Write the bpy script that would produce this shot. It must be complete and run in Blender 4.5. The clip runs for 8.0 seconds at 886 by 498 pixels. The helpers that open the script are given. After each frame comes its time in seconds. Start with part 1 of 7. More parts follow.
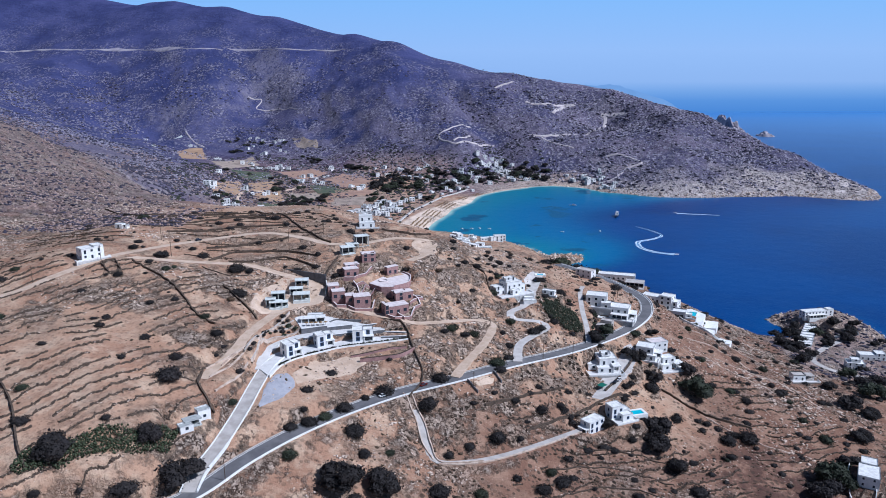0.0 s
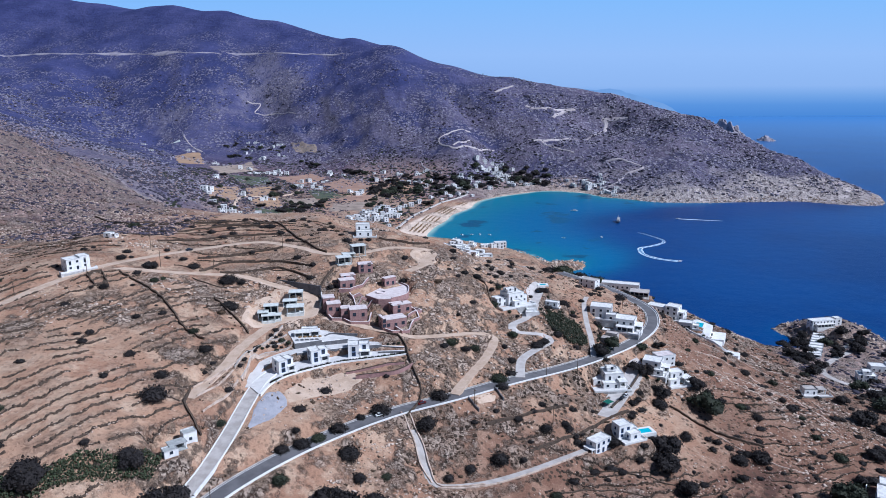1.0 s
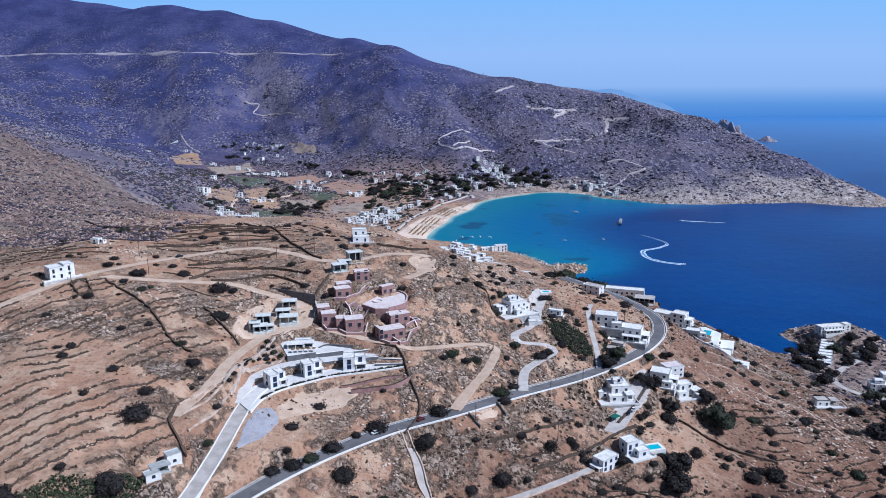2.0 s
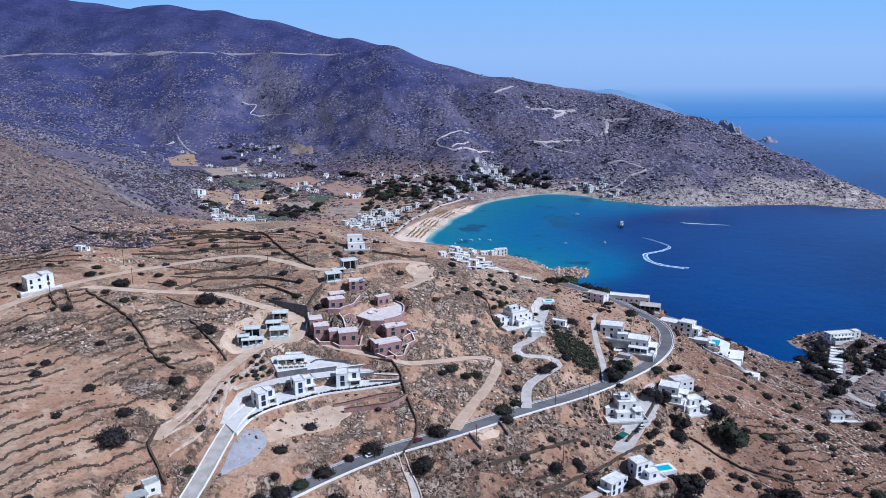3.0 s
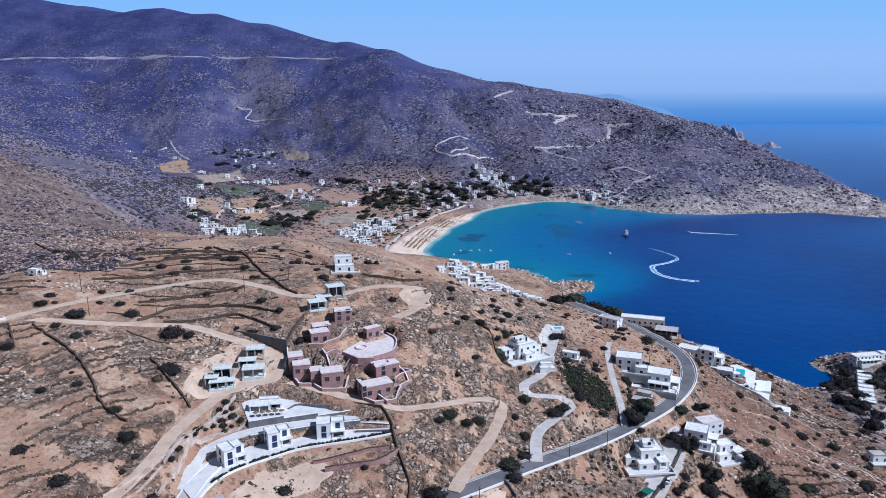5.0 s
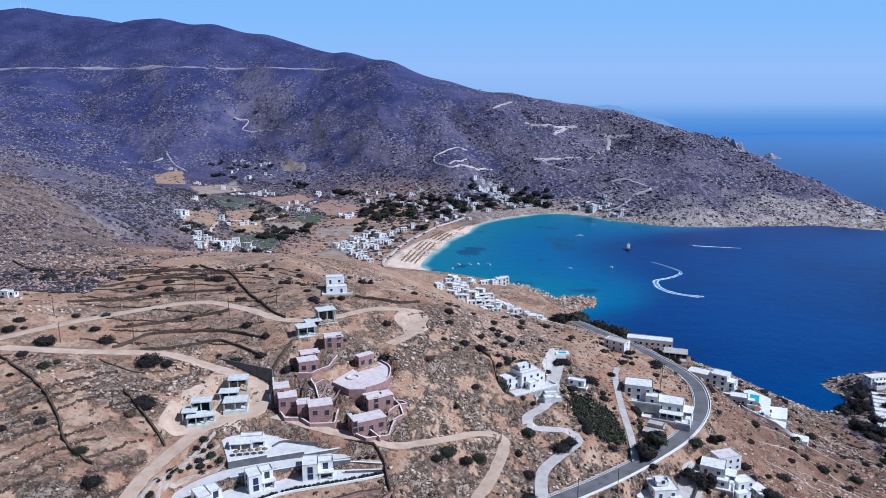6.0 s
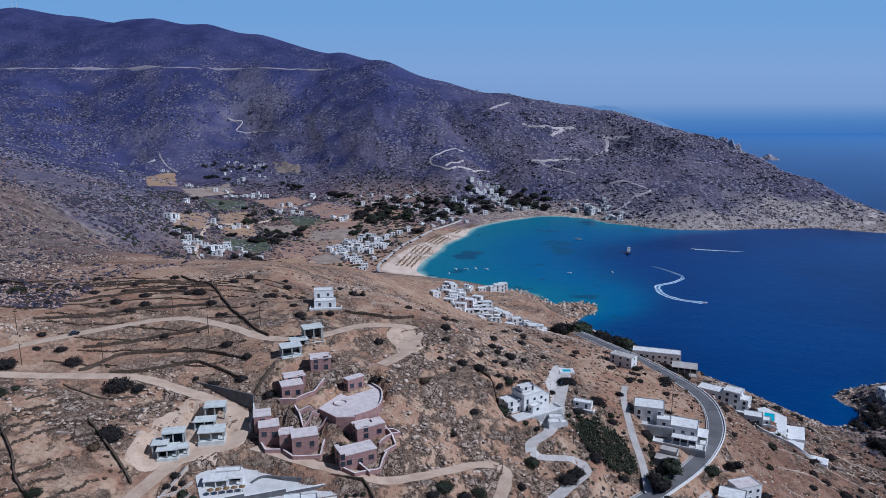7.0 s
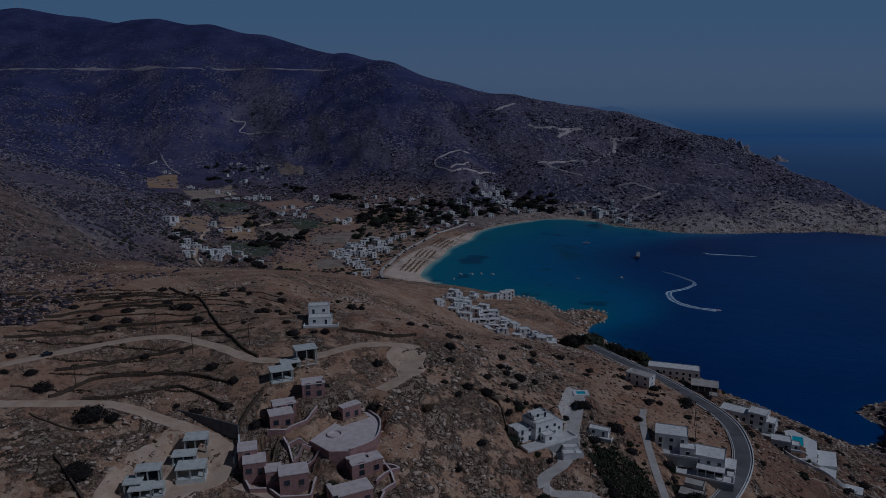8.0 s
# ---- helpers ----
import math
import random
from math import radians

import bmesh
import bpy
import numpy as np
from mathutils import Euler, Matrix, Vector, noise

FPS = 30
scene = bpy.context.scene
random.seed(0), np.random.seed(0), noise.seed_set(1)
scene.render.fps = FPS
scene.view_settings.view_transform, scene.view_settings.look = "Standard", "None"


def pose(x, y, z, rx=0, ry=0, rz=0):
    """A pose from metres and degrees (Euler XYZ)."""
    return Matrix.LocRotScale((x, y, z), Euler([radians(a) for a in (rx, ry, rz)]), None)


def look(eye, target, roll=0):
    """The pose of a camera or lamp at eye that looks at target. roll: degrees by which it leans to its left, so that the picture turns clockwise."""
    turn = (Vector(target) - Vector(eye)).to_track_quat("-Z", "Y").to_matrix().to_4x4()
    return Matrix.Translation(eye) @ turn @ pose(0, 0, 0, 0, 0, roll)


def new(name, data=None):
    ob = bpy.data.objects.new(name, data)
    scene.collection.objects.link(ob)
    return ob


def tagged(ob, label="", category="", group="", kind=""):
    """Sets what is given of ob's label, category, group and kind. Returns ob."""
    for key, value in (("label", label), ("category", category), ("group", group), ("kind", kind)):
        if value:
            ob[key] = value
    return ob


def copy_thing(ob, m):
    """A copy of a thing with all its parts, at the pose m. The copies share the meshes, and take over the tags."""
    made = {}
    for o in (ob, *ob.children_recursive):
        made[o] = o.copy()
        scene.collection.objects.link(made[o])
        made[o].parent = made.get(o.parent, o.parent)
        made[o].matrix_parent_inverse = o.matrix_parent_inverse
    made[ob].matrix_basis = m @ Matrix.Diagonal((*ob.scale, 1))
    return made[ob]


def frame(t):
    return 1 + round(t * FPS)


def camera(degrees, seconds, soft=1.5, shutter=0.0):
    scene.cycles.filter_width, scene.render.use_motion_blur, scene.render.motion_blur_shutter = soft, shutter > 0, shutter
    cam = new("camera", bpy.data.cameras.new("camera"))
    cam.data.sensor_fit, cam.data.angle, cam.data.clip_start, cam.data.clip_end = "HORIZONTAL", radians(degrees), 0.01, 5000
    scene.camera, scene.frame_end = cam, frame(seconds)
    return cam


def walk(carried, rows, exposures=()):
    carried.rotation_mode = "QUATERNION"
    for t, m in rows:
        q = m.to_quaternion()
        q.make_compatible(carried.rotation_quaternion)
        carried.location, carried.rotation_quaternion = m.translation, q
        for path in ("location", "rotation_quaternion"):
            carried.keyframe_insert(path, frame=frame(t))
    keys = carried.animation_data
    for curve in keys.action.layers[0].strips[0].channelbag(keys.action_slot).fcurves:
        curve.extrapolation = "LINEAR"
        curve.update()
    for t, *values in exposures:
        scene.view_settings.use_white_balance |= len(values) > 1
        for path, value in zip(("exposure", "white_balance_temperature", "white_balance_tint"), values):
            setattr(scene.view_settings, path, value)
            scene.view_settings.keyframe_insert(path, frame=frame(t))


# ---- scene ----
cam = camera(65.2, 8.0, soft=0.65)
PATH = [
    (0, (1.129, -0.06, 230.615), (1.125, 1.882, 230.137), -0.2),
    (0.5, (1.154, 7.225, 230.774), (1.15, 9.169, 230.304), -0.2),
    (1, (1.235, 14.559, 230.7), (1.232, 16.504, 230.233), -0.2),
    (1.5, (1.243, 22.042, 230.712), (1.241, 23.986, 230.246), -0.2),
    (1.7, (1.305, 25.108, 230.769), (1.302, 27.053, 230.302), -0.2),
    (3, (1.416, 47.528, 230.926), (1.417, 49.473, 230.46), -0.2),
    (3.5, (1.422, 57.589, 230.959), (1.424, 59.534, 230.493), -0.2),
    (4, (1.561, 67.788, 230.959), (1.564, 69.733, 230.494), -0.2),
    (4.5, (1.734, 78.478, 230.907), (1.738, 80.424, 230.443), -0.2),
    (4.7, (1.866, 83.004, 230.888), (1.87, 84.95, 230.425), -0.2),
    (5.8, (2.162, 106.608, 231.066), (2.171, 108.562, 230.641), -0.1),
    (6, (2.4, 110.998, 231.064), (2.409, 112.952, 230.639), -0.1),
    (6.5, (2.589, 122.587, 231.081), (2.602, 124.541, 230.656), -0.1),
    (7, (2.731, 134.721, 231.066), (2.75, 136.675, 230.643), -0.1),
    (7.5, (2.863, 147.326, 230.995), (2.882, 149.281, 230.573), -0.1),
    (8, (3.094, 159.494, 231.044), (3.099, 161.449, 230.623), -0.1),
]
EXPOSURES = [(0, 0.0, 5400, 13), (6.6, 0.0, 5400, 13), (7.0, -0.5, 5400, 13), (7.5, -1.42, 5400, 13), (8.0, -2.6, 5400, 13)]
walk(cam, [(t, look(eye, target, roll)) for t, eye, target, roll in PATH], EXPOSURES)

# ---- sky and sun ----
SUN_DIR = Vector((0.66, -0.25, 0.71)).normalized()
world = bpy.data.worlds.new("sky")
scene.world = world
world.use_nodes = True
sky = world.node_tree.nodes.new("ShaderNodeTexSky")
sky.sky_type, sky.sun_disc = "NISHITA", False
sky.sun_elevation, sky.sun_rotation = math.asin(SUN_DIR.z), math.atan2(SUN_DIR.x, SUN_DIR.y)
sky.altitude, sky.air_density, sky.dust_density, sky.ozone_density = 0, 1.0, 0.0, 4.0
world.node_tree.links.new(sky.outputs[0], world.node_tree.nodes["Background"].inputs[0])
world.node_tree.nodes["Background"].inputs[1].default_value = 0.05
sun = new("sun", bpy.data.lights.new("sun", "SUN"))
sun.data.energy, sun.data.angle, sun.data.color = 4.7, radians(0.6), (1.0, 0.97, 0.93)
sun.matrix_world = look((0, 0, 900), Vector((0, 0, 900)) - SUN_DIR)


# ---- materials ----
def node(nt, kind, ins=None):
    n = nt.nodes.new(kind)
    for key, v in (ins or {}).items():
        if isinstance(v, bpy.types.NodeSocket):
            nt.links.new(v, n.inputs[key])
        else:
            n.inputs[key].default_value = v
    return n


def start(name, rough=0.85, spec=0.3):
    m = bpy.data.materials.new(name)
    m.use_nodes = True
    nt = m.node_tree
    b = nt.nodes["Principled BSDF"]
    b.inputs["Roughness"].default_value = rough
    b.inputs["Specular IOR Level"].default_value = spec
    return m, nt, b


def blend(nt, fac, a, b):
    n = nt.nodes.new("ShaderNodeMix")
    n.data_type = "RGBA"
    for i, v in ((0, fac), (6, a), (7, b)):
        if isinstance(v, bpy.types.NodeSocket):
            nt.links.new(v, n.inputs[i])
        else:
            n.inputs[i].default_value = v if i == 0 else (*v, 1)
    return n.outputs[2]


def calc(nt, op, a, b=0.0, clamp=False):
    n = nt.nodes.new("ShaderNodeMath")
    n.operation, n.use_clamp = op, clamp
    for i, v in ((0, a), (1, b)):
        if isinstance(v, bpy.types.NodeSocket):
            nt.links.new(v, n.inputs[i])
        else:
            n.inputs[i].default_value = v
    return n.outputs[0]


def band(nt, v, lo, hi):
    n = nt.nodes.new("ShaderNodeMapRange")
    n.interpolation_type = "SMOOTHSTEP"
    nt.links.new(v, n.inputs[0])
    for i, x in ((1, lo), (2, hi)):
        if isinstance(x, bpy.types.NodeSocket):
            nt.links.new(x, n.inputs[i])
        else:
            n.inputs[i].default_value = x
    return n.outputs[0]


def noise_tex(nt, co, scale, detail=4.0, rough=0.55):
    return node(nt, "ShaderNodeTexNoise", {"Vector": co, "Scale": scale, "Detail": detail, "Roughness": rough}).outputs[0]


def stretched(nt, co, by):
    n = node(nt, "ShaderNodeVectorMath", {0: co, 1: by})
    n.operation = "MULTIPLY"
    return n.outputs[0]


def cells(nt, co, scale, out=0):
    return node(nt, "ShaderNodeTexVoronoi", {"Vector": co, "Scale": scale}).outputs[out]


def bumped(nt, b, height, strength, distance):
    n = node(nt, "ShaderNodeBump", {"Height": height, "Strength": strength, "Distance": distance})
    nt.links.new(n.outputs[0], b.inputs["Normal"])


def coords(nt):
    return nt.nodes.new("ShaderNodeTexCoord").outputs["Object"]


def attr(nt, name):
    n = nt.nodes.new("ShaderNodeAttribute")
    n.attribute_name = name
    return n.outputs["Fac"]


def paint(name, colour, dark=None, scale=0.6, rough=0.85, bump=0.15, vary=0.0, spec=0.3, fine=6.0):
    """A worn surface: a colour that drifts to a second one in patches, with a fine grain and relief."""
    m, nt, b = start(name, rough, spec)
    co = coords(nt)
    dark = dark or tuple(c * 0.75 for c in colour)
    patch = band(nt, noise_tex(nt, co, scale, 6), 0.38, 0.68)
    c = blend(nt, patch, colour, dark)
    grain = noise_tex(nt, co, fine, 3)
    c = blend(nt, calc(nt, "MULTIPLY", band(nt, grain, 0.45, 0.75), 0.35), c, tuple(x * 0.7 for x in dark))
    if vary:
        r = nt.nodes.new("ShaderNodeObjectInfo").outputs["Random"]
        h = node(nt, "ShaderNodeHueSaturation", {"Color": c, "Value": calc(nt, "ADD", calc(nt, "MULTIPLY", r, vary), 1 - vary / 2)})
        c = h.outputs[0]
    nt.links.new(c, b.inputs["Base Color"])
    if bump:
        bumped(nt, b, grain, bump, 0.1)
    return m


def cracks(nt, co, scale):
    n = node(nt, "ShaderNodeTexVoronoi", {"Vector": co, "Scale": scale})
    n.feature = "DISTANCE_TO_EDGE"
    return n.outputs["Distance"]


def make_ground():
    m, nt, b = start("dry_hillside", 0.95, 0.12)
    co = coords(nt)
    rock, mount, sand, scrub, red = (attr(nt, k) for k in ("rock", "mount", "sand", "scrub", "red"))
    big, mid, fine = noise_tex(nt, co, 0.016, 5), noise_tex(nt, co, 0.09, 6, 0.65), noise_tex(nt, co, 0.7, 5, 0.7)
    soil = blend(nt, band(nt, big, 0.35, 0.65), (0.43, 0.268, 0.180), (0.335, 0.188, 0.124))
    soil = blend(nt, band(nt, mid, 0.42, 0.66), soil, (0.51, 0.365, 0.262))
    soil = blend(nt, calc(nt, "MULTIPLY", red, 0.9), soil, blend(nt, band(nt, mid, 0.42, 0.64), (0.185, 0.098, 0.068), (0.285, 0.168, 0.118)))
    soil = blend(nt, calc(nt, "MULTIPLY", band(nt, red, 1.0, 1.5), band(nt, mid, 0.62, 0.42)), soil, (0.105, 0.058, 0.046))
    soil = blend(nt, calc(nt, "MULTIPLY", band(nt, fine, 0.50, 0.66), 0.5), soil, (0.13, 0.078, 0.055))
    # pale outcrops: broken blocks, with the shadow in the gaps between them painted dark
    warp = node(nt, "ShaderNodeVectorMath", {0: co, 1: stretched(nt, node(nt, "ShaderNodeTexNoise", {"Vector": co, "Scale": 0.35, "Detail": 3.0}).outputs["Color"], (7.0, 7.0, 7.0))}).outputs[0]
    grit = noise_tex(nt, co, 0.55, 9, 0.8)
    gaps = calc(nt, "MINIMUM", band(nt, cracks(nt, warp, 0.20), 0.01, 0.07), band(nt, grit, 0.40, 0.50))
    block = blend(nt, band(nt, mid, 0.35, 0.65), (0.64, 0.515, 0.425), (0.47, 0.345, 0.265))
    stone = blend(nt, gaps, (0.085, 0.055, 0.043), block)
    where = calc(nt, "MULTIPLY", rock, band(nt, noise_tex(nt, co, 0.075, 7, 0.7), 0.46, 0.56))
    soil = blend(nt, calc(nt, "MULTIPLY", where, 0.92), soil, stone)
    pebbles = band(nt, cells(nt, co, 0.8), 0.20, 0.08)
    soil = blend(nt, calc(nt, "MULTIPLY", pebbles, calc(nt, "MULTIPLY", band(nt, mid, 0.42, 0.6), 0.8)), soil, (0.60, 0.50, 0.41))
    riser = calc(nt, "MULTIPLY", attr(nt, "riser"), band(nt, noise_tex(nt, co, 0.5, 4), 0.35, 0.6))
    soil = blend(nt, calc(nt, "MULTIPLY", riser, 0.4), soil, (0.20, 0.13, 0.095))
    # low scrub in tufts
    tuft = calc(nt, "SUBTRACT", cells(nt, co, 0.33), calc(nt, "MULTIPLY", noise_tex(nt, co, 0.03, 3), 0.45))
    dots = calc(nt, "MULTIPLY", band(nt, tuft, 0.10, 0.02), scrub)
    soil = blend(nt, dots, soil, (0.055, 0.042, 0.032))
    # the far mountain: burnt scrub with blue-violet distance haze put into its colour, and pale granite breaking
    # through it in streaks and fields
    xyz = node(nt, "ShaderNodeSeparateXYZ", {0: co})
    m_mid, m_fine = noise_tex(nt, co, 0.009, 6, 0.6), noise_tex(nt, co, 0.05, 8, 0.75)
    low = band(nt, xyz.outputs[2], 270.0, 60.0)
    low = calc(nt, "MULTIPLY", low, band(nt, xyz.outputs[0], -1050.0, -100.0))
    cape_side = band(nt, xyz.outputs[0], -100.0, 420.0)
    # painted haze: strongest high up and to the left, weaker on low slopes
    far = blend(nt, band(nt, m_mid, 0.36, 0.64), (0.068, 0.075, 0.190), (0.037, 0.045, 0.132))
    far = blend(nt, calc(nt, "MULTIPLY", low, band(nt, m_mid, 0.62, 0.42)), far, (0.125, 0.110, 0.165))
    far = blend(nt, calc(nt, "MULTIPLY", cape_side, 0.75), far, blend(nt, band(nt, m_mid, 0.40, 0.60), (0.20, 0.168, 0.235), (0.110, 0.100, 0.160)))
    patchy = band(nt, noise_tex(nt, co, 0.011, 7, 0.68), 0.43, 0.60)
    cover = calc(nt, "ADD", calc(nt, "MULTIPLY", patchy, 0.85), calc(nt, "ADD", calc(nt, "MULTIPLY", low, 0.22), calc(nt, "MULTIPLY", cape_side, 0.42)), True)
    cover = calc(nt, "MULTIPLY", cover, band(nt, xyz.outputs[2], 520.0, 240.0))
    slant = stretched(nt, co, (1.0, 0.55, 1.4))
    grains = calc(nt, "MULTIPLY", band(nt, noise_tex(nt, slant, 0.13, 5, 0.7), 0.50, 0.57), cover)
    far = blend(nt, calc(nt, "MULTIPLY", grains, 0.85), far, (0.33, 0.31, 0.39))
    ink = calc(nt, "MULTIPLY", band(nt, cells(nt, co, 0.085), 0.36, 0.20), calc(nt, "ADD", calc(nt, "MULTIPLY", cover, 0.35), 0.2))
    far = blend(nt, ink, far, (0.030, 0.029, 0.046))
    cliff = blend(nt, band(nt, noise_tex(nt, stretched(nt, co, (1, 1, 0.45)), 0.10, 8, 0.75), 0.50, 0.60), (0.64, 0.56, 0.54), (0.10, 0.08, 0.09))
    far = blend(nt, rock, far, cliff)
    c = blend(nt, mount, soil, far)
    beach = blend(nt, band(nt, noise_tex(nt, co, 0.06, 6), 0.35, 0.7), (0.78, 0.63, 0.52), (0.66, 0.52, 0.42))
    c = blend(nt, sand, c, beach)
    nt.links.new(c, b.inputs["Base Color"])
    lift = calc(nt, "ADD", calc(nt, "MULTIPLY", fine, 0.7), calc(nt, "MULTIPLY", calc(nt, "ADD", calc(nt, "MULTIPLY", grit, 1.2), gaps), calc(nt, "MULTIPLY", where, 1.3)))
    lift = calc(nt, "ADD", lift, calc(nt, "MULTIPLY", calc(nt, "ADD", calc(nt, "MULTIPLY", m_fine, 7.0), calc(nt, "MULTIPLY", grains, 3.0)), mount))
    bumped(nt, b, lift, 1.0, 1.0)
    return m


def make_sea():
    m, nt, b = start("sea_water", 0.3, 0.06)
    co = coords(nt)
    shallow, weed = attr(nt, "shallow"), noise_tex(nt, co, 0.012, 5)
    swell = noise_tex(nt, co, 0.004, 4)
    deep = blend(nt, band(nt, swell, 0.35, 0.65), (0.001, 0.030, 0.146), (0.001, 0.045, 0.195))
    # distance haze put into the water colour, paler towards the horizon
    deep = blend(nt, attr(nt, "sea_haze"), deep, (0.064, 0.188, 0.425))
    c = blend(nt, band(nt, shallow, 0.0, 0.5), deep, (0.002, 0.116, 0.275))
    c = blend(nt, band(nt, shallow, 0.45, 1.0), c, (0.008, 0.168, 0.25))
    c = blend(nt, calc(nt, "MULTIPLY", band(nt, weed, 0.57, 0.63), band(nt, shallow, 0.1, 0.5)), c, (0.003, 0.072, 0.15))
    c = blend(nt, band(nt, shallow, 1.0, 1.25), c, (0.30, 0.50, 0.46))
    nt.links.new(c, b.inputs["Base Color"])
    waves = calc(nt, "ADD", noise_tex(nt, co, 0.35, 5, 0.65), calc(nt, "MULTIPLY", noise_tex(nt, co, 0.05, 3), 2.0))
    bumped(nt, b, waves, 0.35, 0.6)
    return m


GROUND, SEA = make_ground(), make_sea()
ASPHALT = paint("asphalt", (0.165, 0.162, 0.17), (0.115, 0.112, 0.12), 0.15, 0.9, 0.1, fine=3.0)
CONCRETE = paint("pale_concrete", (0.50, 0.465, 0.44), (0.38, 0.345, 0.32), 0.25, 0.9)
DIRT = paint("dirt_track", (0.58, 0.445, 0.345), (0.47, 0.345, 0.255), 0.2, 0.95, 0.3, fine=1.5)
LIME = paint("whitewash", (0.80, 0.80, 0.79), (0.70, 0.70, 0.70), 0.5, 0.8, 0.08)
ROOFWHITE = paint("white_roof_coat", (0.78, 0.78, 0.77), (0.62, 0.61, 0.59), 0.6, 0.85)
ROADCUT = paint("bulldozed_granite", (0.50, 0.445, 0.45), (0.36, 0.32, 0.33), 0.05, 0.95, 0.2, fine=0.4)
# mountain road, tinted violet to carry the haze of distance
ROADBENCH = paint("hazed_road_bench", (0.36, 0.33, 0.38), (0.22, 0.20, 0.25), 0.03, 0.95, 0.2, fine=0.2)
PLASTER = paint("grey_cement_plaster", (0.42, 0.44, 0.43), (0.30, 0.31, 0.31), 0.5, 0.9)
SLAB = paint("pale_concrete_slab", (0.66, 0.69, 0.67), (0.52, 0.55, 0.53), 0.5, 0.9)
PINK = paint("pink_stone_wall", (0.37, 0.225, 0.21), (0.27, 0.16, 0.155), 0.8, 0.92, 0.4, fine=2.5)
PINKROOF = paint("pale_pink_screed", (0.72, 0.65, 0.64), (0.60, 0.52, 0.51), 0.5, 0.9)
STONEWALL = paint("dry_stone", (0.11, 0.08, 0.06), (0.05, 0.037, 0.03), 0.9, 0.95, 0.8, fine=1.8)
GREYSTONE = paint("grey_retaining_wall", (0.15, 0.15, 0.16), (0.10, 0.10, 0.11), 0.5, 0.9, 0.3)
GLASS = paint("dark_window_glass", (0.03, 0.04, 0.06), (0.02, 0.03, 0.045), 0.5, 0.15, 0.0, spec=0.6)
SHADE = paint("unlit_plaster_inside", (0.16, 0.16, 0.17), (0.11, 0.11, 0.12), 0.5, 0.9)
BLUEWOOD = paint("blue_painted_wood", (0.03, 0.09, 0.24), (0.02, 0.06, 0.17), 2.0, 0.6)
POOLWATER = paint("pool_water", (0.04, 0.50, 0.60), (0.03, 0.42, 0.55), 1.0, 0.1, 0.0, spec=0.5)
LEAF = paint("dark_maquis_leaves", (0.026, 0.022, 0.022), (0.015, 0.013, 0.014), 1.5, 0.8, 0.0, vary=0.5, fine=8.0)
CACTUS = paint("green_cactus_pads", (0.060, 0.078, 0.038), (0.032, 0.040, 0.024), 1.5, 0.7, 0.0, fine=8.0)
GREENLEAF = paint("green_leaves", (0.038, 0.046, 0.027), (0.022, 0.027, 0.018), 1.5, 0.75, 0.0, vary=0.5, fine=8.0)
BROWNLEAF = paint("dry_brown_scrub", (0.105, 0.066, 0.042), (0.055, 0.042, 0.028), 1.5, 0.9, 0.0, vary=0.5, fine=8.0)
MAGENTA = paint("magenta_blossom", (0.22, 0.02, 0.07), (0.10, 0.015, 0.035), 1.5, 0.8, 0.0)
BARK = paint("grey_bark", (0.16, 0.12, 0.09), (0.09, 0.07, 0.055), 2.0, 0.95, 0.5)
WOODPOLE = paint("weathered_pole_wood", (0.10, 0.075, 0.055), (0.06, 0.045, 0.035), 2.0, 0.9, 0.2)
ROCK = paint("pale_granite", (0.60, 0.485, 0.405), (0.37, 0.27, 0.21), 0.35, 0.95, 0.5, fine=1.6)
# blue-grey distance haze is mixed into the far rock, scrub and islet colours
FARROCK = paint("hazed_granite_boulders", (0.35, 0.325, 0.39), (0.22, 0.205, 0.26), 0.05, 0.95, 0.3, fine=0.4)
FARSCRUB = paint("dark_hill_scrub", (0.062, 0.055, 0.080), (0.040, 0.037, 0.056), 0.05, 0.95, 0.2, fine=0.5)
ISLAND = paint("hazed_islet_rock", (0.40, 0.37, 0.42), (0.20, 0.185, 0.22), 0.02, 0.95, 0.4, fine=0.1)
PLOUGHED = paint("ploughed_ochre_field", (0.37, 0.235, 0.175), (0.29, 0.18, 0.135), 0.05, 0.95, 0.2, fine=0.6)
STUBBLE = paint("pale_stubble_field", (0.37, 0.295, 0.245), (0.24, 0.19, 0.155), 0.06, 0.95, 0.2, fine=0.6)
CROP = paint("green_crop_field", (0.055, 0.085, 0.055), (0.115, 0.105, 0.070), 0.08, 0.9, 0.2, fine=0.5)
STRAW = paint("straw_thatch", (0.24, 0.15, 0.075), (0.16, 0.10, 0.05), 2.0, 0.95, 0.3)
FOAM = paint("white_sea_foam", (0.66, 0.76, 0.84), (0.30, 0.46, 0.62), 0.25, 0.7, 0.2, fine=1.2)
CHURN = paint("churned_blue_water", (0.05, 0.19, 0.40), (0.22, 0.38, 0.56), 0.22, 0.4, 0.2, fine=0.8)
SPURROCK = paint("weathered_red_granite", (0.40, 0.295, 0.265), (0.21, 0.145, 0.13), 0.25, 0.95, 0.5, fine=1.2)
OCHRE = paint("dry_ochre_field", (0.40, 0.265, 0.165), (0.31, 0.20, 0.13), 0.05, 0.95, 0.2, fine=0.5)
HULL = paint("dark_blue_hull", (0.02, 0.03, 0.06), (0.015, 0.02, 0.04), 1.0, 0.35, 0.0, spec=0.5)
CARWHITE = paint("white_car_paint", (0.75, 0.75, 0.75), (0.68, 0.68, 0.68), 1.0, 0.25, 0.0, spec=0.5)
CARRED = paint("dark_red_car_paint", (0.14, 0.015, 0.012), (0.11, 0.012, 0.01), 1.0, 0.25, 0.0, spec=0.5)
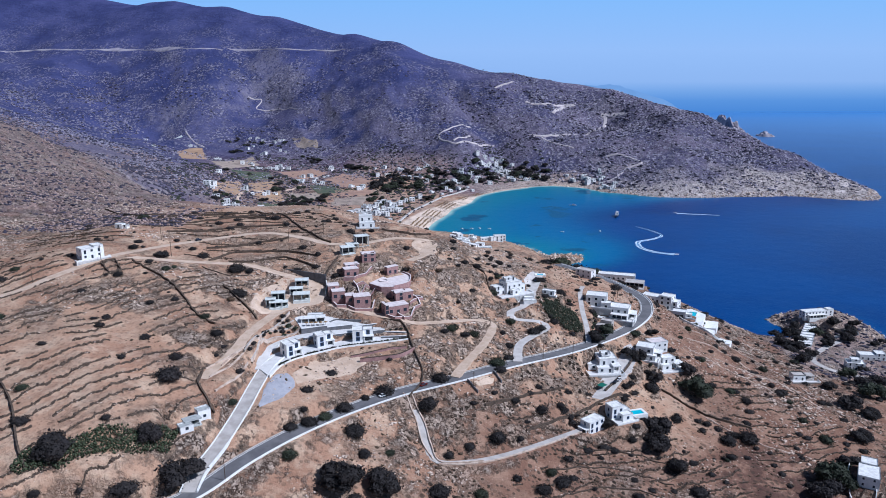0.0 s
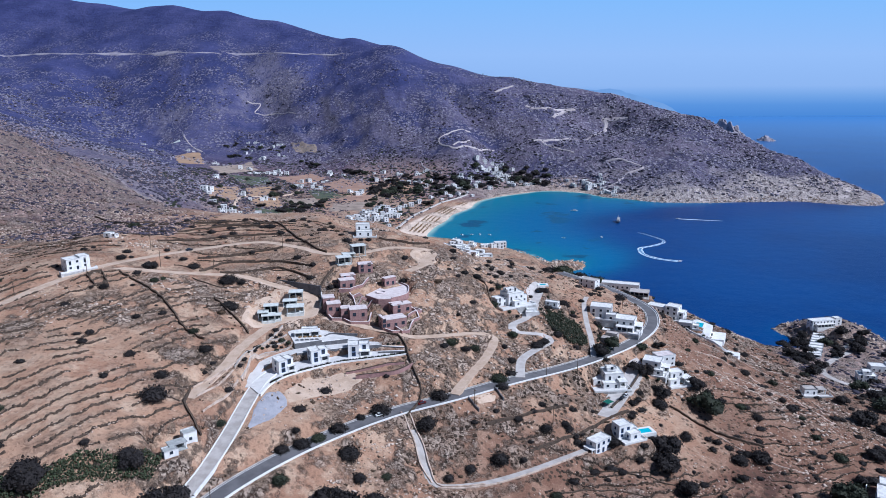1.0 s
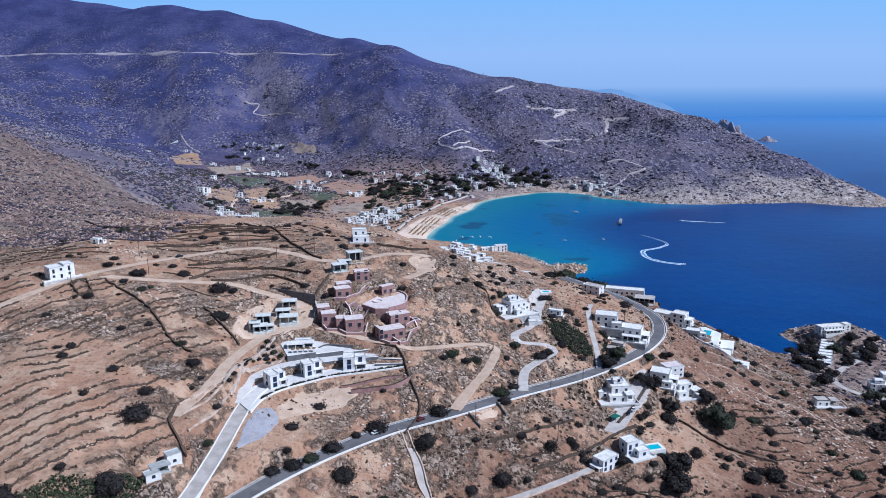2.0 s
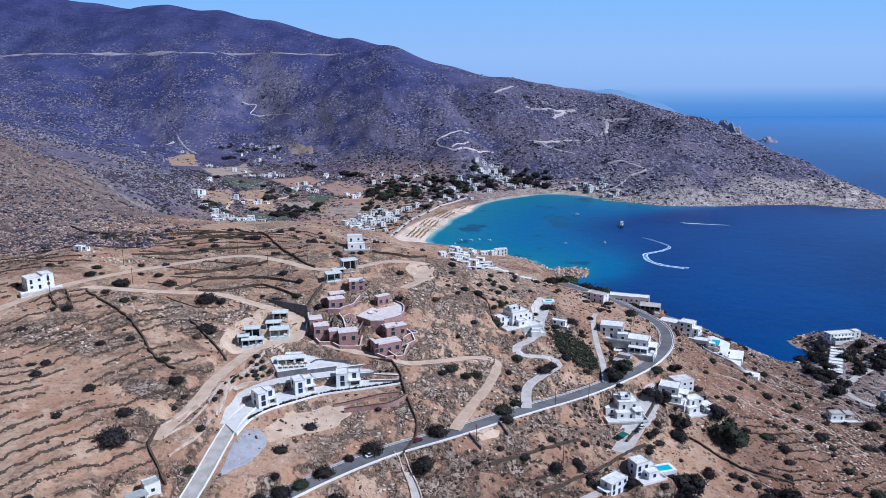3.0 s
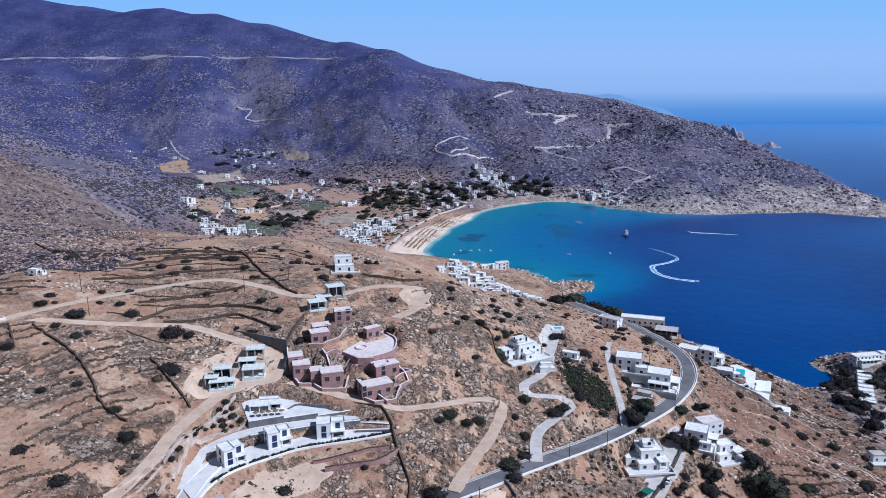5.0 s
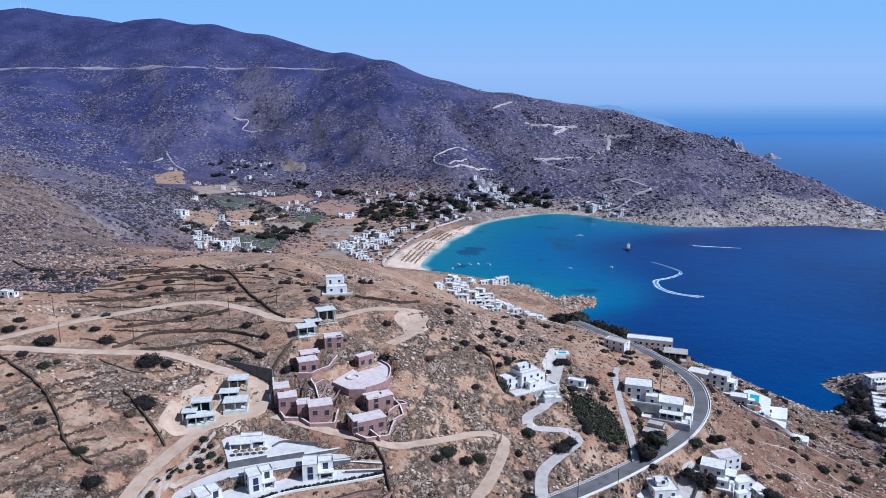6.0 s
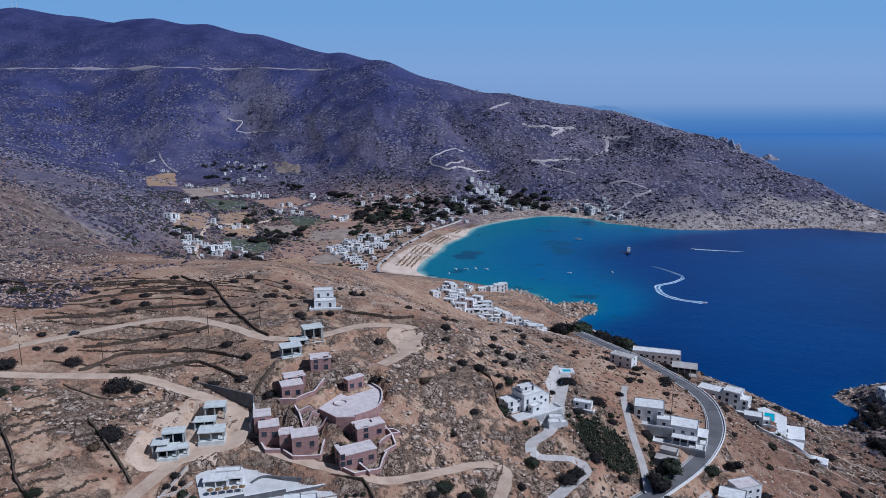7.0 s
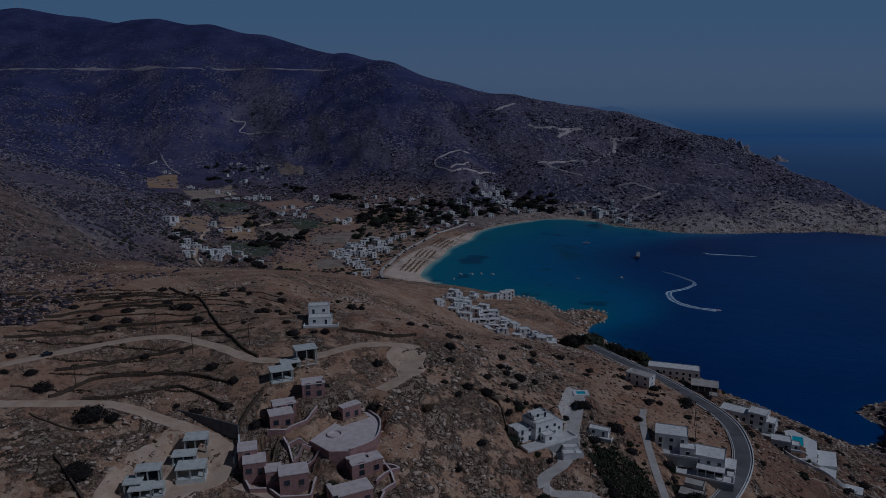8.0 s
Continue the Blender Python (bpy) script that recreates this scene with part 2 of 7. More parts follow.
CARDARK = paint("dark_car_paint", (0.02, 0.022, 0.028), (0.016, 0.017, 0.02), 1.0, 0.25, 0.0, spec=0.5)
RUBBER = paint("tyre_rubber", (0.02, 0.02, 0.02), (0.015, 0.015, 0.015), 3.0, 0.9, 0.0)
GREENCLOTH = paint("green_awning_cloth", (0.015, 0.14, 0.10), (0.012, 0.11, 0.08), 1.0, 0.8, 0.1)
GRAVEL = paint("blue_grey_gravel", (0.36, 0.36, 0.40), (0.28, 0.28, 0.31), 0.3, 0.95, 0.3, fine=2.5)
PALELANE = paint("worn_pale_lane", (0.56, 0.525, 0.50), (0.46, 0.42, 0.395), 0.3, 0.9)
PAVING = paint("pale_paving", (0.66, 0.65, 0.64), (0.56, 0.55, 0.54), 0.3, 0.85)


# ---- the shape of the land ----
# Structure lines of the ground: (x, y, height) along crests, slopes, valley floors and shores.
NEAR_HILL = [
    (-152, 263, 121), (-153, 303, 123), (-156, 250, 116), (-116, 226, 106), (-126, 277, 115), (-164, 321, 127),
    (-108, 311, 115), (-110, 340, 118), (-122, 342, 122), (-145, 359, 130), (-160, 386, 133), (-200, 419, 140),
    (-192, 359, 137), (-134, 427, 134), (-121, 475, 138), (-78, 408, 130), (-66, 418, 133), (-10, 427, 125),
    (-2, 442, 128), (6, 390, 115), (1, 381, 110), (-76, 369, 116), (-47, 390, 126), (-21, 360, 112),
    (-22, 341, 106), (-63, 316, 99), (-46, 332, 103), (28, 370, 95), (-19, 515, 132), (-71, 540, 135), (-150, 540, 132)]
LOWER_SLOPE = [
    (-88, 222, 88), (-50, 262, 90), (-10, 300, 90), (12, 310, 89), (40, 335, 87), (145, 471, 76), (-34, 272, 86),
    (23, 290, 76), (-5, 274, 74), (41, 278, 66), (53, 323, 79), (75, 309, 65), (84, 318, 68), (125, 317, 54),
    (154, 332, 51), (144, 358, 59), (231, 401, 41), (246, 470, 32), (205, 430, 45), (202, 454, 48), (98, 366, 75),
    (134, 382, 71), (63, 396, 94), (78, 428, 95), (43, 414, 104), (122, 494, 83), (142, 548, 68), (175, 461, 63),
    (30, 458, 114), (95, 628, 56), (31, 737, 48), (0, 215, 62),
    (26, 560, 92), (62, 600, 74), (28, 650, 64), (60, 700, 46)]
COAST = [
    (84, 837, 33), (135, 790, 18), (165, 885, 4), (172, 862, 0), (152, 815, 0), (190, 740, 0), (228, 670, 0),
    (255, 615, 0), (285, 590, 0), (308, 590, 0), (322, 622, 0), (350, 660, 0), (392, 662, 0), (405, 620, 0),
    (345, 625, 14), (375, 615, 13), (312, 562, 13), (360, 560, 15), (300, 500, 20), (395, 560, 0), (430, 480, 0),
    (470, 350, 0), (300, 400, 28), (330, 320, 22), (140, 900, 0), (120, 940, 0), (60, 975, 0), (10, 985, 3),
    (205, 560, 42), (215, 520, 44)]
VALLEY = [
    (-25, 1060, 0), (-10, 1139, 0), (15, 1231, 0), (61, 1351, 0), (112, 1435, 0), (177, 1487, 0), (248, 1512, 0),
    (308, 1475, 0), (330, 1430, 0), (-60, 1080, 4), (-40, 1200, 5), (10, 1330, 5), (90, 1480, 5), (-104, 1057, 6),
    (-224, 1283, 12), (-315, 1060, 27), (-290, 910, 44), (-366, 1641, 24), (-191, 1458, 11), (-827, 2036, 66),
    (-650, 1812, 50), (-282, 1141, 20), (-156, 990, 14), (-82, 1481, 8), (-500, 1500, 50), (-60, 930, 30),
    (20, 900, 30), (-180, 800, 62), (-60, 700, 92), (127, 1644, 22), (-700, 1500, 95), (-229, 1700, 28)]
RIDGE = [
    (-1760, 2960, 566), (-1615, 2945, 577), (-1520, 2930, 552), (-1365, 2900, 538), (-1246, 2878, 510), (-1149, 2860, 523), (-1041, 2840, 526), (-949, 2822, 504), (-833, 2800, 501),
    (-737, 2757, 470), (-619, 2704, 455), (-505, 2651, 415), (-373, 2587, 383), (-319, 2560, 385), (-184, 2473, 346), (-85, 2407, 308),
    (28, 2327, 283), (116, 2260, 251), (210, 2215, 246), (301, 2170, 225), (391, 2095, 212), (474, 2020, 194), (542, 1970, 174),
    (618, 1910, 153), (649, 1840, 141), (667, 1790, 137), (693, 1740, 112), (715, 1690, 106), (739, 1647, 85), (779, 1560, 67),
    (795, 1513, 47), (812, 1450, 31), (825, 1406, 20)]
MOUNTAIN = [
    (-1541, 2600, 333), (-1050, 2500, 328), (-740, 2450, 325),
    (-1176, 2150, 167), (-834, 2150, 146), (-253, 2200, 228), (-228, 1950, 106), (25, 2050, 195), (138, 1800, 90),
    (312, 2000, 150), (296, 1700, 66), (32, 1680, 85), (-61, 1650, 34), (-527, 2249, 134), (-1000, 3400, 300),
    (0, 3200, 60), (500, 2700, 0), (-2300, 3000, 560)]
HEADLAND = [
    (427, 1520, 46), (514, 1520, 47),
    (669, 1600, 62), (729, 1450, 30), (365, 1408, 0), (462, 1358, 0), (578, 1362, 0), (696, 1370, 0), (778, 1325, 0),
    (835, 1322, 0), (880, 1390, 0), (900, 1560, 0), (860, 1720, 0), (800, 1950, 0), (720, 2200, 0), (462, 1385, 14),
    (578, 1390, 14), (696, 1400, 13), (451, 1929, 104), (1000, 1300, -30), (1100, 1800, -40), (1000, 2500, -40)]
SPUR = [
    (-568, 900, 175), (-505, 950, 134), (-431, 900, 106), (-361, 850, 88), (-303, 820, 70), (-417, 650, 147),
    (-339, 620, 135), (-308, 700, 119), (-330, 520, 137), (-295, 520, 132), (-225, 560, 125), (-257, 420, 133),
    (-240, 330, 128), (-178, 560, 127), (-122, 520, 132), (-72, 470, 136), (-620, 1150, 110), (-480, 1150, 80),
    (-900, 800, 300), (-700, 600, 250), (-450, 300, 175), (-1300, 1500, 300), (-300, 100, 110), (0, 60, 50),
    (250, 200, 25), (0, -400, 90), (600, -300, -10), (-900, -300, 250), (-2200, 1200, 420), (-2300, 2000, 420)]
DEEP = [
    (100, 1200, -9), (200, 1350, -9), (60, 1080, -6), (250, 1000, -20), (300, 800, -24), (450, 1200, -30),
    (700, 1100, -40), (500, 800, -40), (900, 600, -50), (340, 605, -4), (1400, 1000, -60), (1400, 3000, -60),
    (1500, 0, -60), (330, 700, -16)]
ANCHORS = np.array(NEAR_HILL + LOWER_SLOPE + COAST + VALLEY + RIDGE + MOUNTAIN + HEADLAND + SPUR + DEEP, float)


def rbf_weights(p):
    d = np.sqrt(((p[:, None, :2] - p[None, :, :2]) ** 2).sum(2) + 22.0 ** 2)
    n = len(p)
    a = np.zeros((n + 3, n + 3))
    a[:n, :n] = d - 0.6 * np.eye(n)
    a[:n, n], a[:n, n + 1:] = 1.0, p[:, :2] / 1000
    a[n:, :n] = a[:n, n:].T
    return np.linalg.solve(a, np.append(p[:, 2], [0, 0, 0]))


WEIGHTS = rbf_weights(ANCHORS)


def base_height(x, y):
    h = WEIGHTS[-3] + WEIGHTS[-2] * x / 1000 + WEIGHTS[-1] * y / 1000
    for (ax, ay, _), w in zip(ANCHORS, WEIGHTS):
        h = h + w * np.sqrt((x - ax) ** 2 + (y - ay) ** 2 + 484.0)
    return h


def lattice(ix, iy, seed):
    v = np.sin(ix * 127.1 + iy * 311.7 + seed * 74.7) * 43758.5453
    return v - np.floor(v)


def value_noise(x, y, seed=0):
    ix, iy = np.floor(x), np.floor(y)
    fx, fy = x - ix, y - iy
    fx, fy = fx * fx * (3 - 2 * fx), fy * fy * (3 - 2 * fy)
    a, b = lattice(ix, iy, seed), lattice(ix + 1, iy, seed)
    c, d = lattice(ix, iy + 1, seed), lattice(ix + 1, iy + 1, seed)
    return (a * (1 - fx) + b * fx) * (1 - fy) + (c * (1 - fx) + d * fx) * fy - 0.5


def fbm(x, y, size, octaves=4, seed=0):
    total, amp, c, s = 0.0, 1.0, 0.8, 0.6
    x, y = x / size, y / size
    for i in range(octaves):
        total = total + amp * value_noise(x, y, seed + i)
        x, y, amp = (c * x - s * y) * 2.03, (s * x + c * y) * 2.03, amp * 0.5
    return total


def smooth(lo, hi, v):
    t = np.clip((v - lo) / (hi - lo), 0, 1)
    return t * t * (3 - 2 * t)


# ---- roads and level ground: centre lines as (x, y, height) ----
MAIN_ROAD = [(-128, 196, 86), (-104, 205, 87), (-88, 218, 88), (-76, 238, 89), (-61, 257, 90), (-43, 276, 90), (-21, 294, 90),
             (5, 310, 89.5), (34, 331, 88), (66, 357, 84), (91, 379, 82), (114, 402, 81), (132, 430, 79.5), (141, 458, 78),
             (142, 480, 77), (137, 505, 75.5), (130, 530, 74), (118, 565, 71), (104, 610, 66)]
VILLA_ROAD = [(-90, 218, 88.3), (-90, 228, 90), (-86, 243, 93.5), (-83, 262, 97.5), (-82, 282, 100), (-81, 300, 101), (-78, 312, 101.2)]
UPPER_TRACK = [(-260, 272, 125), (-214, 319, 129), (-199, 340, 133), (-184, 368, 136), (-167, 396, 135), (-142, 422, 134), (-114, 435, 134.5),
               (-90, 427, 133.5), (-69, 415, 132), (-50, 418, 131.5), (-30, 434, 131), (-8, 438, 128), (-9, 420, 125), (-20, 404, 124)]
MIDDLE_TRACK = [(-180, 371, 136), (-153, 376, 132), (-130, 383, 128.5), (-112, 387, 126), (-93, 383, 122), (-80, 379, 119.5),
                (-67, 371, 116), (-70, 361, 112.3), (-84, 351, 111.8), (-94, 322, 110), (-97, 298, 108), (-101, 282, 106.8), (-103, 275, 106)]
LOOP_TRACK = [(-69, 361.5, 112), (-57, 358.5, 110.8), (-46, 354, 109.5), (-23, 347.5, 106.8), (-14, 348, 104.5), (2, 357, 102), (19, 369, 98.5), (28, 368, 96), (23, 349, 93.5), (11, 324, 91), (6, 312, 89.8)]
VILLA_LANE = [(39, 335, 88), (42, 355, 89), (51, 367, 90), (60, 377, 91), (56, 383, 92.5), (42, 381, 95), (40, 387, 97), (50, 398, 98), (57, 420, 100), (65, 448, 101)]
FOOTWAY = [(84, 374, 83), (86, 391, 86.5), (87, 410, 90), (91, 439, 92.5), (96, 455, 92)]
DRIVEWAY = [(80, 326, 71), (93, 347, 72.5), (104, 366, 74.5), (108, 378, 77), (104, 388, 81)]
WALLED_TRAIL = [(-16, 293, 88.5), (-10, 284, 81), (-7, 275, 75), (-2, 267, 71), (16, 271, 69), (37, 282, 68), (66, 303, 66)]
CAPE_ROAD = [(328, 539, 18), (313, 528, 18.5), (294, 509, 21), (283, 496, 22), (277, 475, 25), (290, 464, 23), (330, 455, 18), (370, 475, 12)]
CAPE_PATH = [(323, 543, 17.5), (340, 565, 12), (358, 585, 7)]
CAPE_STEPS = [(334, 625, 6.5), (329, 618, 4.5), (317, 603, 3)]
WALLED_LANE = [(-84, 296, 101.25), (-85.4, 308.5, 101.4), (-85.3, 316, 102.5), (-80.9, 321.3, 103.8), (-75.9, 325.2, 104.6), (-70.4, 328.4, 105.0), (-64.6, 330.9, 105.0), (-58.3, 333.3, 104.9), (-46.0, 337.4, 104.6), (-33.4, 341.9, 104.3), (-27, 344, 104.2)]
BEACH_ROAD = [(-70, 1010, 7), (-78, 1060, 6), (-72, 1110, 6), (-52, 1200, 7), (-5, 1330, 7), (50, 1440, 7)]
VALLEY_ROAD = [(-290, 990, 34), (-318, 1040, 29), (-345, 1150, 33), (-350, 1230, 34), (-300, 1330, 22), (-290, 1400, 19)]
HAIRPIN_TRACK = [(215, 1781, 89), (251, 1748, 82), (280, 1721, 73), (314, 1680, 66)]
BULLDOZED_TRACK = [(225, 1758, 88), (301, 1771, 90), (375, 1799, 94), (420, 1880, 98), (448, 1948, 120), (438, 1960, 131), (479, 1944, 132), (500, 1923, 134)]
UPPER_HAIRPIN = [(232, 1995, 166), (274, 1971, 161), (340, 2000, 154), (369, 1995, 155), (338, 1991, 149), (298, 1927, 138)]
CREST_TRACK = [(149, 2065, 202), (176, 2084, 213), (206, 2117, 220)]
SHORE_TRACK = [(342, 1484, 11), (367, 1485, 19), (402, 1513, 39), (436, 1526, 49), (420, 1560, 56), (403, 1588, 60), (376, 1600, 55)]
RIDGE_LOOP = [(70, 1860, 111), (18, 1805, 107), (-11, 1765, 93), (-1, 1715, 81), (30, 1667, 79), (80, 1720, 72), (129, 1790, 67)]
LEDGE_TRACK = [(23, 1680, 85), (43, 1707, 89), (66, 1766, 88)]
SLOPE_TRACK = [(-52, 1675, 47), (-48, 1647, 38), (-29, 1610, 33), (-10, 1592, 31)]
DAM_TRACK = [(-755, 2051, 83), (-712, 1973, 66), (-685, 1940, 55), (-653, 1903, 49)]
GOAT_TRACK = [(-633, 2297, 167), (-590, 2299, 153), (-600, 2264, 129), (-530, 2261, 132), (-448, 2164, 139)]
CONTOUR_ROAD = [(-1640, 2547, 331), (-740, 2471, 329)]
CONTOUR_ROAD_EAST = [(-740, 2460, 329), (-330, 2447, 322)]
ROADS = [(MAIN_ROAD, 7.6), (VILLA_ROAD, 5.4), (UPPER_TRACK, 5.5), (MIDDLE_TRACK, 5.5), (LOOP_TRACK, 5.0), (VILLA_LANE, 4.8), (FOOTWAY, 3.0),
         (DRIVEWAY, 8.0), (WALLED_TRAIL, 3.2), (CAPE_ROAD, 4.5), (BEACH_ROAD, 6.0), (VALLEY_ROAD, 6.0), (HAIRPIN_TRACK, 6.0), (BULLDOZED_TRACK, 12.0), (UPPER_HAIRPIN, 12.0),
         (CREST_TRACK, 9.0), (SHORE_TRACK, 7.0), (LEDGE_TRACK, 8.0), (RIDGE_LOOP, 6.0), (SLOPE_TRACK, 4.0), (DAM_TRACK, 6.0), (GOAT_TRACK, 4.0), (CONTOUR_ROAD, 15.0), (CONTOUR_ROAD_EAST, 6.0),
         (WALLED_LANE, 4.9), (CAPE_PATH, 3.5), (CAPE_STEPS, 2.5)]


def curve_through(pts, step=3.0):
    """A smooth line through the points, with a point every step metres."""
    p = np.array(pts, float)
    p = np.vstack([2 * p[0] - p[1], p, 2 * p[-1] - p[-2]])
    out = []
    for i in range(1, len(p) - 2):
        a, b, c, d = p[i - 1:i + 3]
        n = max(2, int(np.linalg.norm(c - b) / step))
        t = (np.arange(n) / n)[:, None]
        out.append(0.5 * (2 * b + (c - a) * t + (2 * a - 5 * b + 4 * c - d) * t ** 2 + (3 * b - a - 3 * c + d) * t ** 3))
    return np.vstack(out + [p[-2:-1]])


def near_line(x, y, line):
    """The distance of each place from a line, and the line's height there."""
    best, z = np.full(x.shape, 1e9), np.zeros(x.shape)
    for a, b in zip(line[:-1], line[1:]):
        d = b - a
        t = np.clip(((x - a[0]) * d[0] + (y - a[1]) * d[1]) / (d[0] ** 2 + d[1] ** 2 + 1e-9), 0, 1)
        r = np.hypot(x - a[0] - t * d[0], y - a[1] - t * d[1])
        z = np.where(r < best, a[2] + t * d[2], z)
        best = np.minimum(best, r)
    return best, z


def outside(x, y, poly):
    """How far each place lies outside a polygon (0 inside)."""
    inside, best = np.zeros(x.shape, bool), np.full(x.shape, 1e9)
    for (ax, ay), (bx, by) in zip(poly, poly[1:] + poly[:1]):
        inside ^= ((ay > y) != (by > y)) & (x < (bx - ax) * (y - ay) / (by - ay + 1e-12) + ax)
        t = np.clip(((x - ax) * (bx - ax) + (y - ay) * (by - ay)) / ((bx - ax) ** 2 + (by - ay) ** 2 + 1e-9), 0, 1)
        best = np.minimum(best, np.hypot(x - ax - t * (bx - ax), y - ay - t * (by - ay)))
    return np.where(inside, 0, best)


LEVELS = []  # (polygon, height) of terraces and building plots


# field terraces: the way across the steps, their spacing, a seed, the zone, and the stretch that they cover
TERRACES = [(0.81, -0.59, 6.6, 31, 0, (-460, -120), (-120, 260)), (-0.37, 0.93, 6.0, 33, 1, (60, 380), (-340, -60)), (-0.17, 0.98, 9.0, 35, 2, (360, 580), (-40, 190))]
STEP = (-1.7, 1.4, 0.8)


def terrace_zone(x, y):
    left = smooth(-92, -112, x) * smooth(185, 205, y) * smooth(375, 355, y) * smooth(-262, -235, x)
    low = smooth(24, 45, x) * smooth(318, 300, y) * smooth(150, 130, x) + 0.8 * smooth(150, 165, x) * smooth(400, 370, y) * smooth(250, 225, x)
    top = smooth(-70, -95, x) * smooth(385, 405, y) * smooth(520, 500, y) * smooth(-260, -225, x)
    return left, low, top


def terrace_phase(x, y, ax, ay, space, seed):
    return (ax * x + ay * y) / space + 1.3 * fbm(x, y, 48, 3, seed) + 0.25 * fbm(x, y, 7, 2, seed + 2)


def terraced(h, x, y):
    """Old field terraces: the slope breaks into low stone-faced steps."""
    zones = terrace_zone(x, y)
    riser = np.zeros(np.shape(x))
    for ax, ay, space, seed, kind, _, _ in TERRACES:
        u = terrace_phase(x, y, ax, ay, space, seed)
        f = u - np.floor(u)
        k = zones[kind] * smooth(-0.22, 0.06, fbm(x + 7.0 * np.floor(u), y, 17, 3, seed + 4))
        h = h + k * STEP[kind] * (smooth(0.80, 0.95, f) - f)
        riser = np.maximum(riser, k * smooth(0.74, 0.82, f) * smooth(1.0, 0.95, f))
    return h, riser


# creases (negative) and shoulders (positive) that run down the far mountain: line, height, breadth
FOLDS = [(np.array(line, float), deep, wide) for line, deep, wide in (
    ([(-702, 2447, 0), (-657, 2387, 0), (-620, 2326, 0), (-576, 2275, 0)], -18, 60), ([(29, 2085, 0), (85, 1917, 0), (121, 1797, 0), (134, 1698, 0)], -26, 42),
    ([(-1102, 2429, 0), (-1116, 2316, 0), (-968, 2133, 0), (-848, 2069, 0)], -28, 70), ([(-391, 2399, 0), (-397, 2268, 0), (-341, 2068, 0), (-260, 1833, 0)], -14, 60),
    ([(-880, 2454, 0), (-773, 2341, 0), (-721, 2193, 0)], 26, 80), ([(-549, 2463, 0), (-491, 2347, 0), (-426, 2181, 0)], 22, 60),
    ([(-157, 2420, 0), (-155, 2127, 0), (-167, 1890, 0)], 20, 70), ([(-1373, 2544, 0), (-1296, 2327, 0), (-1201, 2212, 0)], 18, 80),
    ([(292, 2103, 0), (266, 1904, 0), (230, 1738, 0)], 14, 50), ([(575, 1793, 0), (554, 1608, 0), (478, 1416, 0)], 10, 45))]


def natural_height(x, y):
    h = base_height(x, y)
    dry = smooth(0.5, 9, h)
    far = smooth(1500, 1900, y) + smooth(330, 420, x) * smooth(1300, 1400, y)
    far = np.clip(far, 0, 1) * smooth(12, 60, h)
    spur = smooth(-190, -300, x) * smooth(420, 620, y) * smooth(1300, 1000, y)
    for line, deep, wide in FOLDS:
        d, _ = near_line(x, y, line)
        h = h + dry * deep * np.exp(-(d / wide) ** 2)
    d, _ = near_line(x, y, np.array(RIDGE, float))
    far = far * smooth(15, 190, d)
    ridged = 0.5 - np.abs(fbm(x + 0.25 * y, 0.5 * y, 340, 5, 3)) * 2.0
    gullies = 0.4 - np.abs(fbm(x + 0.35 * y, 0.45 * y, 115, 4, 9)) * 2.2
    h = h + dry * far * (1 - 0.6 * smooth(170, 340, h)) * (15 * ridged + 11 * gullies + 8.0 * fbm(x, y, 38, 4, 5))
    h = h + dry * spur * (11 * fbm(x, y, 90, 4, 11) + 9 * np.abs(fbm(x, y, 24, 3, 13)))
    hill = smooth(1000, 850, y) * (1 - spur)
    h = h + dry * hill * (1.6 * fbm(x, y, 42, 4, 17) + (0.6 + 0.7 * smooth(-60, 0, x)) * (0.25 - np.abs(fbm(x, y, 11, 3, 19)) * 1.6))
    h = h - 12 * smooth(452, 505, y) * smooth(640, 570, y) * smooth(-105, -62, x) * smooth(45, 5, x)
    craggy = smooth(150, 190, x) * smooth(470, 430, x) * smooth(380, 420, y) * smooth(700, 640, y)
    h = h + dry * craggy * 2.4 * (0.5 - np.abs(fbm(x, y, 22, 4, 23)) * 2)
    return terraced(h, x, y)


def height(x, y):
    x, y = np.asarray(x, float), np.asarray(y, float)
    h, _ = natural_height(x, y)
    for poly, level in LEVELS:
        px, py = [q[0] for q in poly], [q[1] for q in poly]
        box = (x > min(px) - 5) & (x < max(px) + 5) & (y > min(py) - 5) & (y < max(py) + 5)
        if box.any():
            k = 1 - smooth(0.6, 3.2, outside(x[box], y[box], poly))
            if isinstance(level, tuple):
                level = level[0] + level[1] * x[box]
            h[box] = h[box] * (1 - k) + (level - 0.2) * k
    for line, width in LINES[::-1]:
        m = 14 + width
        box = (x > line[:, 0].min() - m) & (x < line[:, 0].max() + m) & (y > line[:, 1].min() - m) & (y < line[:, 1].max() + m)
        if box.any():
            d, z = near_line(x[box], y[box], line[::2] if len(line) > 60 else line)
            k = 1 - (smooth(width / 2 + 0.5, width / 2 + 1.7, d) if width == 4.9 else smooth(width / 2 + 1.0, width / 2 + 5.5, d))
            h[box] = h[box] * (1 - k) + (z - 0.12) * k
    return h


LINES = [(curve_through(pts, 4.0), width) for pts, width in ROADS if pts[0][1] < 900]


def height_at(x, y):
    return float(height(np.array([x]), np.array([y]))[0])


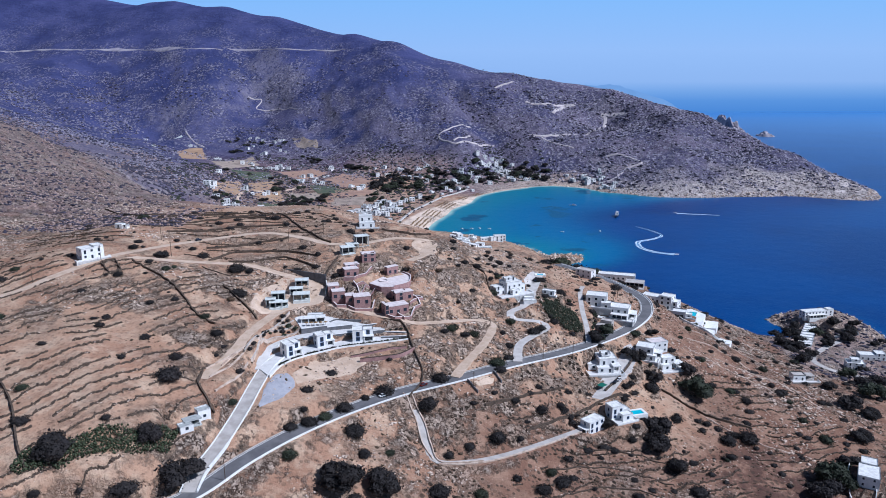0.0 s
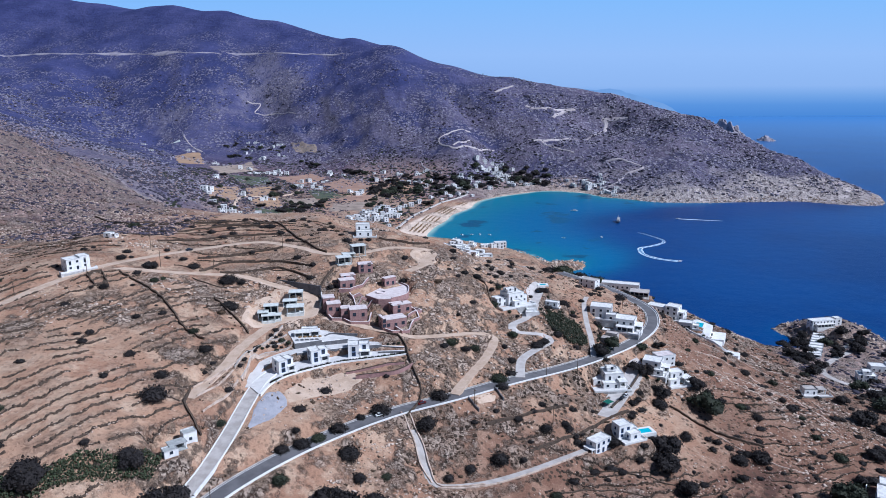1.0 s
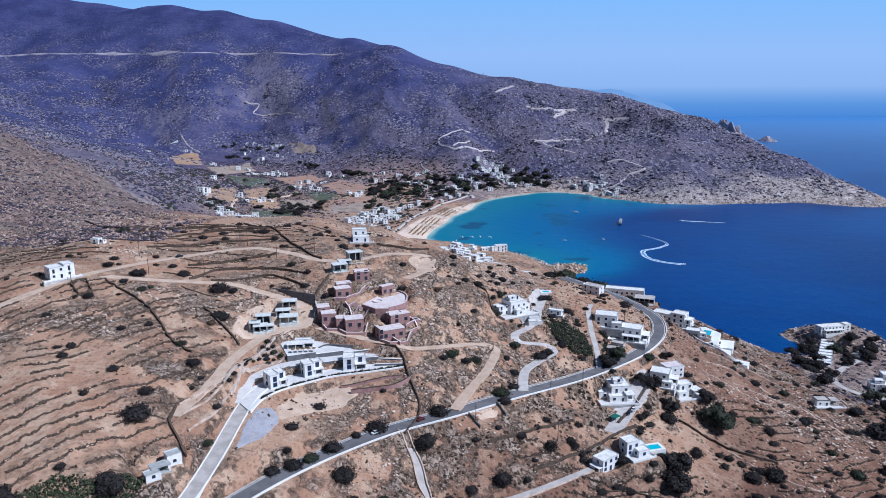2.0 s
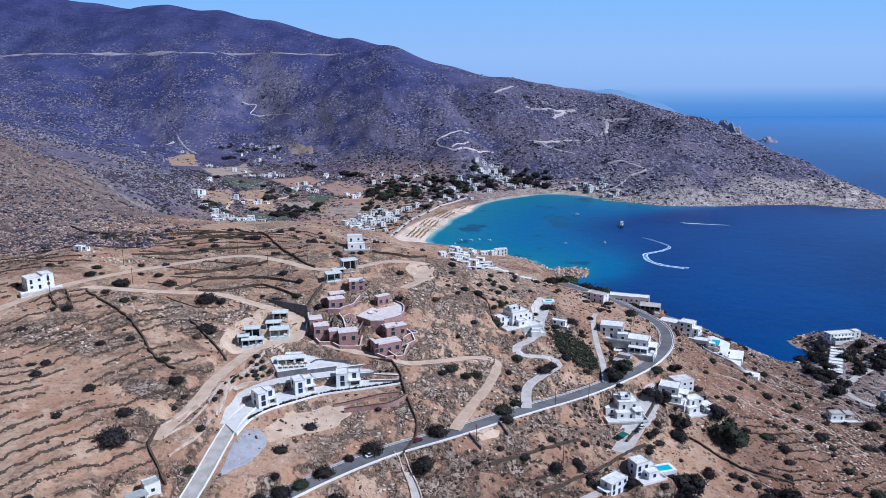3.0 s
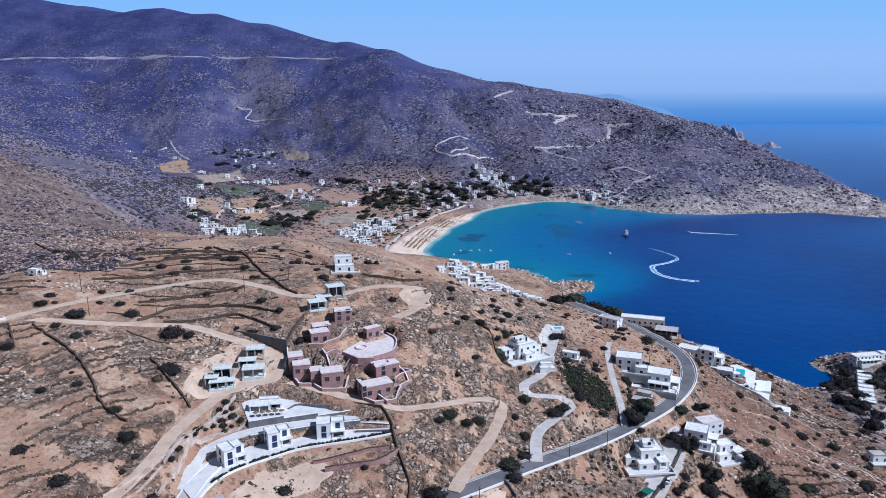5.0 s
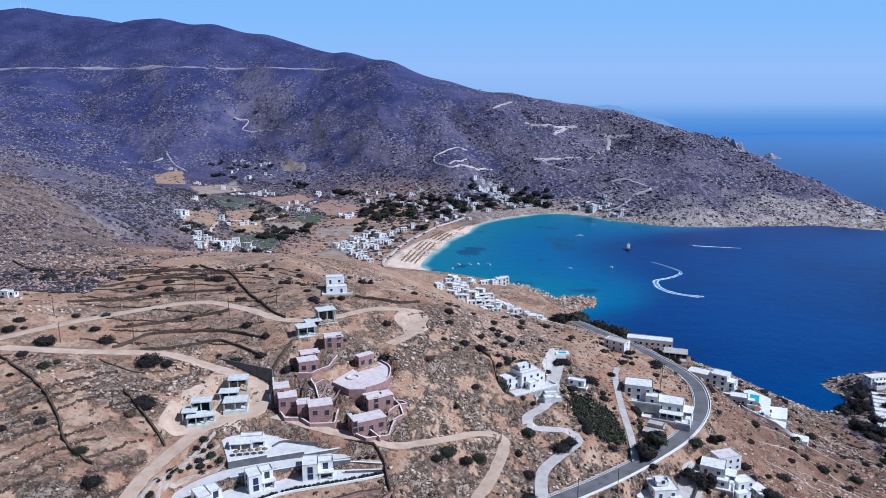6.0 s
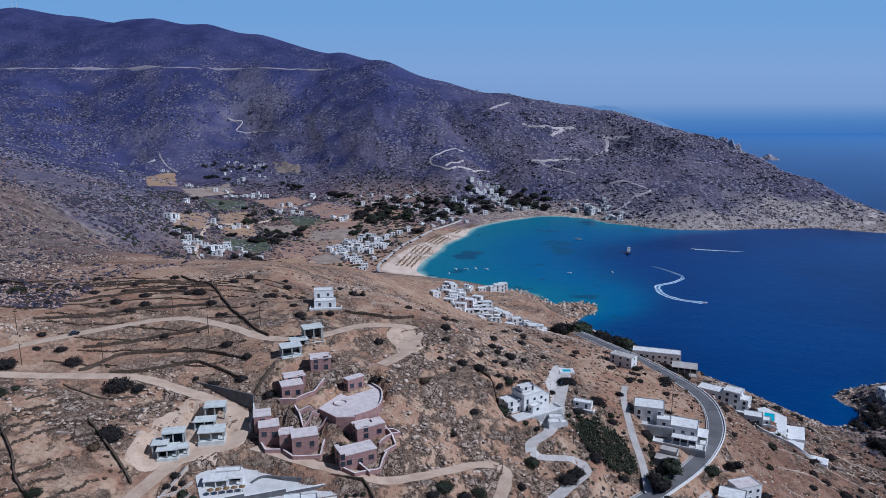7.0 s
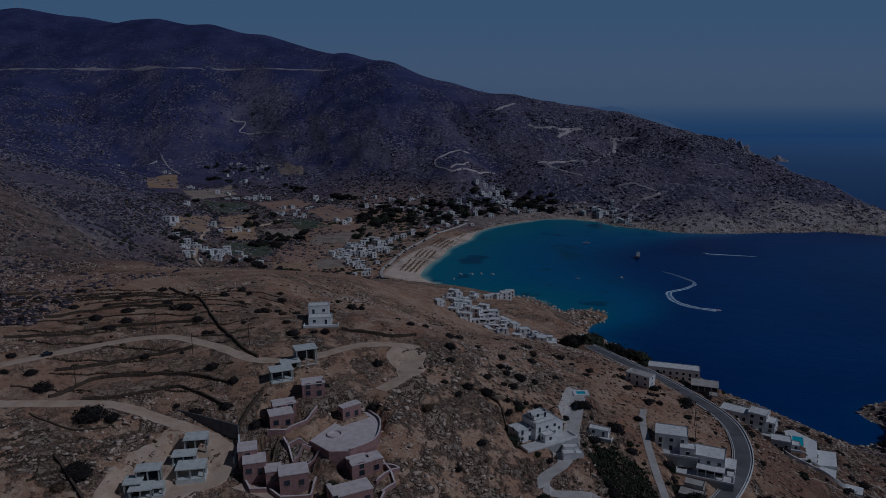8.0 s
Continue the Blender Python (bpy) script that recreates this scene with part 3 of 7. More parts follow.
# terraces of the white villa complex, and the plots of the estates
VILLA_LOWER = [(-84, 296), (-77.5, 288), (-75.4, 298.3), (-71.2, 305.7), (-66.1, 310.7), (-59.2, 315.8), (-51.2, 321.2), (-44.1, 323.9), (-35.2, 326.6), (-26.2, 329.6), (-17.5, 332.9), (-18.5, 337), (-30, 338.5), (-45, 334.5), (-57, 330.5), (-63.5, 328), (-69.5, 325.4), (-74.5, 322), (-79, 318.5), (-83.5, 311)]
VILLA_BED = [(-30, 339), (-18.6, 337.5), (-20.5, 343), (-31, 339.5)]
VILLA_UPPER = [(-80.5, 352), (-77, 343), (-71.6, 331.2), (-65.6, 333.5), (-59.2, 336), (-46.8, 340.2), (-34.3, 344.7), (-28, 346.5), (-21, 342.6), (-22, 344.2), (-31.3, 347.6), (-43, 349), (-56, 353), (-62.5, 356.4), (-69, 358.6)]
ESTATE_ROOF = [(-41.6, 374.5), (-33.8, 367), (-26.9, 367.2), (-21.6, 371.3), (-18.4, 377), (-18.6, 389), (-23.5, 397), (-32, 393.5), (-36, 385.5)]
LEVELS += [(VILLA_LOWER, 101.2), (VILLA_BED, 103.2), (VILLA_UPPER, (102.2, -0.08)), (ESTATE_ROOF, 116.0)]


def sheet(name, xs, ys, zs, material, attributes=()):
    nx, ny = len(xs), len(ys)
    gx, gy = np.meshgrid(xs, ys)
    me = bpy.data.meshes.new(name)
    co = np.stack([gx, gy, zs], 2).reshape(-1, 3).astype(np.float32)
    i = (np.arange(ny - 1)[:, None] * nx + np.arange(nx - 1)[None, :]).ravel()
    loops = np.stack([i, i + 1, i + nx + 1, i + nx], 1).astype(np.int32)
    me.vertices.add(len(co))
    me.vertices.foreach_set("co", co.ravel())
    me.loops.add(loops.size)
    me.loops.foreach_set("vertex_index", loops.ravel())
    me.polygons.add(len(loops))
    me.polygons.foreach_set("loop_start", np.arange(0, loops.size, 4, dtype=np.int32))
    me.update(calc_edges=True)
    me.polygons.foreach_set("use_smooth", np.ones(len(loops), bool))
    for key, values in attributes:
        me.attributes.new(key, "FLOAT", "POINT").data.foreach_set("value", values.ravel().astype(np.float32))
    me.materials.append(material)
    return new(name, me)


def steps(*runs):
    """Grid lines: each run is (start, end, spacing)."""
    return np.unique(np.concatenate([np.arange(a, b, s) for a, b, s in runs]).round(2))


GRID = []


def mesh_z(x, y):
    """The height of the built ground sheet."""
    xs, ys, h = GRID
    x, y = np.asarray(x, float), np.asarray(y, float)
    i = np.clip(np.searchsorted(xs, x) - 1, 0, len(xs) - 2)
    j = np.clip(np.searchsorted(ys, y) - 1, 0, len(ys) - 2)
    u, v = (x - xs[i]) / (xs[i + 1] - xs[i]), (y - ys[j]) / (ys[j + 1] - ys[j])
    return (h[j, i] * (1 - u) + h[j, i + 1] * u) * (1 - v) + (h[j + 1, i] * (1 - u) + h[j + 1, i + 1] * u) * v


OUTCROPS = [(-129, 350), (-111, 354), (-164, 329), (-150, 327), (-113, 291), (-104, 303), (-191, 306), (6, 424), (22, 401), (2, 373), (28, 450), (-6, 329), (-17, 308),
            (4, 292), (22, 302), (48, 345), (-19, 285), (-35, 295), (66, 408), (71, 375), (-103, 381), (-142, 362), (217, 500), (227, 433), (58, 481), (-7, 386), (14, 440)]


def build_ground():
    xs = steps((-2500, -900, 26), (-900, -420, 13), (-420, -230, 5), (-230, 270, 1.8), (270, 420, 4), (420, 900, 6), (900, 960, 12), (960, 1500, 60))
    ys = steps((-500, 60, 40), (60, 180, 12), (180, 520, 1.8), (520, 700, 4), (700, 1050, 6), (1050, 1300, 9), (1300, 1720, 6), (1720, 2500, 12), (2500, 3000, 18), (3000, 3700, 50))
    x, y = np.meshgrid(xs, ys)
    h = height(x, y)
    h = np.maximum(h, -12)
    GRID.extend((xs, ys, h))
    slope = np.hypot(np.gradient(h, ys, axis=0), np.gradient(h, xs, axis=1))
    wild = fbm(x, y, 60, 4, 41)
    # mount: where the hazed mountain colours replace the near soil
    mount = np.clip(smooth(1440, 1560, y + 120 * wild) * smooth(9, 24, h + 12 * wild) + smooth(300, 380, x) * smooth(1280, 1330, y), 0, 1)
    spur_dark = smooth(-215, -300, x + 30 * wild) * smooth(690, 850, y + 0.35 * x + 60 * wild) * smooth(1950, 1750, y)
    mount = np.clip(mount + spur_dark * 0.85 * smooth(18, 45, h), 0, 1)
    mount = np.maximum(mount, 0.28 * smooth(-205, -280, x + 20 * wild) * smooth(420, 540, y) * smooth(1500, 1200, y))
    shore_d, _ = near_line(x, y, np.array([(*p, 0) for p in [(-25, 1040), (-25, 1060), (-10, 1139), (15, 1231), (61, 1351), (112, 1435), (177, 1487), (248, 1512), (300, 1490)]], float))
    width = 46 - 38 * smooth(1100, 1440, y)
    sand = smooth(width + 6, width - 2, shore_d) * smooth(6.5, 5.0, h)
    sand = np.maximum(sand, smooth(0.4, -0.5, h) * 0.6)
    rock = 0.55 * smooth(-0.05, 0.25, wild) + smooth(0.5, 0.9, slope)
    rock = rock * (1 - 0.75 * terrace_zone(x, y)[0])
    rock = rock + 0.7 * smooth(-90, -60, x) * smooth(60, 30, x) * smooth(330, 350, y) * smooth(460, 430, y)
    rock = rock + 0.8 * smooth(150, 190, x) * smooth(420, 450, y) + 0.8 * smooth(-220, -270, x) * smooth(380, 450, y)
    for rx, ry in OUTCROPS:
        rock = rock + 1.1 * np.exp(-((x - rx) ** 2 + (y - ry) ** 2) / 15.0 ** 2) * (y < 700)
    cape = smooth(240, 275, x + 25 * wild) * smooth(720, 690, y) * smooth(440, 470, y + 40 * wild)
    mount = np.maximum(mount, 0.35 * cape)
    rock = rock * (1 - mount) + mount * (smooth(46, 8, h + 40 * wild) * smooth(1700, 1500, y) * smooth(330, 370, x) + 0.2 * smooth(0.75, 1.1, slope))
    rock = rock + mount * 0.35 * smooth(-220, -300, x) * smooth(1250, 1050, y) * smooth(-0.1, 0.15, fbm(x, y, 45, 4, 49))
    rock = np.clip(rock + 0.9 * smooth(9, 2, h) * smooth(60, 100, x) + smooth(20, 8, h) * smooth(80, 110, x) * smooth(700, 740, y) * smooth(900, 860, y), 0, 1)
    valley = smooth(760, 980, y) * smooth(1900, 1600, y) * smooth(60, -20, x)
    mount = np.maximum(mount * (1 - 0.6 * valley * smooth(70, 30, h)), 0.12 * valley * smooth(-0.12, 0.15, wild + 0.05))
    mount = np.maximum(mount, 0.55 * smooth(1330, 1430, y) * smooth(-100, 0, x))
    scrub = np.clip(0.75 + wild, 0, 1) * (0.35 + 0.65 * smooth(-60, 20, x))
    red = np.clip(smooth(-40, 40, x) * smooth(330, 290, y) + smooth(105, 160, x) * smooth(580, 510, y) + 1.6 * smooth(-195, -270, x) * smooth(400, 500, y), 0, 1.6)
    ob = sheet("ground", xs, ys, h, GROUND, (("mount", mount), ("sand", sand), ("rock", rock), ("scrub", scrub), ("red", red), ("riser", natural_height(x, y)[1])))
    tagged(ob, "dry tan hillside with rocky outcrops above the bay", "ground", kind="structure")


def build_sea():
    xs = steps((-4900, -300, 400), (-200, 500, 14), (500, 1000, 30), (1000, 4950, 250))
    ys = steps((-4900, 200, 500), (300, 560, 40), (560, 1560, 14), (1560, 2600, 60), (2600, 4950, 250))
    x, y = np.meshgrid(xs, ys)
    depth = -base_height(np.clip(x, -900, 1500), np.clip(y, 0, 3300))
    # how much painted haze the water takes, by distance from the shore
    sea_haze = smooth(700, 4700, np.hypot(x - 200, y - 600))
    bay = smooth(720, 980, y) * smooth(620, 300, x)
    shallow = (np.clip(1 - depth / (9.0 + 17.0 * bay), 0, 1.0) + np.clip(0.3 - depth * 0.25, 0, 0.3)) * (0.12 + 0.88 * bay)
    ob = sheet("water", xs, ys, np.zeros(x.shape), SEA, (("shallow", shallow), ("sea_haze", sea_haze)))
    tagged(ob, "blue sea turning turquoise in the shallow bay", "sea", kind="structure")


# ---- building blocks ----
def part(name, bm, material, parent, label=""):
    me = bpy.data.meshes.new(name)
    bm.to_mesh(me)
    bm.free()
    me.materials.append(material)
    ob = new(name, me)
    ob.parent = parent
    if label:
        ob["label"] = label
    return ob


def thing(name, m, label, category, group=""):
    ob = new(name)
    ob.matrix_world = m
    return tagged(ob, label, category, group)


def add_box(bm, x0, y0, z0, x1, y1, z1):
    vs = [bm.verts.new(c) for c in ((x0, y0, z0), (x1, y0, z0), (x1, y1, z0), (x0, y1, z0), (x0, y0, z1), (x1, y0, z1), (x1, y1, z1), (x0, y1, z1))]
    fs = [bm.faces.new([vs[i] for i in f]) for f in ((3, 2, 1, 0), (4, 5, 6, 7), (0, 1, 5, 4), (1, 2, 6, 5), (2, 3, 7, 6), (3, 0, 4, 7))]
    return fs


def add_walls(bm, x0, y0, z0, x1, y1, z1, rim=0.3, drop=0.45):
    """A flat-roofed block with a parapet round its sunken roof."""
    top = add_box(bm, x0, y0, z0, x1, y1, z1)[1]
    r = bmesh.ops.inset_region(bm, faces=[top], thickness=rim)
    bmesh.ops.translate(bm, verts=top.verts, vec=(0, 0, -drop))
    return r


def strip(name, line, width, material, parent=None, lift=0.0, thick=0.35, side=0.0):
    """A ribbon of ground along a line, with edges that reach down into the soil."""
    p = np.asarray(line, float)
    d = np.gradient(p[:, :2], axis=0)
    d /= np.linalg.norm(d, axis=1)[:, None] + 1e-9
    n = np.stack([-d[:, 1], d[:, 0]], 1)
    bm = bmesh.new()
    rows = []
    for q, m in zip(p, n):
        c = q[:2] + m * side
        loose = 0.35 if material is DIRT else 0.0
        l, r = c + m * (width / 2 + loose * noise.noise((q[0] * 0.3, q[1] * 0.3, 1)) * 2), c - m * (width / 2 + loose * noise.noise((q[0] * 0.3, q[1] * 0.3, 7)) * 2)
        z = q[2] + lift
        rows.append([bm.verts.new(v) for v in ((l[0], l[1], z - thick), (l[0], l[1], z), (r[0], r[1], z), (r[0], r[1], z - thick))])
    for a, b in zip(rows[:-1], rows[1:]):
        for i in range(3):
            bm.faces.new((a[i], a[i + 1], b[i + 1], b[i]))
    bm.faces.new(rows[0][::-1])
    bm.faces.new(rows[-1])
    bmesh.ops.recalc_face_normals(bm, faces=bm.faces)
    return part(name, bm, material, parent)


def slab(name, poly, z0, z1, material, parent=None):
    bm = bmesh.new()
    f = bm.faces.new([bm.verts.new((x, y, z0)) for x, y in poly])
    r = bmesh.ops.extrude_face_region(bm, geom=[f])
    bmesh.ops.translate(bm, verts=[v for v in r["geom"] if isinstance(v, bmesh.types.BMVert)], vec=(0, 0, z1 - z0))
    bmesh.ops.recalc_face_normals(bm, faces=bm.faces)
    return part(name, bm, material, parent)


def window(parent, x, y, z, w, h, facing, frame_material, name="window", simple=False):
    """A framed pane on a wall; facing: the side of the house that it looks out of. simple: a recessed dark opening alone."""
    turn = {"front": 0, "right": 90, "back": 180, "left": 270}[facing]
    m = pose(x, y, z, 0, 0, turn)
    bm = bmesh.new()
    if simple:
        add_box(bm, -w / 2, -0.03, 0, w / 2, 0.05, h)
        bm.transform(m)
        return part(name, bm, GLASS, parent)
    t = 0.14
    add_box(bm, -w / 2 - t, -0.09, -t, -w / 2, 0.05, h + t)
    add_box(bm, w / 2, -0.09, -t, w / 2 + t, 0.05, h + t)
    add_box(bm, -w / 2, -0.09, h, w / 2, 0.05, h + t)
    add_box(bm, -w / 2, -0.14, -t, w / 2, 0.05, 0)
    bm.transform(m)
    ob = part(name, bm, frame_material, parent)
    bm = bmesh.new()
    add_box(bm, -w / 2, -0.03, 0, w / 2, 0.05, h)
    bm.transform(m)
    part("pane", bm, GLASS, ob)
    return ob


def roof_patch(bm, x0, y0, x1, y1, z):
    add_box(bm, x0 + 0.3, y0 + 0.3, z - 0.1, x1 - 0.3, y1 - 0.3, z + 0.03)


def house(name, corner, corner2, base, blocks, wall, roof, label, category="house", group="", frame_material=None, openings=True, plot=True, margin=1.5, capped=False, wide=1.0, court=None, simple=False):
    """A flat-roofed house. corner, corner2: the ends of its front at ground level; blocks: (x, y, width, depth, z, height, kind)
    in the front's own axes, kind "box" for a walled block, "bay" for a slab on posts before a recessed wall."""
    dx, dy = corner2[0] - corner[0], corner2[1] - corner[1]
    turn = math.degrees(math.atan2(dy, dx))
    m = pose(corner[0], corner[1], base, 0, 0, turn)
    ob = thing(name, m, label, category, group)
    frame_material = frame_material or LIME
    if plot:
        xs = [b[0] for b in blocks] + [b[0] + b[2] for b in blocks] + ([court[0], court[2]] if court else [])
        ys = [b[1] for b in blocks] + [b[1] + b[3] for b in blocks] + ([court[1], court[3]] if court else [])
        g = margin
        LEVELS.append(([tuple((m @ Vector((x, y, 0)))[:2]) for x, y in
                        ((min(xs) - g, min(ys) - g), (max(xs) + g, min(ys) - g), (max(xs) + g, max(ys) + g), (min(xs) - g, max(ys) + g))], base))
    if court:
        x0, y0, x1, y1 = court
        bm = bmesh.new()
        add_box(bm, x0, y0, -4.0, x1, y1, 0.1)
        part("forecourt", bm, PAVING, ob, "pale paved forecourt")
        for a in ((x0, y0, x1, y0 + 0.35), (x0, y0 + 0.35, x0 + 0.35, y1), (x1 - 0.35, y0 + 0.35, x1, y1)):
            bm = bmesh.new()
            add_box(bm, a[0], a[1], -4.0, a[2], a[3], 0.95)
            bmesh.ops.bevel(bm, geom=bm.edges[:], offset=0.05, segments=1, affect="EDGES")
            part("parapet", bm, LIME, ob)
    if plot and base > 40:
        GARDENS.append(tuple((m @ Vector((sum(b[0] + b[2] / 2 for b in blocks) / len(blocks), sum(b[1] + b[3] / 2 for b in blocks) / len(blocks), 0)))[:2]))
    for x, y, w, d, z, h, kind in blocks:
        low = -3.0 if z == 0 else 0.0
        bm = bmesh.new()
        if kind == "box":
            add_walls(bm, x, y, z + low, x + w, y + d, z + h)
            part("wall", bm, wall, ob)
            bm = bmesh.new()
            if capped:
                add_box(bm, x - 0.18, y - 0.18, z + h - 0.2, x + w + 0.18, y + d + 0.18, z + h + 0.12)
            else:
                roof_patch(bm, x, y, x + w, y + d, z + h - 0.45)
            part("roof", bm, roof, ob)
            if openings:
                for s in range(max(1, round(h / 3.1))):
                    sill = z + s * 3.0 + 1.0
                    n = max(1, int(w // 3.4))
                    for i in range(n):
                        cx = x + w * (i + 0.5) / n
                        if (i + s) % 3 == 1:
                            window(ob, cx, y, z + s * 3.0 + 0.15, 1.1 * wide, 2.1, "front", frame_material, "door", simple=simple)
                        else:
                            window(ob, cx, y, sill - 0.5 * (wide - 1), 1.2 * wide, 1.25 * wide, "front", frame_material, simple=simple)
                    n = max(1, int(d // 4.0))
                    for i in range(n):
                        cy = y + d * (i + 0.5) / n
                        window(ob, x, cy, sill - 0.5 * (wide - 1), 0.9 * wide, 1.2 * wide, "left", frame_material, simple=simple)
                        window(ob, x + w, cy, sill - 0.5 * (wide - 1), 0.9 * wide, 1.2 * wide, "right", frame_material, simple=simple)
        elif kind == "bay":
            add_box(bm, x - 0.3, y - 0.3, z + h - 0.3, x + w + 0.3, y + d + 0.2, z + h)
            part("roof", bm, roof, ob)
            n = max(2, int(w // 3.2) + 1)
            for i in range(n):
                cx = x + 0.2 + (w - 0.4) * i / (n - 1)
                bm = bmesh.new()
                add_box(bm, cx - 0.2, y, z + low, cx + 0.2, y + 0.4, z + h - 0.3)
                part("post", bm, wall, ob)
            bm = bmesh.new()
            add_box(bm, x, y + d - 0.3, z + low, x + w, y + d, z + h - 0.3)
            add_box(bm, x, y + d * 0.5, z + low, x + 0.25, y + d - 0.3, z + h - 0.3)
            add_box(bm, x + w - 0.25, y + d * 0.5, z + low, x + w, y + d - 0.3, z + h - 0.3)
            part("wall", bm, wall, ob)
            # dark panel on the back wall, painted shade of the room behind
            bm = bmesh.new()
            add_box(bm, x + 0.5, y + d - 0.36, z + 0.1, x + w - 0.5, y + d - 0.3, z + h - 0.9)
            part("doorway", bm, GLASS, ob, "dark panel for the shade inside an open doorway")
            bm = bmesh.new()
            add_box(bm, x - 0.2, y - 0.4, z + low, x + w + 0.2, y + d, z + 0.12)
            part("floor_slab", bm, roof, ob)
    return ob


# ---- the houses ----
GARDENS = []  # places of houses that have bushes round them


def build_houses():
    W, R = LIME, ROOFWHITE
    house("house", (-193, 359), (-184.5, 368), 136.5, [(0, 0, 7, 8, 0, 6.2, "box"), (7, 1.5, 5, 6.5, 0, 6.8, "box")], W, R, "white cubic house beside a dirt track on the slope", margin=2.5, court=(-4, -3, 14, 0))
    for a, b, d, w in (((-73.5, 308), (-67.3, 313), 7.2, 8.2), ((-61.2, 320.2), (-53.6, 324.4), 6.6, 8.8), ((-45.2, 327.8), (-35, 329.4), 6.6, 10.4)):
        house("villa", a, b, 101.2, [(0, 1.0, w * 0.52, d, 0, 6.4, "box"), (w * 0.52, 3.2, w * 0.48, d - 2.4, 0, 6.0, "box"),
                                    (w * 0.55, 0.8, w * 0.45, 2.4, 0, 3.0, "bay")],
              W, R, "white two-storey villa with shaded verandas on a paved terrace", "house", "white villas in a row", BLUEWOOD, plot=False, wide=1.35)
    house("pool_pavilion", (-73, 338.5), (-61, 340), 107.4, [(0, 0, 7.5, 4.5, 0, 3.0, "bay"), (7.5, 0.6, 4.5, 4, 0, 3.2, "bay"), (3, 4.6, 8, 3, 0, 3.6, "box")], W, R,
          "long white pavilion with dark open bays on a terrace", "pavilion", plot=False, openings=False)
    for a, b, base, blocks in (((-92, 348.5), (-84.5, 350), 112.6, [(0.5, 0, 6.4, 5, 0, 3.2, "bay"), (-1.5, 2.5, 5, 5, 0, 4.2, "bay"), (6.9, 1.6, 3, 4, 0, 2.6, "bay"), (1.5, 5.4, 7, 4.5, 0, 6.6, "bay")]),
                               ((-81, 358.8), (-73.5, 360), 113.4, [(0, 0, 8.6, 6, 0, 3.6, "bay")]),
                               ((-84, 364), (-77.5, 365), 115.5, [(0, 0, 7, 4.5, 0, 3.2, "bay"), (3, 4.6, 7, 5.5, 0, 6.4, "bay")])):
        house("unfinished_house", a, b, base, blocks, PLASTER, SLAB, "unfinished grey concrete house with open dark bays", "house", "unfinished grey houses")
    pinks = [((-60, 360), (-51, 362.5), 113.8, [(0, 0, 7, 6, 0, 4.4, "box"), (-1.5, 5.4, 6, 6, 0, 6.2, "box")]),
             ((-47.5, 355.5), (-39, 358), 112.2, [(0, 0, 9, 6.5, 0, 4.4, "box"), (-4, 4, 5, 5, 0, 4.2, "box")]),
             ((-29, 349.5), (-18, 355), 108.4, [(0, 0, 12, 6.5, 0, 4.6, "box"), (-1, -0.2, 1.2, 6.9, 0, 5.6, "box")]),
             ((-25.5, 361), (-16, 366), 112, [(0, 0, 6.5, 6, 0, 5.0, "box"), (6.5, 1, 4.5, 5, 0, 4.6, "box")]),
             ((-55.5, 378.5), (-48, 381.5), 121.2, [(0, 0, 8, 5.5, 0, 4.4, "box"), (2, 5.7, 8, 5, 0, 5.4, "box")]),
             ((-47, 392.5), (-38.5, 395), 126, [(0, 0, 8, 6, 0, 5.0, "box")]),
             ((-32, 388), (-26, 393), 119.5, [(0, 0, 7.5, 3, 0, 4.6, "box")])]
    for a, b, base, blocks in pinks:
        house("stone_house", a, b, base, blocks, PINK, PINKROOF, "unfinished pink stone house with a pale flat roof", "house", "pink stone houses", PINK, capped=True, wide=1.5)
    for a, b, base, blocks in (((-59.5, 399), (-52.5, 402), 128.9, [(0, 0, 8, 6, 0, 4.4, "bay"), (5, 6, 7, 5, 0, 4.6, "bay")]),
                               ((-52.5, 410.5), (-45.5, 413.5), 131, [(0, 0, 8, 6, 0, 6.4, "bay")])):
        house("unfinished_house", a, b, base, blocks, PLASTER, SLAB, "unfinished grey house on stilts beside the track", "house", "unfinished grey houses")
    house("house", (-55, 449), (-45, 450), 134.8, [(0, 0, 10, 6, 0, 3.4, "box"), (-0.5, 6, 9, 6, 0, 7.0, "box")], W, R, "stepped white house on the crest of the hill", court=(-2, -4, 13, 0))
    house("house", (35, 403), (49, 411), 102, [(5, 0, 11, 9, 0, 7.4, "box"), (-2, 1.5, 7, 7, 0, 5.0, "box"), (16, 2, 4, 8, 0, 4.4, "box"), (6, 2.5, 7, 5, 7.4, 1.8, "box"), (7, -3.5, 5, 3.5, 0, 3.4, "box")], W, R, "large white house at the end of a concrete lane", openings=True, court=(-3, -6, 21, 0))
    house("gatehouse", (49, 398), (56, 398.5), 98.6, [(0, 0, 5, 3.5, 0, 2.2, "box"), (5, 0.8, 3, 3, 0, 1.6, "box"), (1, 3.5, 6, 3, 0, 3.0, "box")], W, R, "stepped white outbuilding at the bend of a lane", "outbuilding", openings=False)
    house("house", (63, 420), (71, 416), 97.5, [(0, 0, 8, 4, 0, 3.0, "box")], W, R, "low white house among shrubs", openings=True, court=(-2, -3, 10, 0))
    house("house", (92, 425), (103, 421.5), 88.5, [(0, 0, 13, 10, 0, 7.0, "box"), (10, -4, 6, 5, 0, 4.0, "box")], W, R, "white two-storey house above the road bend", court=(-3, -5, 17, 2), wide=1.2)
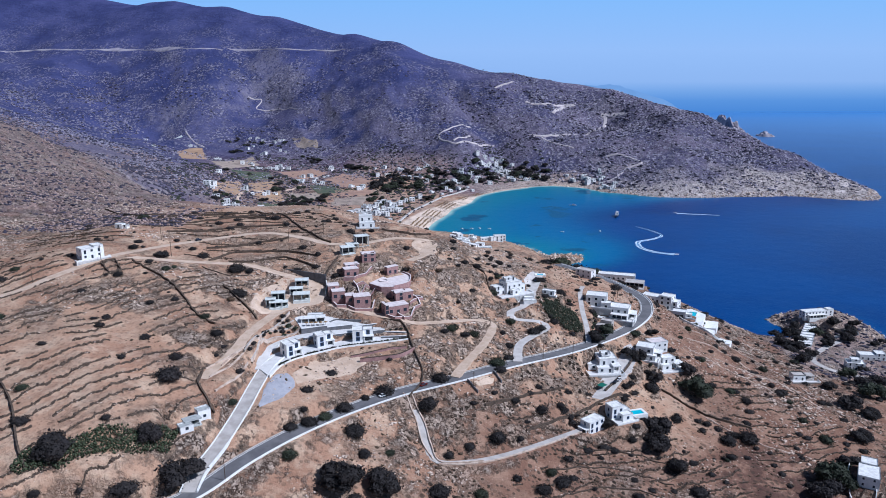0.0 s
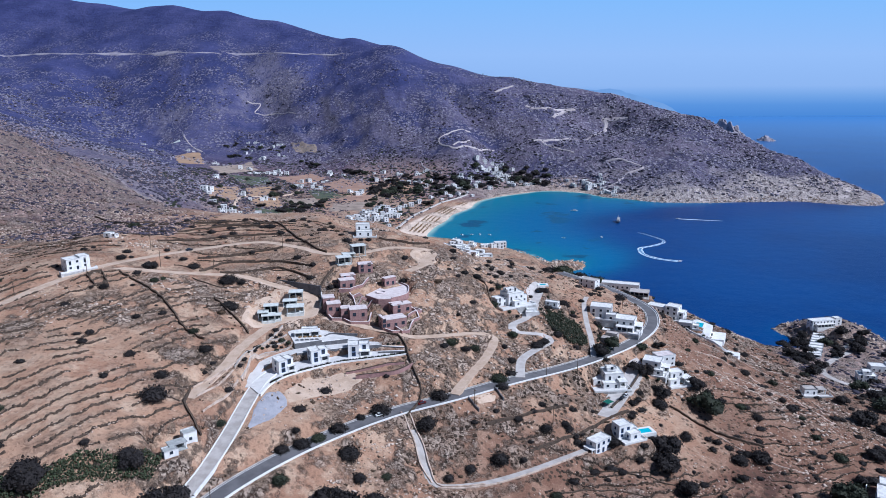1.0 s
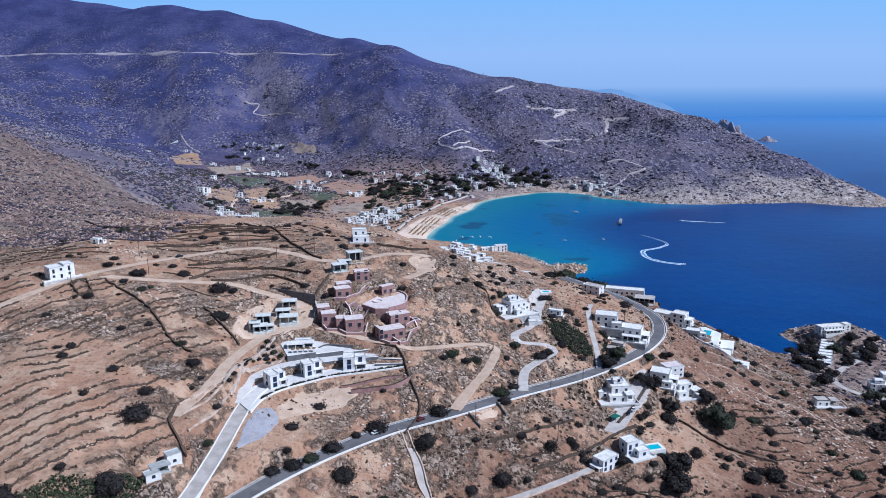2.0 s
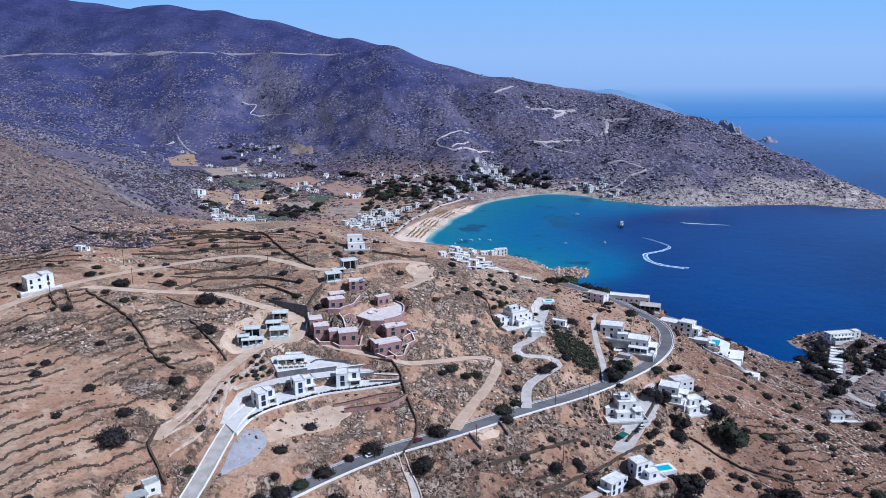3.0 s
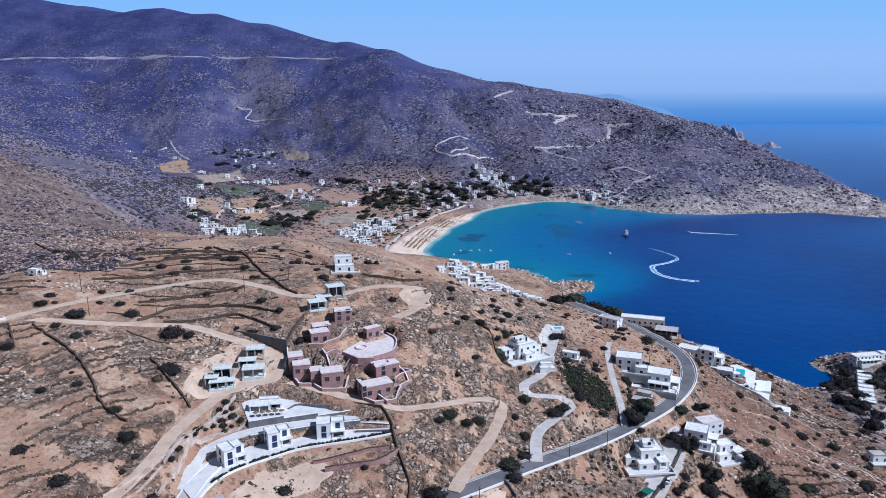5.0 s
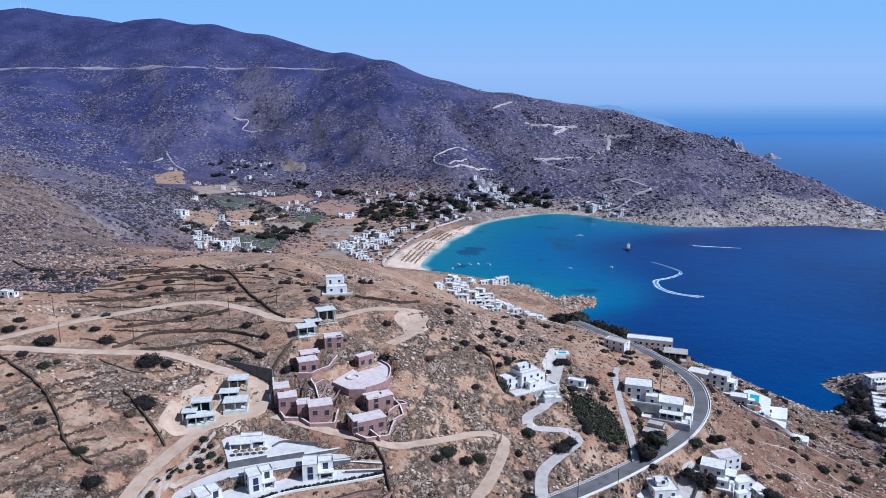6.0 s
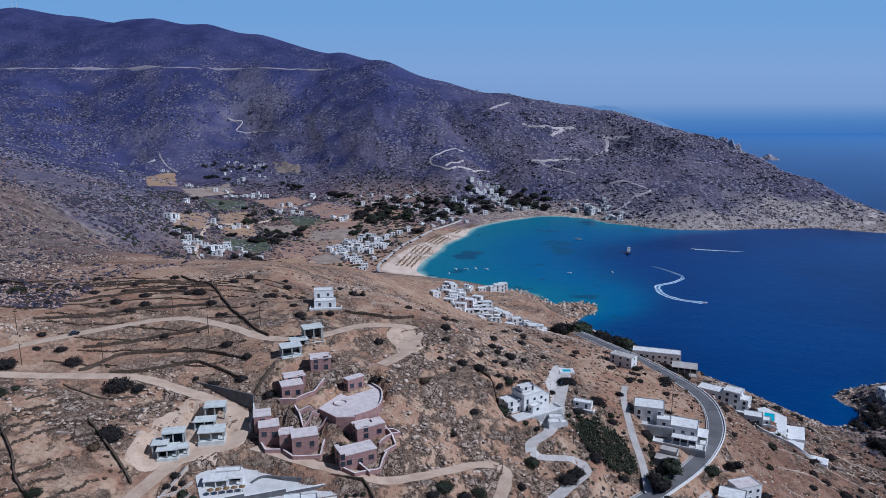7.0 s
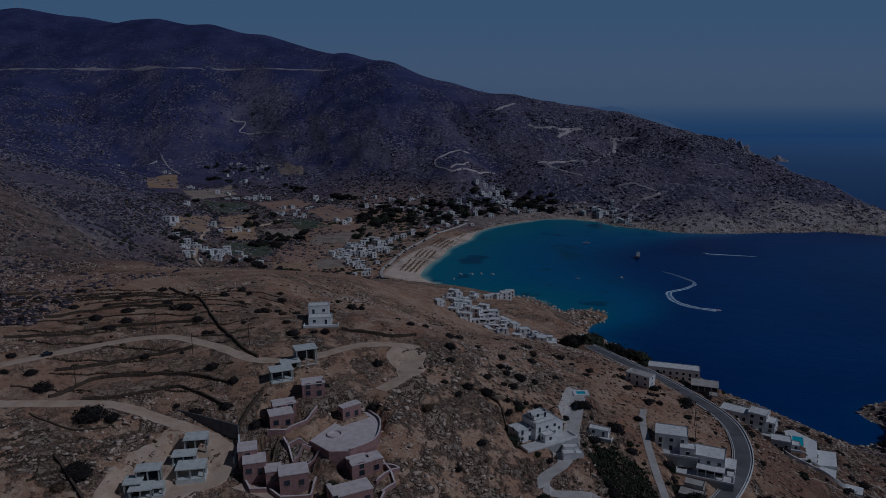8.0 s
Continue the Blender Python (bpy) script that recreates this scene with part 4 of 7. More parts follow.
    house("house", (105, 416), (116, 411), 83.5, [(0, 0, 12, 10, 0, 7.2, "box"), (2, -4, 10, 4, 0, 3.6, "bay"), (12, 1, 4, 8, 0, 3.6, "bay"), (-5, 3, 5, 6, 0, 4.4, "box")], W, R, "white two-storey house with a terrace above the road bend", court=(-6, -6, 16, 0), wide=1.2)
    house("ruin", (92.5, 396), (101.5, 391), 83, [(0, 0, 9, 6, 0, 2.8, "box"), (1, 6, 7, 5, 0, 4.2, "box")], CONCRETE, CONCRETE, "low half-built concrete house by the road", openings=False)
    house("house", (85, 352), (96, 353), 73.6, [(2, 4, 10, 10, 0, 6.8, "box"), (0, 0, 9, 4.2, 0, 3.2, "box"), (8.5, -0.5, 4, 5, 0, 4.0, "bay"), (-4, 5, 6, 6, 0, 3.4, "box"), (4, 7, 5, 5, 6.8, 1.8, "box")], W, R, "white stepped guest house below the road", court=(-6, -4, 14, 3), wide=1.2)
    house("house", (112, 377), (121, 372.5), 73, [(0, 0, 10, 9, 0, 6.8, "box"), (7, -3, 5, 5, 0, 3.4, "box"), (10, 2, 4, 6, 0, 3.6, "bay")], W, R, "white house with stepped terraces below the road", court=(-3, -6, 14, 1), wide=1.2)
    house("house", (123, 383), (134, 386), 72.2, [(0, 0, 11, 7, 0, 7.0, "box")], W, PINKROOF, "white house with a pinkish roof below the road")
    house("house", (126, 369), (137, 372), 67.4, [(0, 0, 6, 6, 0, 3.4, "box"), (2, 3, 8, 6, 0, 6.2, "box"), (9, 0, 5, 6, 0, 3.2, "bay")], W, R, "white terraced house among dark trees", court=(-2, -4, 15, 0), wide=1.2)
    house("house", (70.5, 301.5), (79, 308), 64.2, [(0, 0, 10.5, 6, 0, 6.2, "box"), (-2.2, 0.4, 2.2, 5, 0, 3.2, "bay")], W, R, "white house with a veranda on the lower slope", frame_material=BLUEWOOD)
    house("house", (84, 313.5), (92, 317), 65.6, [(0, 0, 7, 6, 0, 7.0, "box"), (4, -3.5, 6, 4, 0, 3.6, "box"), (7, 0.5, 4, 5, 0, 4.2, "box")], W, R, "white house beside a small pool on the lower slope", frame_material=BLUEWOOD, court=(-1, -6, 12, 0))
    house("cottage", (-96, 249), (-91, 253), 99.6, [(0, 0, 5, 4, 0, 4.4, "box"), (-6, -3, 6, 4, 0, 2.8, "bay"), (-9, -6, 5, 4, 0, 2.8, "box")], W, PLASTER, "old white cottage with a shaded yard", "house")
    house("shed", (-208, 430), (-203, 429), 139, [(0, 0, 5, 4, 0, 3.0, "box"), (5, 0.5, 3, 3, 0, 2.2, "box")], W, R, "small white shed on the upper slope", "shed")
    # hotels along the sea side of the road
    house("hotel", (99, 498), (109, 489), 87, [(0, 0, 13, 7, 0, 6.0, "box")], W, CONCRETE, "grey-roofed white guest house above the road", "hotel")
    house("hotel", (128, 560), (164, 548), 64, [(2, 0, 30, 9, 0, 7.6, "box")], W, R, "long white three-storey hotel above the sea", "hotel", wide=1.25)
    house("restaurant", (143, 522), (157, 517), 70, [(0, 0, 14, 10, 0, 5.0, "bay")], W, CONCRETE, "open-sided restaurant with a grey flat roof", "restaurant")
    house("hotel", (149, 497), (169, 482), 65.5, [(0, 0, 14, 9, 0, 7.5, "box"), (14, -1, 9, 9, 0, 9.6, "box"), (23, 0, 4, 8, 0, 6.2, "box")], W, R, "white three-storey hotel with a grey-edged roof", "hotel", wide=1.3, court=(0, -5, 27, 0))
    house("house", (164, 470), (173, 466), 64.5, [(0, 0, 9, 7, 0, 4.5, "box"), (9, 1, 4, 5, 0, 3.0, "box")], W, R, "white annex beside the hotel pool", "house")
    house("house", (199, 287), (214, 312), 42, [(4, -4, 13, 9, 0, 6.0, "box"), (17, -3, 7, 7, 0, 6.4, "box")], W, R, "white house with a walled yard at the gully")
    house("hotel", (339, 616), (371, 622), 11, [(0, 0, 24, 8, 0, 6.2, "box"), (3, -3, 18, 3, 0, 3.4, "bay"), (25, 1, 6, 6, 0, 7.0, "box")], W, R, "white seaside hotel on the cape", "hotel", wide=1.2)
    for i in range(8):
        k = i / 7
        x, y, z = 286 + 50 * k, 524 + 84 * k, 21.5 - 17 * k
        house("bungalow", (x, y), (x + 9.5, y - 4), z, [(0, 0, 10, 6, 0, 3.0, "box"), (1, -3, 8, 3, 0, 2.6, "bay")], W, R, "small white bungalow in a stepped row", "house", "bungalows on the cape")
    house("house", (356, 577), (366, 574), 7.5, [(0, 0, 10, 7, 0, 4.5, "box")], W, R, "white house beside a path on the cape")
    house("house", (300, 479), (311, 476), 19.5, [(0, 0, 12, 9, 0, 5.5, "box"), (3, 2, 6, 6, 5.5, 2.2, "box")], W, R, "white house on the cape road")
    house("house", (324, 503), (341, 500), 17, [(0, 0, 12, 8, 0, 4.5, "box"), (12, 1, 7, 8, 0, 5.5, "box")], W, R, "white villa on the cape")
    house("house", (227, 416), (234, 416), 39.5, [(0, 0, 8, 6, 0, 4.0, "box"), (8, 1, 6, 5, 0, 3.0, "bay")], W, CONCRETE, "small grey-white house alone on the slope", court=(-2, -4, 16, 0))


build_houses()
build_ground()
build_sea()


# ---- roads, tracks and walls ----
def draped(name, line, width, material, lift=0.3, rows=4):
    """A ribbon that lies on the ground sheet."""
    d = np.gradient(line[:, :2], axis=0)
    d /= np.linalg.norm(d, axis=1)[:, None] + 1e-9
    n = np.stack([-d[:, 1], d[:, 0]], 1)
    bm = bmesh.new()
    before = None
    for q, m in zip(line, n):
        now = []
        for k in range(rows + 1):
            uneven = 1.0 if rows < 5 else 0.75 + 1.6 * noise.noise((q[0] * 0.011, k * 0.1, 5.0))
            c = q[:2] + m * width * max(uneven, 0.12) * (k / rows - 0.5)
            edge = -1.0 if k in (0, rows) else lift
            now.append(bm.verts.new((c[0], c[1], float(mesh_z(c[0], c[1])) + edge)))
        if before:
            for k in range(rows):
                bm.faces.new((before[k], now[k], now[k + 1], before[k + 1]))
        before = now
    bmesh.ops.recalc_face_normals(bm, faces=bm.faces)
    return part(name, bm, material, None)


def contour(a, b):
    """A road line that keeps its height as it winds along a mountain side."""
    xs = np.arange(a[0], b[0], 12.0)
    ys = np.arange(1900.0, 3100.0, 5.0)
    gx, gy = np.meshgrid(xs, ys)
    z = a[2] + (b[2] - a[2]) * (xs - a[0]) / (b[0] - a[0])
    y = ys[np.argmax(mesh_z(gx, gy) >= z[None, :], axis=0)]
    y = np.convolve(np.pad(y, 3, mode="edge"), np.ones(7) / 7, "valid")
    return np.column_stack([xs, y, z])


def build_roads():
    names = [("road", ASPHALT, "two-lane asphalt road curving along the hillside"), ("driveway", CONCRETE, "pale concrete road to the villas"),
             ("track", DIRT, "pale dirt track over the hill"), ("track", DIRT, "pale dirt track past the building sites"), ("track", DIRT, "looping dirt track above the road"),
             ("lane", PALELANE, "winding concrete lane to a white house"), ("path", PALELANE, "straight concrete footpath up the slope"),
             ("driveway", PALELANE, "pale concrete drive below the road"), ("path", CONCRETE, "pale walled footpath"), ("road", CONCRETE, "pale road on the cape"),
             ("road", CONCRETE, "beach road behind the sand"), ("road", DIRT, "pale road through the valley"), ("track", ROADCUT, "bulldozed hairpin track on the far slope"),
             ("track", ROADCUT, "pale bulldozed track climbing the far slope"), ("track", ROADCUT, "pale bulldozed hairpin near the far crest"), ("track", ROADCUT, "pale track near the far crest"), ("track", ROADCUT, "bulldozed track above the far shore"),
             ("track", ROADCUT, "short dirt spur inside a track loop"), ("track", ROADCUT, "pale dirt loop on the far slope"), ("track", ROADCUT, "narrow dirt track on the far slope"),
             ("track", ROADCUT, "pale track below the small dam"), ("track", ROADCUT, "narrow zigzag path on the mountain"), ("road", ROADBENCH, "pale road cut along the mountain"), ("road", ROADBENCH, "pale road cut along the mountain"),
             ("lane", PAVING, "pale paved lane climbing behind the villas"), ("path", CONCRETE, "pale path on the cape"), ("path", CONCRETE, "pale path to the cape hotel")]
    for (pts, width), (name, material, label) in zip(ROADS, names):
        far = pts[0][1] > 900
        line = contour(*pts) if pts in (CONTOUR_ROAD, CONTOUR_ROAD_EAST) else curve_through(pts, 8.0 if far else 2.5)
        ob = draped(name, line, width, material, 1.4, 5 if pts in (CONTOUR_ROAD, CONTOUR_ROAD_EAST) else 4) if far else strip(name, line, width, material, None, 0.0, 1.0)
        tagged(ob, label, name, kind="structure")
        if pts is MAIN_ROAD:
            for side in (-1, 1):
                for k, col, off in (("edge_line", LIME, width / 2 - 0.45),):
                    e = strip(k, line, 0.22 if side > 0 else 0.5, col, ob, 0.012, 0.01, side * off)
        if pts is MAIN_ROAD or pts is VILLA_ROAD:
            for side in (-1, 1):
                kerb = strip("kerb_wall", line, 0.42, LIME if (pts is VILLA_ROAD or side < 0) else CONCRETE, None, 0.55 if side < 0 else 0.3, 1.6, side * (width / 2 + 0.35))
                tagged(kerb, "low white concrete wall along the road", "wall", kind="structure")


build_roads()


# ---- walls and paving ----
def rough_wall(name, pts, tall, thick, material, label, cap=None, group="", ragged=0.3, base=None, straight=False):
    """A wall that follows the ground along a line; ragged: how uneven its top is."""
    if straight:
        line = np.vstack([np.linspace((*a, 0), (*b, 0), max(2, int(math.dist(a, b) / 0.8)), endpoint=False) for a, b in zip(pts[:-1], pts[1:])] + [np.array([(*pts[-1], 0)], float)])
    else:
        line = curve_through([(x, y, 0) for x, y in pts], 1.6)
    d = np.gradient(line[:, :2], axis=0)
    d /= np.linalg.norm(d, axis=1)[:, None] + 1e-9
    n = np.stack([-d[:, 1], d[:, 0]], 1)
    g = mesh_z(line[:, 0], line[:, 1]) if base is None else np.full(len(line), base)
    rnd = random.Random(int(abs(pts[0][0] * 31 + pts[0][1] * 17)))
    bm = bmesh.new()
    before = None
    for q, m, z in zip(line, n, g):
        w = thick / 2 * (1 + ragged * rnd.uniform(-0.5, 0.5))
        t = z + tall * (1 + ragged * rnd.uniform(-0.6, 0.5))
        now = [bm.verts.new((q[0] + m[0] * k, q[1] + m[1] * k, h)) for k, h in ((w * 1.25, z - 2.0), (w, t), (-w, t - 0.1 * ragged), (-w * 1.25, z - 2.0))]
        if before:
            for k in range(3):
                bm.faces.new((before[k], now[k], now[k + 1], before[k + 1]))
        else:
            bm.faces.new(now)
        before = now
    bm.faces.new(before[::-1])
    bmesh.ops.recalc_face_normals(bm, faces=bm.faces)
    if cap is None:
        ob = part(name, bm, material, None)
        return tagged(ob, label, "wall", group)
    ob = thing(name, Matrix(), label, "wall", group)
    part("wall", bm, material, ob)
    top = np.column_stack([line[:, :2], g + tall + 0.08])
    strip("coping", top, thick + 0.12, cap, ob, 0.0, 0.16)
    return ob


def sloped_slab(name, poly, plane, thick, material):
    bm = bmesh.new()
    f = bm.faces.new([bm.verts.new((x, y, plane[0] + plane[1] * x)) for x, y in poly])
    r = bmesh.ops.extrude_face_region(bm, geom=[f])
    bmesh.ops.translate(bm, verts=[v for v in r["geom"] if isinstance(v, bmesh.types.BMVert)], vec=(0, 0, -thick))
    bmesh.ops.recalc_face_normals(bm, faces=bm.faces)
    return part(name, bm, material, None)


HEDGE = []


def hedge_patterns():
    obs = [part("shrub_pattern", leafy(200 + i, 0.8, 400, 0.12), (LEAF, GREENLEAF)[i], None) for i in range(2)]
    HEDGE.extend(o.data for o in obs)
    for o in obs:
        bpy.data.objects.remove(o)


WALKS = [[(-104, 283), (-97, 294), (-90.5, 310)], [(-95, 267), (-90, 280), (-88.6, 294)], [(-98, 286), (-94, 300), (-88, 321)], [(-100, 276), (-94.5, 285), (-91.5, 298)]]


def build_villa_grounds():
    low = slab("paving", VILLA_LOWER, 99.0, 101.2, PAVING)
    tagged(low, "pale paved terrace in front of the villas", "terrace", kind="structure")
    tagged(slab("planting_bed", VILLA_BED, 101.5, 103.3, DIRT), "raised earth planting bed beside the villas", "terrace", kind="structure")
    up = sloped_slab("paving", VILLA_UPPER, (102.2, -0.08), 3.5, PAVING)
    tagged(up, "white paved upper terrace of the villas", "terrace", kind="structure")
    edge = [(-77.5, 288), (-75.4, 298.3), (-71.2, 305.7), (-66.1, 310.7), (-59.2, 315.8), (-51.2, 321.2), (-44.1, 323.9), (-35.2, 326.6), (-26.2, 329.6), (-17.5, 332.9)]
    rough_wall("retaining_wall", edge, 0.6, 0.45, LIME, "curved white parapet wall below the villas", ragged=0.0, base=101.1)
    rough_wall("retaining_wall", [(x + 0.2, y - 0.75) for x, y in edge[5:]], 2.6, 0.6, GREYSTONE, "dark stone retaining wall under the villa terrace", ragged=0.05, base=98.0)
    for pts, base, tall, words in (
            ([(-71.5, 331.0), (-65.6, 333.3), (-59.2, 335.8)], 104.8, 3.0, "dark stone retaining wall under the pavilion terrace"),
            ([(-59.2, 335.8), (-53, 337.9), (-46.8, 340.0)], 104.6, 2.2, "dark stone retaining wall under the pavilion terrace"),
            ([(-46.8, 340.0), (-40, 342.4), (-34.3, 344.5)], 104.3, 1.4, "dark stone retaining wall under the pavilion terrace"),
            ([(-69.5, 325.6), (-63.5, 328.2), (-57, 330.7)], 101.2, 3.7, "dark stone planter wall behind the villas"),
            ([(-57, 330.7), (-51, 332.7), (-45, 334.7)], 101.2, 3.4, "dark stone planter wall behind the villas"),
            ([(-45, 334.7), (-38, 337), (-30, 338.7)], 101.2, 3.1, "dark stone planter wall behind the villas"),
            ([(-30, 338.7), (-24, 338), (-18.6, 337.3)], 101.2, 2.2, "dark stone planter wall behind the villas"),
            ([(-31.5, 334.5), (-25, 335), (-18.5, 335.3)], 101.2, 1.0, "dark stone planter wall behind the villas"),
            ([(-81, 318.8), (-77, 322), (-73, 324.6)], 101.2, 2.4, "dark stone planter wall behind the villas")):
        rough_wall("retaining_wall", pts, tall, 0.5, GREYSTONE, words, ragged=0.0, base=base, cap=LIME)
    for pts, base, tall in (([(-80.5, 352.3), (-74, 355.8), (-68.6, 358.3)], 107.6, 3.0), ([(-68.6, 358.3), (-57.3, 354.8), (-46.9, 350.8)], 106.2, 3.4), ([(-46.9, 350.8), (-34, 347.2), (-22, 344.5)], 104.2, 3.6)):
        rough_wall("perimeter_wall", pts, tall, 0.6, STONEWALL, "dark stone retaining wall above the villas", ragged=0.05, base=base)
    rough_wall("perimeter_wall", [(-22, 344.5), (-18, 339), (-16, 330), (-12, 317), (-9.5, 310), (-11, 301), (-15, 291)], 1.1, 0.5, STONEWALL, "dark stone boundary wall beside the villas", ragged=0.15)
    for pts, tall in (([(-45, 317.5), (-35, 320), (-18, 325.5)], 1.2), ([(-40, 313.5), (-30, 315.5), (-21, 317.5), (-14, 324)], 2.0)):
        rough_wall("retaining_wall", pts, tall, 0.6, PINK, "dark stone retaining wall under the villas", ragged=0.1, cap=STONEWALL)
    for pts in WALKS:
        rough_wall("retaining_wall", pts, 0.8, 0.5, ROCK, "low stone wall along a planted ledge", ragged=0.3)
    for pts, tall in (([(-88.4, 298), (-88.6, 309), (-88.4, 317.5), (-83.6, 323.6), (-77.5, 328.2), (-73, 331)], 1.0), ([(-91.5, 300), (-91, 312), (-88, 321), (-84.5, 331), (-80.5, 346)], 1.0), ([(-86, 326), (-81, 331.5), (-76.5, 336)], 0.8), ([(-85, 331), (-81, 336), (-77.5, 341)], 0.8)):
        rough_wall("retaining_wall", pts, tall, 0.5, ROCK, "low stone wall beside terraced planting", ragged=0.15, cap=CONCRETE)
    rnd = random.Random(17)
    for (ax, ay), (bx, by) in zip(edge[1:-1], edge[2:]):
        for k in range(int(math.dist((ax, ay), (bx, by)) / 1.5)):
            t, r = (k + 0.5) * 1.5 / math.dist((ax, ay), (bx, by)), rnd.uniform(0.6, 1.15)
            ob = place(HEDGE[k % 2], "garden_shrub", ax + (bx - ax) * t - 0.5, ay + (by - ay) * t + 1.2, 101.4, r, rnd.uniform(0, 6), 0.9)
            tagged(ob, "dark shrub along the white terrace wall", "bush", "terrace shrubs")
    for x, y, r in ((-88, 320, 1.4), (-82, 332, 2.0), (-79, 336, 2.0), (-84, 328, 1.5), (-79.5, 327.6, 1.3), (-87, 324, 1.2), (-75, 334, 1.4), (-80.5, 340, 1.3), (-85.5, 324.5, 1.0), (-78, 331, 1.0), (-90, 309, 1.3), (-90, 316, 1.2), (-82, 337, 1.2), (-90, 303, 1.5), (-24, 340.5, 1.0), (-21.5, 340.5, 0.9), (-27, 340, 0.8)):
        ob = place(HEDGE[int(-x) % 2], "garden_shrub", x, y, float(mesh_z(x, y)) + 0.3, r, rnd.uniform(0, 6), 0.9)
        tagged(ob, "dark shrub in the terraced planting beds", "bush", "terrace shrubs")
    # grand white ramp edge and the dark planter wedge on the upper terrace
    rough_wall("planter_wall", [(-59, 343), (-56, 347), (-49, 346.4), (-42.8, 345.8)], 1.3, 0.8, GREYSTONE, "dark wedge-shaped planter wall on white paving", ragged=0.0, base=105.9)
    steps_ob = thing("garden_stairs", pose(-73, 323, 101.2, 0, 0, 60), "white garden stairs between two terraces", "stairs")
    for i in range(10):
        bm = bmesh.new()
        add_box(bm, i * 0.45, 0, -0.5, i * 0.45 + 0.5, 2.2, 0.36 * (i + 1))
        part("step", bm, LIME, steps_ob)
    for i in range(5):
        s = thing("sunshade", pose(-69.5 + 2.3 * i, 334.5 + 0.8 * i, 107.7 - 0.18 * i), "round thatched sunshade on the terrace", "sunshade", "terrace sunshades")
        bm = bmesh.new()
        bmesh.ops.create_cone(bm, segments=12, radius1=1.1, radius2=0.1, depth=0.6, matrix=pose(0, 0, 2.3))
        part("canopy", bm, STRAW, s)
        bm = bmesh.new()
        bmesh.ops.create_cone(bm, cap_ends=True, segments=8, radius1=0.06, radius2=0.06, depth=2.1, matrix=pose(0, 0, 1.05))
        part("pole", bm, WOODPOLE, s)


def patch(name, corners, material, label, lift=0.12, n=12):
    """A thin spread of gravel or bare earth that lies on the ground, with an uneven edge."""
    c = np.mean(corners, axis=0)
    ring = curve_through([(x, y, 0) for x, y in list(corners) + [corners[0]]], 1.5)[:-1, :2]
    bm = bmesh.new()
    before = None
    for k in range(n + 1):
        now = []
        for q in ring:
            wob = 1 + 0.16 * noise.noise((q[0] * 0.25, q[1] * 0.25, 3))
            v = c + (q - c) * wob * (k / n)
            now.append(bm.verts.new((v[0], v[1], float(mesh_z(v[0], v[1])) + (lift if k < n else -0.3))))
        if before:
            for i in range(len(ring)):
                j = (i + 1) % len(ring)
                bm.faces.new((before[i], now[i], now[j], before[j]))
        before = now
    bmesh.ops.remove_doubles(bm, verts=bm.verts, dist=0.01)
    bmesh.ops.recalc_face_normals(bm, faces=bm.faces)
    if sum(f.normal.z for f in bm.faces) < 0:
        bmesh.ops.reverse_faces(bm, faces=bm.faces)
    return tagged(part(name, bm, material, None), label, "ground", kind="structure")


def build_pink_estate():
    poly = ESTATE_ROOF
    ob = thing("reservoir_building", Matrix(), "low pink-walled building with a broad pale roof and round skylight", "building")
    slab("wall", poly, 112, 118.6, PINK, ob)
    slab("roof", [(x * 0.985 - 0.45, y * 0.985 + 5.7) for x, y in poly], 118.5, 118.75, PINKROOF, ob)
    bm = bmesh.new()
    bmesh.ops.create_cone(bm, segments=28, radius1=2.6, radius2=2.6, depth=0.7, matrix=pose(-33.6, 378.5, 119))
    bmesh.ops.solidify(bm, geom=bm.faces[:], thickness=0.35)
    part("round_parapet", bm, PINKROOF, ob)
    rim = [(-26.9, 367.5), (-21.9, 371.5), (-18.8, 377), (-19, 389), (-23.7, 396.5)]
    rough_wall("parapet", rim, 0.9, 0.4, PINK, "dark pink parapet along the broad roof", ragged=0.0, base=118.6, cap=PINKROOF)
    for pts, base, tall in (([(-60, 372), (-61, 363), (-57, 356), (-52, 357)], None, 1.6), ([(-51, 357), (-47, 353.5), (-38, 355.5), (-37, 360)], None, 1.5),
                            ([(-47, 366), (-38, 370), (-35, 372)], None, 1.6), ([(-48, 371), (-41, 375)], None, 1.6), ([(-29, 349), (-25, 346.5), (-17, 352), (-15, 358)], None, 1.5),
                            ([(-16, 358), (-12, 362), (-15, 368), (-18, 374)], None, 1.4), ([(-56, 376), (-50, 376.5), (-44, 382), (-41, 388)], None, 1.5), ([(-50, 374), (-46, 368), (-38, 376)], None, 1.4),
                            ([(-31, 357), (-25, 353), (-20, 348)], None, 2.0), ([(-19.5, 373), (-17, 369), (-11, 368), (-18, 361)], None, 1.4), ([(-61, 370), (-57, 366), (-56, 362)], None, 1.4)):
        rough_wall("garden_wall", pts, tall, 0.45, PINK, "stepped pink garden wall with a pale coping", ragged=0.0, cap=PINKROOF, group="pink garden walls", straight=True)
    rough_wall("retaining_wall", [(-96, 391), (-88, 388), (-78, 383), (-66, 377)], 3.4, 0.5, GREYSTONE, "tall dark grey retaining wall behind the building site", ragged=0.0, base=119.8)
    rough_wall("retaining_wall", [(-66, 377), (-64.5, 371), (-65, 367)], 2.6, 0.5, SLAB, "pale end of the tall retaining wall", ragged=0.0)


